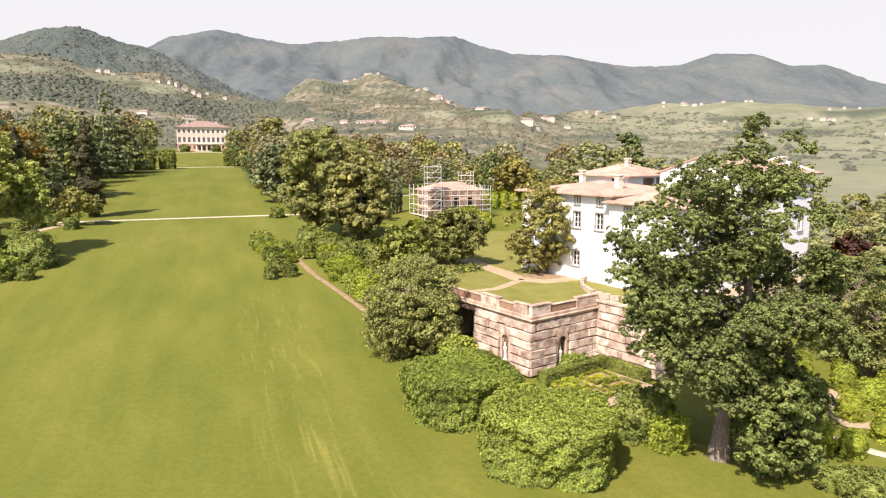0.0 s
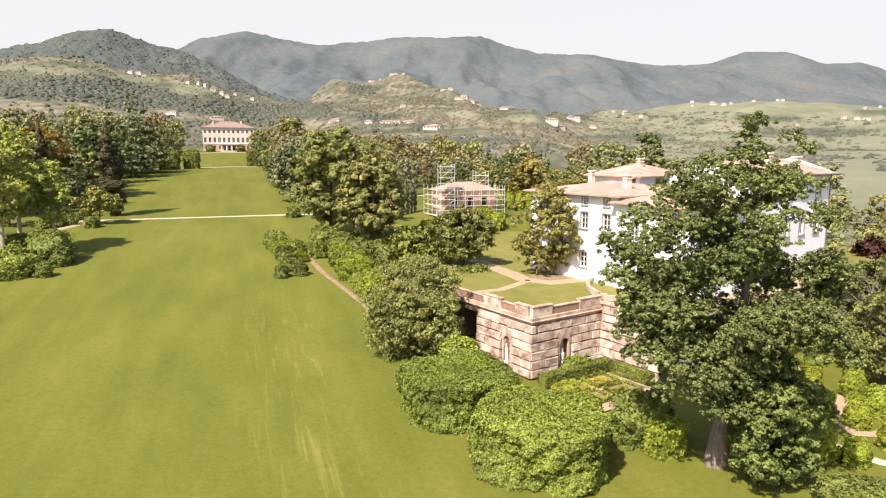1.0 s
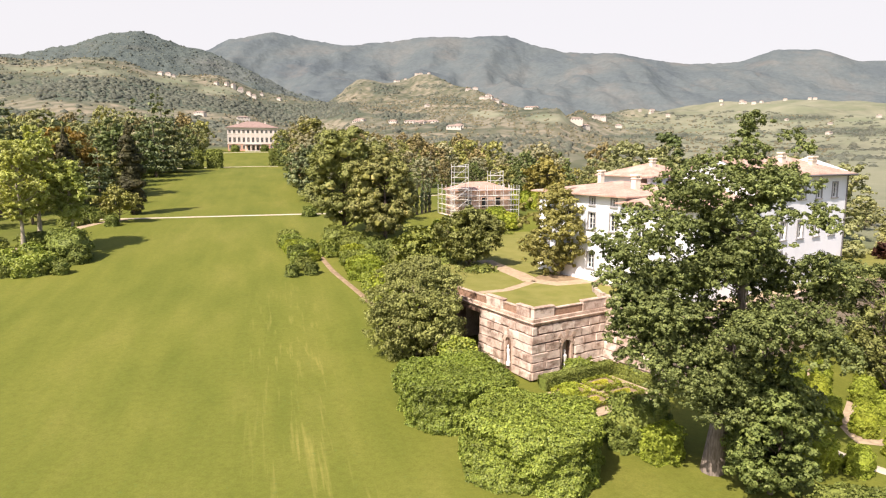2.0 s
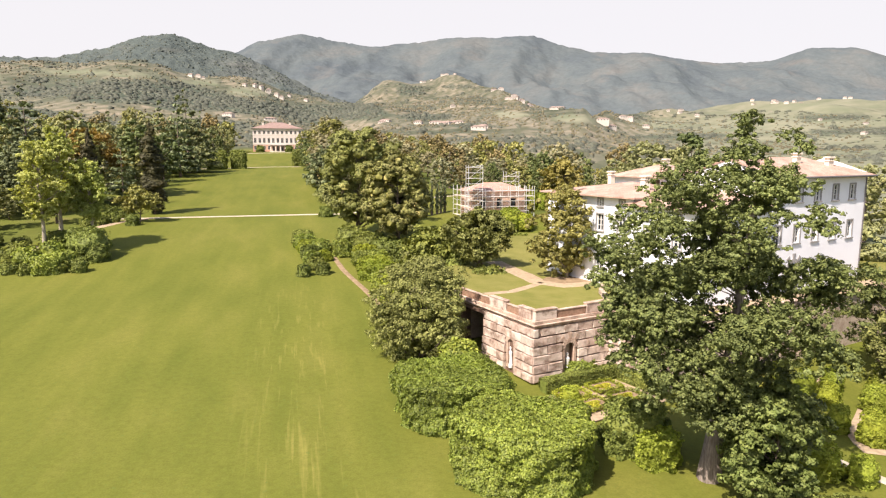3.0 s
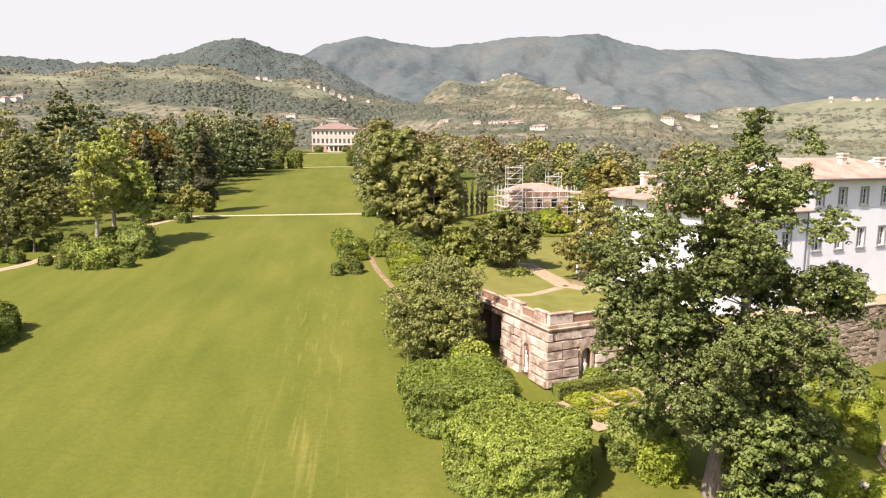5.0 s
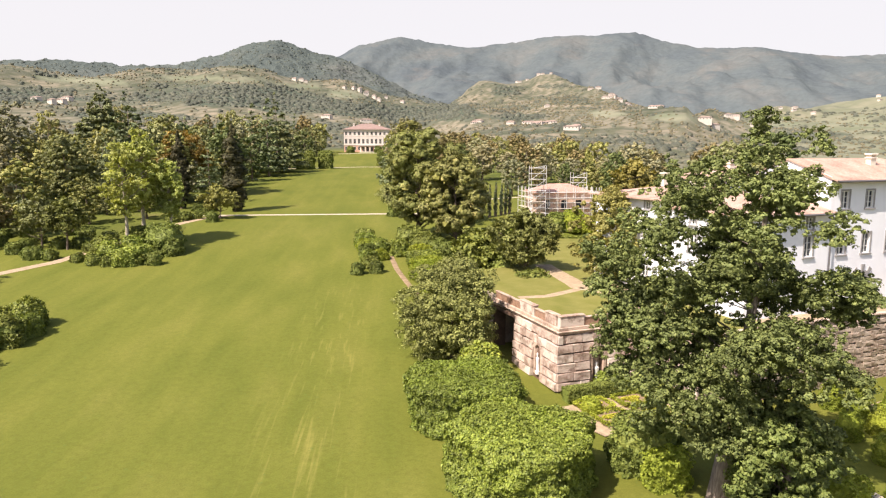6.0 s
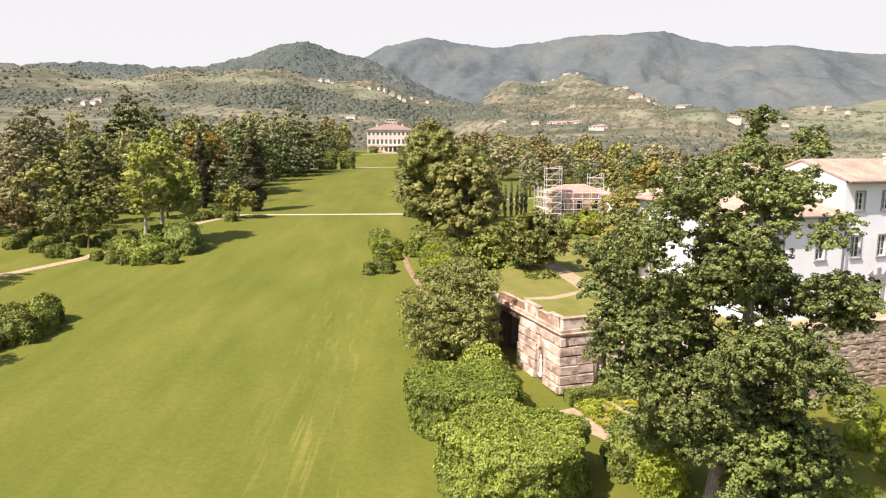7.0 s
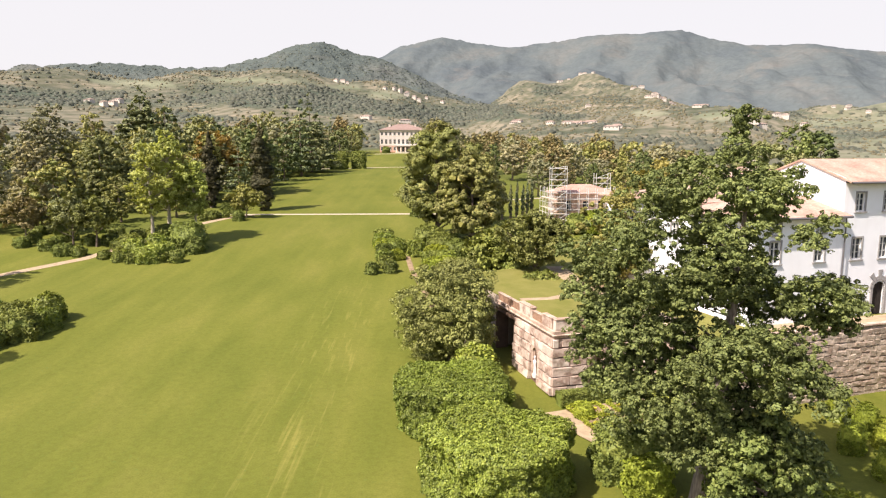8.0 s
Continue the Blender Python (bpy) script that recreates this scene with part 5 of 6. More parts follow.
# the great rounded masses below: across, deep, height, half-width, half-height
MASSES = [(-6.5, -0.5, 13.2, 0.9, 0.8), (-6.3, -0.6, 12.0, 0.9, 0.7), (1.6, -4.4, 10.2, 2.6, 1.5), (3.4, -4.4, 8.9, 1.8, 1.5), (0.0, -4.0, 9.4, 1.6, 1.2), (-2.8, -2.2, 5.9, 1.7, 1.3), (0.5, -2.8, 4.7, 1.2, 1.0), (-1.0, -2.7, 5.0, 1.3, 1.0), (-5.3, -1.2, 9.0, 1.3, 1.2), (-4.9, -1.5, 7.5, 1.3, 1.1), (-5.2, -1.5, 10.6, 1.5, 1.4), (-3.3, -2.2, 10.1, 1.8, 1.5), (-1.8, -2.4, 7.2, 2.6, 1.6), (-3.7, -1.5, 8.2, 1.6, 1.3), (-0.2, -2.6, 5.9, 1.4, 1.0), (4.2, -2.2, 12.6, 1.6, 1.2), (5.6, -0.2, 12.2, 1.1, 1.1), (5.0, -1.0, 11.2, 1.2, 0.9), (1.4, -1.0, 12.9, 1.7, 1.2), (-0.8, -1.5, 12.6, 2.0, 1.3), (-3.0, -1.0, 11.6, 1.9, 1.3), (-4.9, -0.6, 11.3, 1.4, 1.1), (-5.7, -0.3, 12.8, 1.1, 1.0), (-4.5, -1.0, 9.7, 1.5, 1.2), (-4.1, -0.5, 13.6, 1.2, 0.9), (-3.0, 3.0, 11.0, 2.2, 1.5), (0.5, 3.6, 11.5, 2.4, 1.6), (3.4, 3.0, 11.0, 1.8, 1.4), (-1.5, 3.2, 8.0, 2.2, 1.5), (2.2, 3.2, 8.0, 2.0, 1.4), (0.0, 2.0, 14.0, 1.8, 1.2), (3.4, -1.8, 5.2, 1.7, 1.4), (4.0, -0.5, 3.4, 1.5, 1.2), (2.2, -0.4, 6.6, 1.6, 1.2)]
DEPTH = [(0, 3.0), (3, 4.2), (6, 5.4), (9, 6.0), (12, 6.0), (14, 4.6), (16, 3.6), (18, 2.4), (20, 1.0), (22, 0.4)]


def great_oak():
    rng = np.random.RandomState(11)
    cl = []
    for x, z, rx, rz in BOUGHS:
        rz = max(rz, 0.75 * rx)
        deep = float(np.interp(z, [a for a, b in DEPTH], [b for a, b in DEPTH]))
        # each level carries boughs to the front, the middle and the back of the crown
        for k in ((-0.5, 0.5) if z > 17 else (-0.85, -0.1, 0.7) if z > 5 else (-0.5, 0.45)):
            y0 = deep * k + rng.normal(0, 0.4)
            narrow = 1 - 0.25 * abs(k)
            wild = 0.5 if z < 17 else 0.2
            dx, dz = rng.normal(0, wild), (0.4 if k > 0.3 else 0.0) + rng.normal(0, wild)
            for _ in range(int(6 * rx * rz + 4)):
                d = rng.normal(0, 1, 3)
                d /= np.linalg.norm(d)
                d[2] = abs(d[2]) * 1.25 - 0.3
                q = rng.uniform(0.35, 1.0)
                s = rng.uniform(0.34, 0.74)
                px, py, pz = 0.94 * x * narrow + dx + d[0] * rx * q, y0 + d[1] * rx * 0.85 * q, z + dz + d[2] * rz * q
                # the trunk stands clear below
                if pz < 4.2 and px < 1.1 and py < 0.8 or pz < 0.5:
                    continue
                cl.append((px, py, pz, s, s * rng.uniform(0.55, 0.8)))
    # domes of close tufts, open and dark beneath
    for x, y, z, rx, rz in MASSES:
        for _ in range(int(15 * rx * rx + 10)):
            d = rng.normal(0, 1, 3)
            d /= np.linalg.norm(d)
            d[2] = abs(d[2]) * 1.2 - 0.35
            q = rng.uniform(0.55, 1.08)
            s = rng.uniform(0.36, 0.72)
            cl.append((x + d[0] * rx * q, y + d[1] * rx * q, z + d[2] * rz * q, s, s * rng.uniform(0.65, 0.95)))
    # the inner crown round the trunk
    for _ in range(240):
        z = rng.uniform(5.0, 15.5)
        wide = np.interp(z, (5, 7, 11, 13, 16), (1.6, 2.8, 3.6, 2.8, 1.6))
        a, q = rng.uniform(0, 6.283), rng.uniform(0.1, 1) ** 0.5
        s = rng.uniform(0.5, 0.85)
        cl.append((0.4 + wide * q * math.cos(a), 0.4 + 0.8 * wide * q * math.sin(a), z, s, s * 0.75))
    m = pose(18.0, 38.4, -1.65, 0, 0, 0)
    return make_tree("oak_tree", m, cl, 0.08, "oak", 300000, 0.5, 3.6, "tall old oak with a ragged dark green crown", seed=11, shell=0.5, droop=0.45, bend=0.5, lean=1.2, limbs=46, stout=0.018, bark="bark_oak", tight=0.48)


great_oak()

chest = "spreading horse chestnut with dense drying leaves"
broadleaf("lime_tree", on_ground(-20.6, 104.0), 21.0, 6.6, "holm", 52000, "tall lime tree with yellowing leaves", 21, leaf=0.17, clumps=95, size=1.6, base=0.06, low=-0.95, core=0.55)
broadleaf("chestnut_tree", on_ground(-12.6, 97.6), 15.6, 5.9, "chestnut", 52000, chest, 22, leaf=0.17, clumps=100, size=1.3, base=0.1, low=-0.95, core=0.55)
broadleaf("holm_oak", on_ground(-2.4, 57.3), 9.6, 4.9, "holm", 76000, "round grey-green holm oak beside the grotto wall", 23, leaf=0.1, clumps=100, size=1.25, base=-0.06, low=-1.0, tight=0.5)
broadleaf("plane_tree", pose(11.5, 71.0, TERRACE_Z), 10.6, 4.7, "plane", 26000, "yellowing plane tree on the terrace lawn", 24, leaf=0.15, clumps=80, size=1.1, base=-0.04, low=-1.0, bark="bark_pale", tight=0.5)
broadleaf("yew_tree", pose(1.5, 76.2, TERRACE_Z), 7.4, 3.7, "holm", 22000, "drooping grey-green evergreen on the terrace edge", 25, leaf=0.16, clumps=60, size=1.0, base=0.0, low=-1.0)
broadleaf("evergreen_tree", on_ground(-4.5, 82.0), 7.0, 4.6, "box", 9000, "dense dark evergreen in the shrubbery", 26, leaf=0.28, clumps=30, size=1.6, base=0.02)

# young poplars and the clipped shrubs at their feet
for x, y, h, r, seed in ((-61.6, 84.2, 17.3, 3.1, 31), (-62.6, 89.0, 19.2, 3.3, 32), (-58.8, 90.8, 14.4, 2.1, 33)):
    broadleaf("poplar_tree", on_ground(x, y), h, r, "poplar", 22000, "light yellow-green poplar with an open crown", seed, leaf=0.16, clumps=120, size=0.85, base=0.24, low=-0.95, group="poplars by the path", bark="bark_pale", shell=0.3)
cypress("cypress_tree", on_ground(-68.4, 123.6), 18.4, 2.9, "cypress", 20000, "broad dark cypress casting a long shadow on the lawn", 41)
cypress("cypress_tree", on_ground(-82.4, 124.1), 17.0, 2.0, "cypress", 14000, "tall dark cypress at the edge of the lawn", 42)
broadleaf("small_tree", on_ground(-65.4, 113.6), 6.3, 3.4, "holm", 6000, "small round-headed tree beside the gravel path", 43, leaf=0.22, clumps=26, size=1.1, base=0.22)
conifer("pine_tree", on_ground(-146, 170), 30, 6.0, "conifer", 11000, "tall dark pine with a bare trunk", 44, 0.5)
conifer("cedar_tree", on_ground(-118, 150), 27, 8.0, "conifer", 11000, "tall spreading cedar above the wood", 45, 0.2)
conifer("cedar_tree", on_ground(-110.6, 214.8), 29, 9.0, "conifer", 11000, "tall spreading cedar beside the lawn", 46, 0.14)
broadleaf("autumn_tree", on_ground(-92, 137), 17, 6.5, "autumn", 6000, "russet-brown tree turning early", 47, leaf=0.42)
broadleaf("golden_tree", on_ground(14.5, 131), 9.5, 4.4, "golden", 5000, "golden-yellow tree behind the scaffold", 48, leaf=0.34)
broadleaf("copper_beech", on_ground(56.0, 86.0), 7.0, 2.9, "copper", 8000, "dark purple-leaved tree beside the villa", 49, leaf=0.28)


broadleaf("young_oak", on_ground(20.4, 36.0), 7.0, 2.6, "sapling", 30000, "light green leafy young oak in front of the old one", 50, leaf=0.11, clumps=60, size=0.95, base=-0.06, low=-1.0, tight=0.5)


for x, y, h, r, mat, seed in ((-62.5, 232, 19, 6.5, "wood_b", 52), (-46, 172, 17, 6.0, "wood_a", 53), (-40, 150, 14, 5.0, "conifer", 54), (-88, 150, 20, 5.5, "oak", 55), (45.7, 161, 20, 6.0, "oak", 56), (34, 152, 17, 8.0, "wood_b", 60), (-48, 181, 21, 6.0, "holm", 57), (-55, 200, 22, 7.0, "wood_a", 58), (-41, 166, 17, 5.5, "wood_a", 59)):
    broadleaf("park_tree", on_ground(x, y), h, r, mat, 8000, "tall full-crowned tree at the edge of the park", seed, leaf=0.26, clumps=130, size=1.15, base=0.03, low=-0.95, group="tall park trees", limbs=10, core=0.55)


broadleaf("holm_oak", on_ground(36.0, 51.8), 8.4, 3.4, "holm", 12000, "dense dark small tree in the lower garden", 61, leaf=0.13, clumps=40, size=0.9, base=0.0, low=-0.95)
broadleaf("holm_oak", on_ground(37.5, 57.0), 10.4, 4.0, "oak", 12000, "leafy tree between the terrace wall and the garden", 62, leaf=0.14, clumps=40, size=1.0, base=0.02, low=-0.95)
for x, y, h, r, mat, seed in ((-106, 100, 16, 5.5, "wood_a", 63), (-99, 110, 17, 5.5, "wood_b", 64), (-91, 116, 16, 4.6, "conifer", 65), (-118, 112, 20, 6.5, "wood_a", 66), (-124, 118, 25, 7.0, "wood_a", 68), (-114, 92, 13, 5.0, "wood_b", 77), (-90, 133, 17, 4.6, "holm", 81), (-123, 96, 17, 6.0, "wood_a", 82)):
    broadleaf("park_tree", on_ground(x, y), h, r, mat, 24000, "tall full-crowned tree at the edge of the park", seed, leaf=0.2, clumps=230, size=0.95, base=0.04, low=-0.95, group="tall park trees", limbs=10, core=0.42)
for x, y, h, r, mat, seed in ((-76, 82, 8.0, 3.6, "wood_b", 71), (-71.5, 82.5, 9.0, 3.2, "holm", 72), (-84, 80, 8.0, 3.2, "russet", 73), (-90, 86, 10, 4.0, "wood_a", 74)):
    broadleaf("orchard_tree", on_ground(x, y), h, r, mat, 6000, "low spreading tree among the clipped shrubs", seed, leaf=0.2, clumps=50, size=0.9, base=0.18, group="low trees in the shrub garden", limbs=12)


# ---- woods on both sides of the lawn ----
def variants(fine=False):
    out = []
    for i, (kind, h, r, mat) in enumerate((("a", 15, 6.0, "wood_a"), ("a", 17, 5.2, "wood_b"), ("a", 14, 6.5, "chestnut"), ("a", 15, 6.0, "holm"), ("a", 13, 5.5, "wood_b"), ("a", 16, 6.5, "oak"), ("c", 19, 4.8, "conifer"), ("a", 16, 5.0, "russet"))):
        m = pose(0, 0, -500)
        if kind == "a":
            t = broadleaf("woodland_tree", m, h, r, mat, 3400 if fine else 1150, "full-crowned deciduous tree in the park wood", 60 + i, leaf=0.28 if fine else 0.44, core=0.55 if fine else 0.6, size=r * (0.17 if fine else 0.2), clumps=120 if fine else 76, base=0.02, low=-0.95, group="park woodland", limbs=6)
        else:
            t = conifer("woodland_conifer", m, h, r, mat, 3400 if fine else 1500, "dark conifer in the park wood", 60 + i, 0.12, "park woodland", 0.34 if fine else 0.5, limbs=8)
        out.append(t)
    return out


def in_axis(s, p):
    return -0.35 * s + 0.937 * p, 0.937 * s + 0.35 * p


WOODS = [(-130, -41, 95, 125, 7.5, (0, 1, 3, 5)), (76, 140, 30, 150, 8.5, (4, 1, 2, 1)), (30, 80, 118, 150, 8.0, (0, 2, 5, 1)), (-125, -28, 118, 425, 8.6, (0, 1, 2, 3, 4, 5, 6, 6, 7)), (13, 120, 150, 425, 8.8, (2, 3, 5, 7, 5, 0))]
CLEAR = [(-13, 120, 8), (-15, 132, 8), (-18, 145, 8), (-21, 158, 8), (-25, 172, 8), (-28, 186, 8), (-31, 200, 8), (-36, 222, 9), (-41, 245, 9), (-24, 186, 8), (-20, 165, 8), (-4.0, 114, 13), (8, 120, 13), (14.5, 131, 6), (-61, 88, 14), (-68, 120, 13), (-82, 124, 7), (-142, 375, 26), (-5, 103, 14), (2, 120, 10), (-20, 103, 10), (-8, 128, 12), (47, 80, 7), (36, 70, 16), (30, 84, 20), (22, 78, 20), (-112, 215, 7), (-60, 131, 9), (-2, 134, 11), (-6, 143, 10)]


def plant_woods():
    kinds = variants() + variants(True)
    count = len(kinds) // 2
    rng = random.Random(5)
    placed = []
    first = set()
    for p0, p1, s0, s1, gap, use in WOODS:
        tries = int((p1 - p0) * (s1 - s0) / (gap * gap) * 3)
        for _ in range(tries):
            s, p = rng.uniform(s0, s1), rng.uniform(p0, p1)
            # deep in the wood only the tops show: thin out
            depth = (p - 13) if p > 0 else (-28 - p)
            if depth > 30 and rng.random() < (0.5 if depth < 60 else 0.75):
                continue
            x, y = in_axis(s, p)
            # nearer the house the trees are set singly
            if math.hypot(x - 7, y - 2) < 128:
                continue
            if any(math.hypot(x - cx, y - cy) < cr for cx, cy, cr in CLEAR):
                continue
            if any((x - q[0]) ** 2 + (y - q[1]) ** 2 < (gap * rng.uniform(0.8, 1.2)) ** 2 for q in placed):
                continue
            if len(placed) > 390:
                return
            placed.append((x, y))
            k = rng.choice(use) + (count if math.hypot(x - 7, y - 2) < 185 else 0)
            size = rng.uniform(0.72, 1.22) if p < 0 else rng.uniform(0.52, 0.86)
            m = on_ground(x, y, rng.uniform(0, 360), size, rng.uniform(0.88, 1.15), 0.1)
            if k not in first:
                first.add(k)
                kinds[k].matrix_world = m
            else:
                copy_thing(kinds[k], m)
    for k, t in enumerate(kinds):
        if k not in first:
            t.matrix_world = on_ground(-130 - 6 * k, 280)


plant_woods()


# ---- hedges and topiary ----
def clipped(name, m, outline, h, material, leaves, leaf, label, round_top=0.5, category="hedge", group="", waves=0.12):
    """A clipped evergreen mass: solid dark heart with a close coat of leaves. outline gives (rx, ry, squareness)."""
    rx, ry, sq = outline
    rng = np.random.RandomState(int(h * 100 + rx * 37) % 9999)
    root = thing(name, m, label, category, group)

    def place(a, f):
        """f runs 0 at the foot to 1 at the crown's centre."""
        if f < 0.55:
            z, k = f / 0.55 * h * (1 - round_top * 0.45), 1.0 - 0.05 * (1 - f / 0.55)
        else:
            w = (f - 0.55) / 0.45
            ang = w * math.pi / 2
            z = h * (1 - round_top * 0.45) + h * round_top * 0.45 * math.sin(ang) ** 0.8
            k = math.cos(ang) ** 0.55
        c, s = math.cos(a), math.sin(a)
        n = (abs(c) ** sq + abs(s) ** sq) ** (-1 / sq)
        lump = 1 + waves * noise.noise((c * 1.7 + rx * 5, s * 1.7, z * 0.5)) + 0.5 * waves * noise.noise((c * 4 + ry, s * 4, z * 1.3))
        return Vector((c * n * rx * k * lump, s * n * ry * k * lump, z * (1 + 0.4 * waves * noise.noise((c * 2 * k, s * 2 * k, 7.1)))))

    bm = bmesh.new()
    rows = []
    for i in range(9):
        f = i / 8.6
        rows.append([bm.verts.new(place(2 * math.pi * j / 20, f) * 0.92) for j in range(20)])
    for a, b in zip(rows, rows[1:]):
        for j in range(20):
            bm.faces.new((a[j], a[(j + 1) % 20], b[(j + 1) % 20], b[j]))
    bm.faces.new(rows[-1])
    part("heart", bm, M[material], root)
    c, nrm = [], []
    side = 2 * math.pi * max(rx, ry) * h
    top = math.pi * rx * ry
    share = side / (side + top)
    for _ in range(leaves):
        a = rng.uniform(0, 6.2832)
        f = rng.uniform(0, 0.55) if rng.uniform() < share else 0.55 + 0.45 * math.acos(math.sqrt(rng.uniform(0.0001, 0.999)) ** (1 / 0.55)) / (math.pi / 2)
        q = place(a, f)
        e = place(a, min(1, f + 0.02)) - place(a, max(0, f - 0.02))
        t = place(a + 0.02, f) - place(a - 0.02, f)
        nn = t.cross(e)
        nn = nn.normalized() if nn.length > 1e-9 else Vector((0, 0, 1))
        if f > 0.97:
            nn = Vector((0, 0, 1))
        tuft = noise.noise(q * (0.35 / leaf) * 0.6)
        broad = noise.noise(q * 0.9 + Vector((3.1, 7.7, 1.3)))
        q = q + nn * (rng.uniform(-0.9, 1.0) * leaf + min(3.4 * leaf, 0.4) * tuft + min(0.5, 0.12 * rx) * waves * 2.2 * broad)
        c.append(q[:])
        nrm.append(nn[:])
    q = leaf_quads(np.array(c), np.array(nrm), leaf, rng, 0.4, 1.0)
    part("foliage", quads_mesh("foliage", q, M[material]), None, root)
    return root


clipped("laurel_hedge", on_ground(1.8, 45.7, 20, sink=0.05), (3.9, 3.7, 3.5), 3.5, "laurel", 64000, 0.08, "large rounded clump of clipped bright green laurel", 0.3, waves=0.16)
clipped("laurel_hedge", on_ground(7.2, 37.8, -18, sink=0.05), (4.0, 3.5, 3.6), 3.85, "laurel", 68000, 0.08, "large rounded clump of clipped bright green laurel", 0.3, waves=0.16)
clipped("laurel_bush", on_ground(15.3, 40.0, sink=0.05), (1.35, 1.3, 2.0), 2.1, "shrub", 5000, 0.13, "small glossy light green rounded bush", 0.9, "bush")
clipped("evergreen_hedge", on_ground(14.2, 41.5, 25, sink=0.05), (2.0, 1.5, 2.0), 3.3, "box", 14000, 0.11, "dark ragged evergreen bush beside the oak", 0.9, waves=0.4)
clipped("laurel_bush", pose(12.0, 54.2, -1.3), (1.3, 0.8, 2.0), 1.3, "laurel", 2600, 0.1, "leafy bush at the foot of the grotto", 1.0, "bush", waves=0.3)
clipped("laurel_bush", on_ground(1.8, 51.8, sink=0.05), (1.7, 1.5, 2.0), 3.6, "laurel", 5000, 0.15, "bright green bush against the grotto", 0.9, "bush")


def long_hedge(name, a, b, width, h, z, material, label, leaf=0.09, per=900, group=""):
    """A straight clipped hedge from a to b."""
    d = Vector((b[0] - a[0], b[1] - a[1], 0))
    n = d.length
    root = thing(name, pose(a[0], a[1], z, 0, 0, math.degrees(math.atan2(d.y, d.x))), label, "hedge", group)
    part("heart", box((0.03, -width / 2 + 0.03, -0.2), (n - 0.03, width / 2 - 0.03, h - 0.03), 0.06), M["box"], root)
    rng = np.random.RandomState(int(n * 100) % 997)
    k = int(per * n)
    x = rng.uniform(0, n, k)
    u = rng.uniform(0, 2 * h + width, k)
    left, right = u < h, u > h + width
    y = np.where(left, -width / 2, np.where(right, width / 2, u - h - width / 2))
    zz = np.where(left, u, np.where(right, u - h - width, h))
    nrm = np.stack([0 * x, np.where(left, -1.0, np.where(right, 1.0, 0.0)), np.where(left | right, 0.0, 1.0)], axis=1)
    c = np.stack([x, y, zz], axis=1) + rng.normal(0, 0.025, (k, 3))
    part("foliage", quads_mesh("foliage", leaf_quads(c, nrm, leaf, rng, 0.2, 0.8), M[material]), None, root)


long_hedge("box_hedge", (8.6, 50.6), (14.9, 55.3), 1.0, 0.9, -1.25, "box", "low clipped box hedge in front of the grotto", 0.09, 1100)
long_hedge("box_hedge", (0.4, 105.4), (7.4, 107.0), 1.1, 1.1, float(land_z(4, 106)) - 0.1, "box", "low clipped hedge across the glade", 0.16, 340)
long_hedge("box_hedge", (15.2, 55.0), (17.6, 51.6), 0.8, 0.8, -1.3, "box", "low clipped box hedge closing the parterre")

# parterre: gravel floor, four beds with low edging and yellow flowers
flat_patch("parterre_gravel", [(7.4, 48.6), (11.8, 45.2), (18.2, 50.2), (14.6, 54.6)], -1.42, M["gravel"], "sandy gravel floor of the parterre", 0.05)


def flower_bed(cx, cy, w, d, turn, seed):
    m = pose(cx, cy, -1.3, 0, 0, turn)
    bed = thing("flower_bed", m, "parterre bed with box edging and yellow flowers", "flower bed", "parterre beds")
    part("soil", box((-w / 2, -d / 2, 0), (w / 2, d / 2, 0.08), 0.02), M["earth"], bed)
    rng = np.random.RandomState(seed)
    k = 1500
    t = rng.uniform(0, 2 * (w + d), k)
    x = np.where(t < w, t - w / 2, np.where(t < w + d, w / 2, np.where(t < 2 * w + d, t - w - d - w / 2, -w / 2)))
    y = np.where(t < w, -d / 2, np.where(t < w + d, t - w - d / 2, np.where(t < 2 * w + d, d / 2, t - 2 * w - d - d / 2)))
    c = np.stack([x, y, rng.uniform(0.05, 0.36, k)], axis=1) + rng.normal(0, 0.07, (k, 3)) * np.array([1, 1, 0.3])
    part("edging", quads_mesh("edging", leaf_quads(c, np.tile([0, 0, 1.0], (k, 1)), 0.07, rng, 0.3, 1.0), M["shrub"]), None, bed, "low yellow-green box edging")
    k = 1500
    a, r = rng.uniform(0, 6.28, k), rng.uniform(0, 1, k) ** 0.6
    wave = 0.75 + 0.25 * np.sin(3 * a)
    c = np.stack([r * wave * np.cos(a) * w * 0.36, r * wave * np.sin(a) * d * 0.34, 0.12 + 0.22 * rng.uniform(0, 1, k) * (1.2 - r)], axis=1)
    part("flower_planting", quads_mesh("flower_planting", leaf_quads(c, np.tile([0, 0, 1.0], (k, 1)), 0.075, rng, 0.4, 1.0), M["flower"]), None, bed)


for i, (du, dv) in enumerate(((-1.6, -1.1), (1.8, -1.1), (-1.6, 1.3), (1.8, 1.3))):
    cx, cy = 12.9 + du * 0.802 - dv * 0.598, 50.0 + du * 0.598 + dv * 0.802
    flower_bed(cx, cy, 2.5, 1.8, TURN, 80 + i)
clipped("box_ball", pose(10.7, 49.3, -1.38), (0.7, 0.7, 2.0), 1.0, "shrub", 1500, 0.08, "round clipped box in the parterre", 1.0, "topiary")

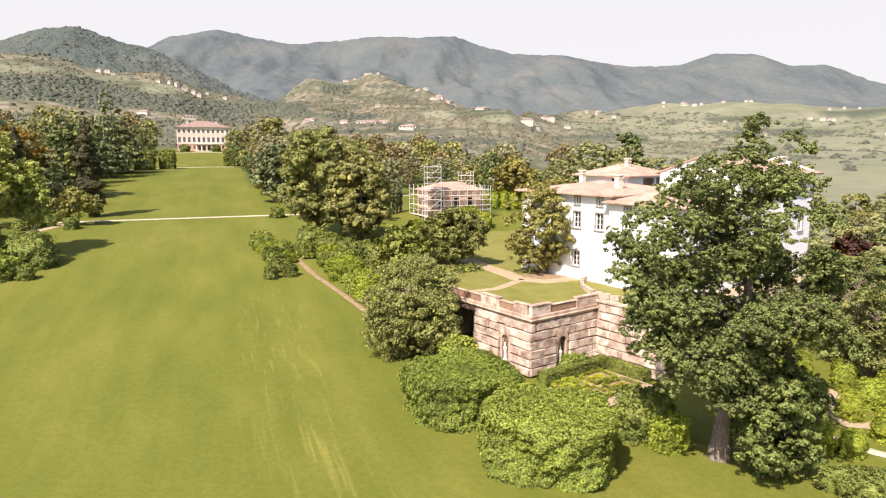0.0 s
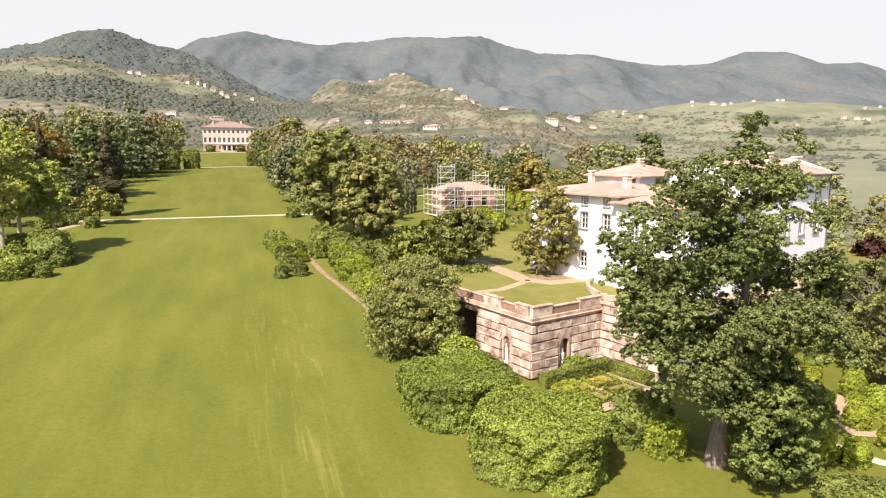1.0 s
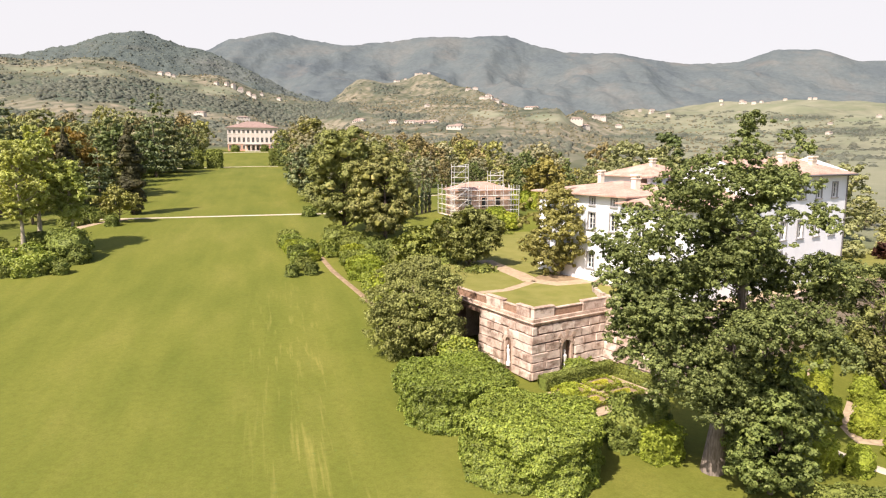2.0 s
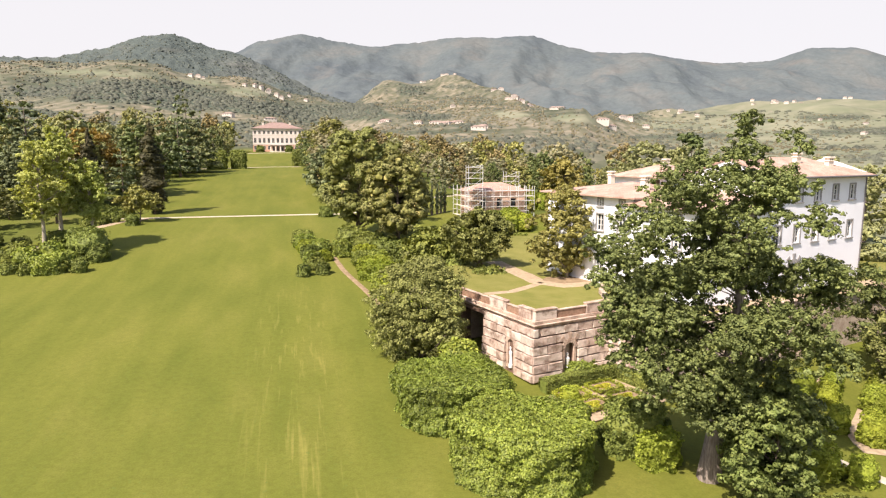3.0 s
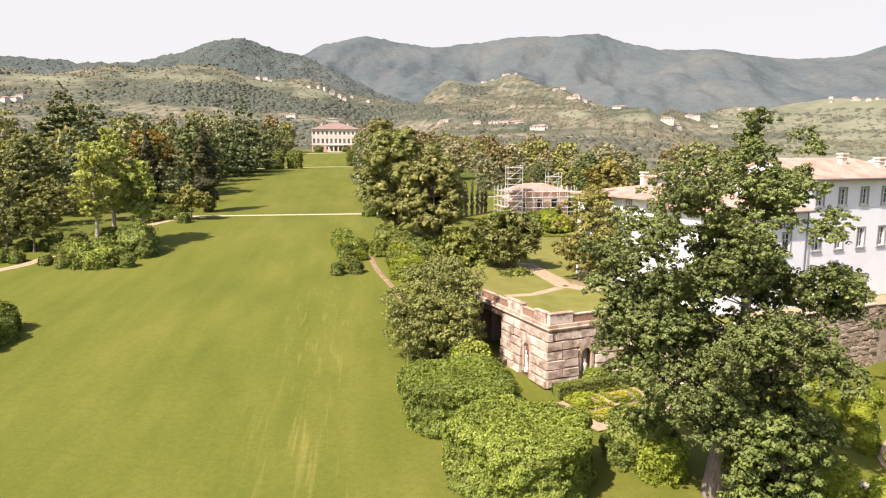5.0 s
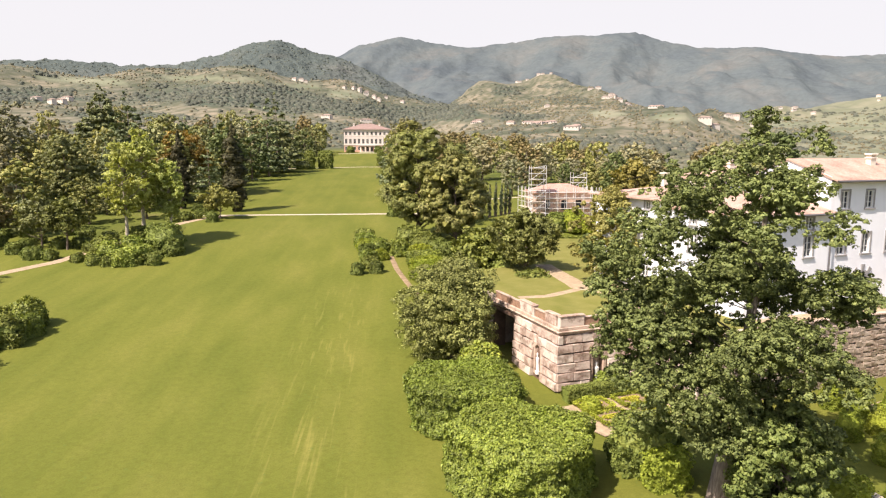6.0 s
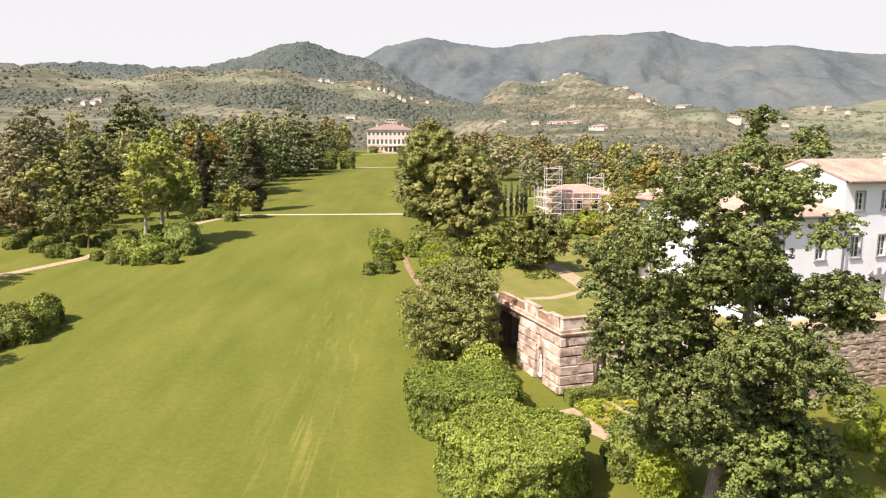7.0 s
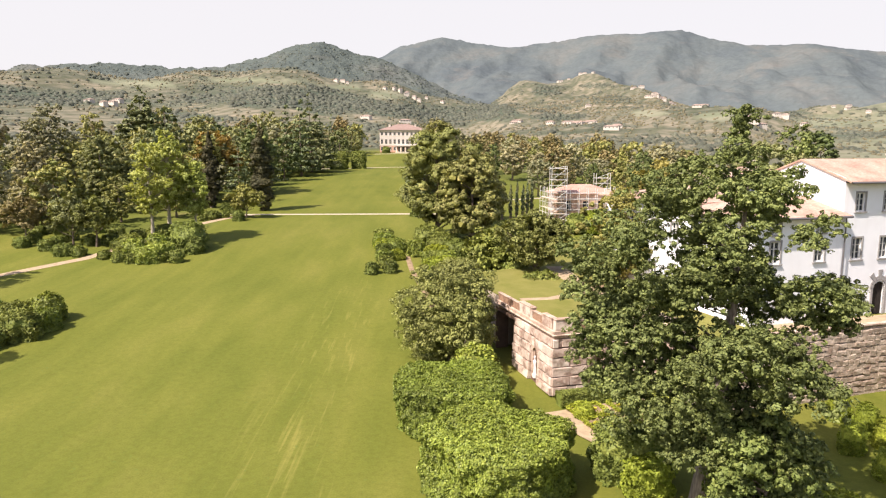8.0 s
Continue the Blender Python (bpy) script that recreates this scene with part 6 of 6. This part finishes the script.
# clipped shapes along the lawn's edges
TOPIARY = [(-52.3, 78.9, 0.8, 1.7, 3), (-54.6, 78.2, 0.75, 1.25, 4), (-58.2, 76.4, 0.7, 1.3, 4), (-60.6, 76.4, 0.85, 1.2, 3), (-62.0, 77.6, 0.8, 1.3, 3), (-64.0, 77.0, 0.75, 1.2, 4), (-68.9, 76.9, 0.85, 1.4, 4), (-71.6, 76.4, 1.2, 1.7, 5), (-77.0, 78.0, 0.9, 1.6, 4), (-77.2, 80.2, 0.95, 1.7, 4), (-83.4, 81.2, 0.9, 1.5, 5), (-82.6, 78.2, 1.0, 1.6, 4), (-88.6, 85.8, 1.0, 1.5, 5), (-74.9, 89.6, 1.3, 1.8, 5), (-69.5, 89.2, 1.1, 1.6, 5), (-70.6, 84.4, 1.1, 1.6, 4), (-73.6, 83.2, 1.0, 1.5, 4), (-66.6, 82.2, 1.0, 1.5, 5), (-79.6, 84.6, 1.0, 1.5, 4), (-85.8, 88.2, 1.1, 1.6, 5), (-80.0, 91.5, 1.1, 1.6, 5), (-66.2, 92.4, 1.1, 1.5, 5), (-64.6, 110.0, 1.0, 1.9, 3), (-69.4, 112.2, 0.7, 1.3, 4), (-71.2, 117.2, 0.6, 1.2, 4), (-73.2, 117.6, 0.6, 1.2, 4), (-22.5, 83.1, 0.75, 1.5, 3), (-20.3, 84.6, 0.8, 1.5, 2.5)]
for i, (x, y, r, h, sq) in enumerate(TOPIARY):
    clipped("topiary", on_ground(x, y, 17 * i, sink=0.05), (r, r, sq), h, "box", 1500, 0.13, "clipped dark green drum of box on the lawn edge", 0.5, "topiary", "topiary along the lawn")
WEST = ((-56.2, 77.6, 1.7, 2.3, "laurel"), (-60.0, 79.0, 1.6, 2.8, "laurel"), (-55.6, 80.2, 1.5, 2.4, "laurel"), (-62.6, 80.6, 1.7, 3.0, "box"), (-58.2, 81.4, 1.7, 3.2, "laurel"), (-71.4, 110.2, 1.7, 1.5, "box"), (-55.8, 85.6, 2.8, 4.4, "box"), (-54.0, 84.6, 1.7, 2.4, "box"), (-61.5, 86.6, 2.4, 3.4, "box"), (-33.5, 127.8, 1.4, 1.8, "box"), (-73.5, 122.5, 1.0, 1.6, "box"), (-76.5, 121.5, 1.0, 1.4, "box"), (-72.0, 108.5, 1.6, 1.4, "box"))
EAST = [(-22.2 - 1.4 * n, 87.0 + 2.9 * n, 1.2 + 0.07 * n, 1.5 + 0.12 * n, ("box", "laurel", "box", "shrub", "laurel", "box")[n]) for n in range(6)] + [(-22.4, 91.6, 1.1, 1.4, "shrub"), (-24.0, 95.0, 1.5, 2.2, "laurel"), (-20.6, 95.0, 1.5, 2.2, "laurel")]
for i, (x, y, r, h, mat) in enumerate((*WEST, *EAST)):
    clipped("garden_shrub", on_ground(x, y, 31 * i, sink=0.05), (r, r * 0.9, 2.0), h, mat, 4200 if r < 2 else 8000, 0.15, "rounded leafy garden shrub beside the lawn", 1.0, "shrub", "shrubs by the lawn", 0.25)

# shrub border between the earth walk and the grotto
rng_b = random.Random(9)
for i in range(17):
    f = i / 16
    x, y = -17.6 + 14.4 * f + rng_b.uniform(-0.7, 0.7), 92.5 - 28.5 * f + rng_b.uniform(-0.8, 0.8)
    r = rng_b.uniform(1.7, 2.4)
    clipped("border_shrub", on_ground(x + 1.2, y + 0.6, 40 * i, sink=0.05), (r, r, 2.0), rng_b.uniform(1.5, 2.3), rng_b.choice(("shrub", "shrub", "laurel")), 4200, 0.15, "leafy yellow-green shrub in the border", 1.0, "shrub", "shrub border", 0.3)
for i in range(9):
    f = i / 8
    x, y = -8 + 11 * f, 88 - 17 * f
    clipped("evergreen_shrub", on_ground(x, y + 1.5, 25 * i, sink=0.05), (2.5, 2.2, 2.0), 3.2 + (i % 3) * 0.8, rng_b.choice(("box", "holm", "box")), 3000, 0.19, "dark evergreen shrub in the shrubbery", 1.0, "shrub", "evergreen shrubbery", 0.3)

for i, (x, y, r, h) in enumerate(((-20.6, 100.4, 2.4, 3.4), (-17.2, 98.0, 2.4, 3.0), (-14.0, 95.4, 2.4, 2.8), (-10.6, 94.4, 2.6, 3.0), (-7.6, 95.0, 2.6, 3.6))):
    clipped("undergrowth", on_ground(x, y, 33 * i, sink=0.05), (r, r * 0.9, 2.0), h, "box", 3600, 0.17, "dark shady shrub under the tall trees", 1.0, "shrub", "shrubs under the trees", 0.35)

# low shrub mass at the lawn's left margin
for i, (x, y, r, h) in enumerate(((-46.4, 53.2, 1.7, 2.9), (-49.2, 51.6, 2.2, 2.1), (-52.2, 50.0, 2.4, 2.3), (-55.4, 48.0, 2.6, 2.5), (-47.8, 44.6, 2.2, 2.6), (-51, 42, 2.4, 2.8), (-58.6, 46.6, 2.6, 2.4), (-44.6, 48.6, 2.0, 2.6), (-45.6, 44.6, 2.0, 2.4), (-44.4, 50.8, 1.5, 2.2))):
    clipped("margin_shrub", on_ground(x, y, 50 * i, sink=0.05), (r, r * 0.9, 2.0), h, "laurel" if i in (0, 2, 5, 9) else "box", 5200, 0.14, "spreading glossy shrub at the margin of the lawn", 1.0, "shrub", "margin shrubs", 0.3)

for i, (x, y, h, r) in enumerate(((-71.5, 57.5, 12.5, 4.4), (-46.0, 36.4, 11.0, 3.4), (-50.5, 33.0, 9.0, 3.4))):
    broadleaf("margin_tree", on_ground(x, y, 60 * i), h, r, "wood_b", 5000, "leafy tree throwing its shadow on the lawn", 140 + i, leaf=0.2, clumps=40, size=1.2, base=0.12, group="trees at the margin of the lawn", limbs=10)

# row of slim cypresses in the glade
first = None
for i, (x, y) in enumerate(((-12.0, 114.3), (-10.9, 116.3), (-10.1, 117.8), (-9.3, 119.2), (-8.8, 120.6), (-8.2, 121.6))):
    m = on_ground(x, y, 60 * i, 1.0, 1 + 0.06 * (i % 3))
    if first is None:
        first = cypress("slim_cypress", m, 5.8, 0.45, "conifer", 3400, "slim pencil cypress in a row", 51, "row of pencil cypresses", 0.13)
    else:
        copy_thing(first, m)

strip("glade_path", [(-26, 152), (-21, 139), (-16, 141), (-10.5, 148), (-4, 156)], 1.5, M["white_path"], "pale gravel path through the glade", 0.06)
for i, (x, y, r, h, mat) in enumerate(((1.6, 110.0, 1.7, 2.8, "box"), (4.4, 110.6, 1.8, 3.4, "shrub"), (6.8, 111.0, 1.5, 2.6, "shrub"), (-4.6, 106.6, 1.3, 1.7, "shrub"))):
    clipped("glade_shrub", on_ground(x, y, 40 * i, sink=0.05), (r, r, 2.0), h, mat, 3400, 0.16, "rounded shrub on the glade before the small house", 1.0, "shrub", "shrubs on the glade", 0.2)
for i in range(7):
    clipped("glade_topiary", on_ground(4.5 + 1.9 * i, 128.2 + 0.3 * i, 20 * i, sink=0.05), (1.0, 1.0, 2.0), 3.4, "shrub", 900, 0.22, "upright clipped green shrub in the glade", 1.0, "topiary", "glade topiary", 0.12)

# tall clipped hedge blocks below the great house
for x, y, w, d in ((-112, 239, 7, 5), (-106.5, 246, 5.5, 5), (-119, 230, 6, 5), (-91, 270, 4, 5), (-87, 277, 5, 5)):
    clipped("hedge_block", on_ground(x, y, 20), (w / 2, d / 2, 6), 7.0, "box", 2600, 0.3, "tall square-clipped dark hedge block", 0.15, "hedge", "hedge blocks", 0.04)
for x, y in ((-148.5, 371.5), (-134, 380.2)):
    clipped("round_bush", on_ground(x, y - 5), (2.4, 2.0, 2.0), 3.6, "box", 1800, 0.3, "round dark bush in front of the great house", 1.0, "bush", "bushes by the great house")

# lower garden: clipped cones on grass with a winding path
strip("garden_path", [(32.6, 50.6), (31.0, 48.0), (29.5, 45.4), (29.2, 43.4), (30.6, 43.2), (33.5, 44.6), (38, 46.5)], 1.0, M["gravel"], "narrow gravel path winding through the lower garden", 0.05)
strip("garden_path", [(26.4, 42.0), (27.4, 40.4), (28.4, 39.2), (30.4, 37.6), (35, 35.4), (44, 33)], 0.9, M["white_path"], "pale gravel path through the lower garden", 0.05)
strip("garden_path", [(30.6, 50.4), (31.0, 53.6), (31.6, 56.2), (34, 58.4)], 1.2, M["gravel"], "gravel path at the foot of the terrace wall", 0.05)
cone = None
for i, (x, y, s, tall) in enumerate(((30.1, 44.6, 1.0, 1.05), (32.9, 46.6, 1.2, 0.85), (28.7, 46.3, 0.8, 1.1), (33.0, 50.2, 1.05, 0.9), (30.3, 51.4, 0.95, 1.0), (30.4, 41.0, 1.15, 0.8), (26.7, 38.9, 0.9, 0.85), (35.2, 53.6, 1.05, 0.9), (29.2, 52.8, 0.9, 1.1), (29.9, 50.8, 0.9, 1.0), (35.6, 48.4, 1.1, 0.9), (33.6, 42.0, 1.1, 0.85), (37.4, 51.0, 1.1, 0.9), (36.4, 44.4, 1.1, 0.85), (27.6, 49.6, 0.9, 1.0), (39.6, 47.4, 1.1, 0.9), (32.0, 54.6, 0.85, 1.0), (28.0, 55.0, 0.9, 1.0))):
    m = on_ground(x, y, 40 * i, s, tall, 0.05)
    if cone is None:
        cone = clipped("topiary_cone", m, (0.82, 0.82, 2.0), 2.1, "shrub", 4600, 0.075, "rounded yellow-green topiary cone in the lower garden", 0.95, "topiary", "lower garden topiary", 0.14)
    else:
        copy_thing(cone, m)
for i, (x, y, h, r, mat) in enumerate(((45, 60, 11, 5.0, "oak"), (52, 56, 12, 5.5, "wood_b"), (57, 66, 11, 5.0, "wood_a"), (50, 68, 9.5, 4.5, "wood_b"), (62, 58, 12, 5, "wood_a"), (56, 77, 10, 5, "wood_b"), (66, 74, 11, 5, "wood_a"), (49, 90, 10, 5, "wood_b"), (59, 89, 10, 5, "wood_b"))):
    broadleaf("garden_tree", on_ground(x, y, 70 * i), h, r, mat, 5000, "leafy green garden tree near the villa", 90 + i, leaf=0.2, clumps=30, size=1.6, base=0.08, core=0.46, group="trees by the villa")

clipped("olive_bush", on_ground(23.9, 34.2, sink=0.05), (1.5, 1.2, 2.0), 1.3, "sage", 5000, 0.085, "loose grey-green shrub in the lower garden", 1.0, "shrub", waves=0.4)
clipped("olive_bush", on_ground(25.6, 34.8, sink=0.05), (1.1, 1.1, 2.0), 1.0, "sage", 3500, 0.08, "loose grey-green shrub in the lower garden", 1.0, "shrub", waves=0.4)
clipped("garden_shrub", on_ground(24.6, 39.6, sink=0.05), (1.3, 1.2, 2.0), 1.9, "shrub", 4000, 0.1, "leafy yellow-green shrub beside the oak", 1.0, "shrub", waves=0.35)


# leafy trees and bushes down the slope beyond the villa
rng_v = random.Random(44)
spread = None
for i in range(60):
    x, y = in_axis(rng_v.uniform(48, 260), rng_v.uniform(72, 190))
    m = on_ground(x, y, 50 * i, rng_v.uniform(0.55, 1.05), rng_v.uniform(0.8, 1.1))
    if i < 4:
        spread = [] if spread is None else spread
        spread.append(broadleaf("valley_tree", m, 8.5, 4.6, ("wood_b", "wood_a", "holm", "plane")[i], 1800, "light green tree on the slope beyond the villa", 130 + i, leaf=0.28, clumps=40, size=1.3, base=0.02, low=-0.95, core=0.48, group="trees beyond the villa", limbs=10))
    else:
        copy_thing(spread[i % 4], m)

# ---- far slopes: groves, scattered woods and hamlets ----


def lumps(name, x, y, z, size, tall, material, label, seed):
    """Far tree crowns, one uneven faceted lump each, joined as one sheet of trees."""
    rng = np.random.RandomState(seed)
    n = len(x)
    sides, rings = 5, ((0.95, -0.1), (0.86, 0.62))
    a = np.arange(sides) * 2 * math.pi / sides
    shape = np.array([(w * math.cos(b + 0.5 * i), w * math.sin(b + 0.5 * i), h) for i, (w, h) in enumerate(rings) for b in a] + [(0, 0, 1.1)])
    jit = rng.uniform(0.78, 1.22, (n, len(shape), 1))
    v = shape[None] * jit * size[:, None, None] * np.stack([0 * tall + 1, 0 * tall + 1, tall], axis=1)[:, None, :] + np.stack([x, y, z], axis=1)[:, None, :]
    f = [(g * sides + b, g * sides + (b + 1) % sides, (g + 1) * sides + (b + 1) % sides, (g + 1) * sides + b) for g in range(1) for b in range(sides)]
    f += [(sides + b, sides + (b + 1) % sides, 2 * sides) for b in range(sides)]
    faces = [tuple(q + o for q in one) for o in range(0, n * len(shape), len(shape)) for one in f]
    tagged(new(name, mesh_from(name, v.reshape(-1, 3), faces, M[material], True)), label, "trees", kind="stuff")


def far_woods():
    rng = np.random.RandomState(3)
    # woods close together, copses and lone trees elsewhere
    n = 90000
    az, r = rng.uniform(-64, 46, n), np.sqrt(rng.uniform(480 ** 2, 1900 ** 2, n))
    x, y = HUB[0] + r * np.sin(np.radians(az)), HUB[1] + r * np.cos(np.radians(az))
    woods, meadow = slope_cover(x, y)
    hedge = np.array([noise.noise((a * 0.012, b * 0.02, 0.2)) for a, b in zip(x, y)])
    odds = np.maximum(woods, np.where((np.abs(hedge) < 0.035) & (meadow < 0.5), 0.5, 0.0))
    odds = np.maximum(odds, np.where(hedge > 0.42, 0.6, 0.015) * (1 - meadow))
    odds = np.maximum(odds, np.where((r < 640) & (az < 6), 0.85, 0))
    odds = np.maximum(odds, np.where((az > 7) & ((np.abs(hedge) < 0.03) | (np.abs(hedge - 0.25) < 0.02)), 0.55, np.where(az > 7, 0.03, 0)))
    keep = rng.uniform(0, 1, n) < odds
    x, y, r = x[keep][:15000], y[keep][:15000], r[keep][:15000]
    size = (1.6 + 3.9 * rng.uniform(0, 1, len(x)) ** 2) * (0.9 + r / 3600)
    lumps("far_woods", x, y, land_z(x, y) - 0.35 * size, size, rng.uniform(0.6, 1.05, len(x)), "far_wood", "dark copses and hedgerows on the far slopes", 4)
    # olive groves, set out in rows along the slope
    gx, gy = np.meshgrid(np.arange(-1150, 900, 8.5), np.arange(420, 1900, 10.0))
    x, y = (gx + rng.normal(0, 2.6, gx.shape)).ravel(), (gy + 0.25 * gx + rng.normal(0, 1.8, gx.shape)).ravel()
    r, az = np.hypot(x - HUB[0], y - HUB[1]), np.degrees(np.arctan2(x - HUB[0], y - HUB[1]))
    ok = (r > 480) & (r < 1700) & (az > -62) & (az < 26)
    x, y, r = x[ok], y[ok], r[ok]
    woods, meadow = slope_cover(x, y)
    grove = np.array([noise.noise((a * 0.007 + 9, b * 0.007, 0.2)) for a, b in zip(x, y)])
    keep = (woods < 0.4) & (rng.uniform(0, 1, len(x)) < np.where(meadow > 0.3, 0.14, np.where(grove > 0.04, 0.5, 0.1)))
    keep &= np.cumsum(keep) < 8000
    x, y, r = x[keep], y[keep], r[keep]
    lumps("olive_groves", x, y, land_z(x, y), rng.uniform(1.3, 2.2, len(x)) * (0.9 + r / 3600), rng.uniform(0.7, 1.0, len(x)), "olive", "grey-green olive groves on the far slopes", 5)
    # the crowns that roughen the wooded hill
    n = 16000
    az, r = rng.uniform(-64, -11, n), np.sqrt(rng.uniform(1450 ** 2, 2120 ** 2, n))
    x, y = HUB[0] + r * np.sin(np.radians(az)), HUB[1] + r * np.cos(np.radians(az))
    z = hill_height(x[None], y[None], az[None], r[None])[0]
    keep = z > land_z(x, y) + 2
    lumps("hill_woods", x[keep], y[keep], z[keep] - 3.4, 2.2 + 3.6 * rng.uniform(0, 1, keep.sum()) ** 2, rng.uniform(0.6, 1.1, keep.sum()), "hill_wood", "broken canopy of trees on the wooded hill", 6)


far_woods()

HAMLETS = [(-27.8, 1536, 3, 22), (-24.2, 1516, 4, 40), (-22.0, 1524, 3, 20), (-20.1, 1600, 2, 20), (-13.0, 2160, 7, 50), (-11.6, 2165, 12, 80), (-7.5, 2110, 7, 60), (-5.6, 2030, 7, 60), (-2.6, 1560, 3, 22), (-1.3, 1380, 8, 36), (-6.7, 1275, 1, 4), (-12.6, 1000, 2, 14), (-9.2, 960, 3, 22), (-6.6, 900, 4, 26), (-3.7, 761, 3, 26), (-26.0, 925, 1, 5), (-22.6, 937, 1, 5), (2.1, 1000, 2, 13), (5.5, 899, 2, 30), (8.5, 1204, 3, 44), (12.4, 1740, 4, 60), (19.2, 2110, 10, 90), (22.0, 2260, 5, 80), (31.3, 2200, 7, 150), (29.1, 1850, 5, 110), (26, 1500, 3, 120), (0.3, 430, 2, 12), (-46.1, 1016, 4, 34), (36, 1500, 5, 160)]


def hamlets():
    rng = random.Random(12)
    for az, r, count, spread in HAMLETS:
        for _ in range(count):
            a = radians(az)
            q = rng.gauss(0, spread * 0.6)
            rr = r + rng.gauss(0, spread * 0.5)
            x, y = HUB[0] + rr * math.sin(a) + q * math.cos(a), HUB[1] + rr * math.cos(a) - q * math.sin(a)
            w, d, h = rng.uniform(7, 13) * (1.35 if r < 1050 else 1), rng.uniform(6, 8), rng.uniform(3.0, 4.2) if r < 1050 else rng.uniform(4, 6.5)
            z = float(land_z(x, y))
            house = thing("farmhouse", pose(x, y, z, 0, 0, rng.uniform(-35, 35)), "small pale farmhouse with a tiled roof on the slope", "house", "houses on the slopes")
            bm = bmesh.new()
            n = 4
            holes = [(w * (i + 0.5) / n - 0.5, w * (i + 0.5) / n + 0.5, h * 0.5, h * 0.5 + 1.5) for i in range(n)]
            wall_panel(bm, w, -6, h, holes, 0.3)
            for mm, length in ((pose(w, 0, 0, 0, 0, 90), d), (pose(w, d, 0, 0, 0, 180), w), (pose(0, d, 0, 0, 0, -90), d)):
                wall_panel(bm, length, -6, h, [], 0.3, mm)
            part("wall", bm, M["plaster_farm"], house)
            part("roof", hip_roof(0, w, 0, d, h, 0.4, 1.5), M["roof_farm"], house)
            for x0, x1, z0, z1 in holes:
                part("window", box((x0, 0.24, z0), (x1, 0.3, z1)), M["glass"], house)


hamlets()
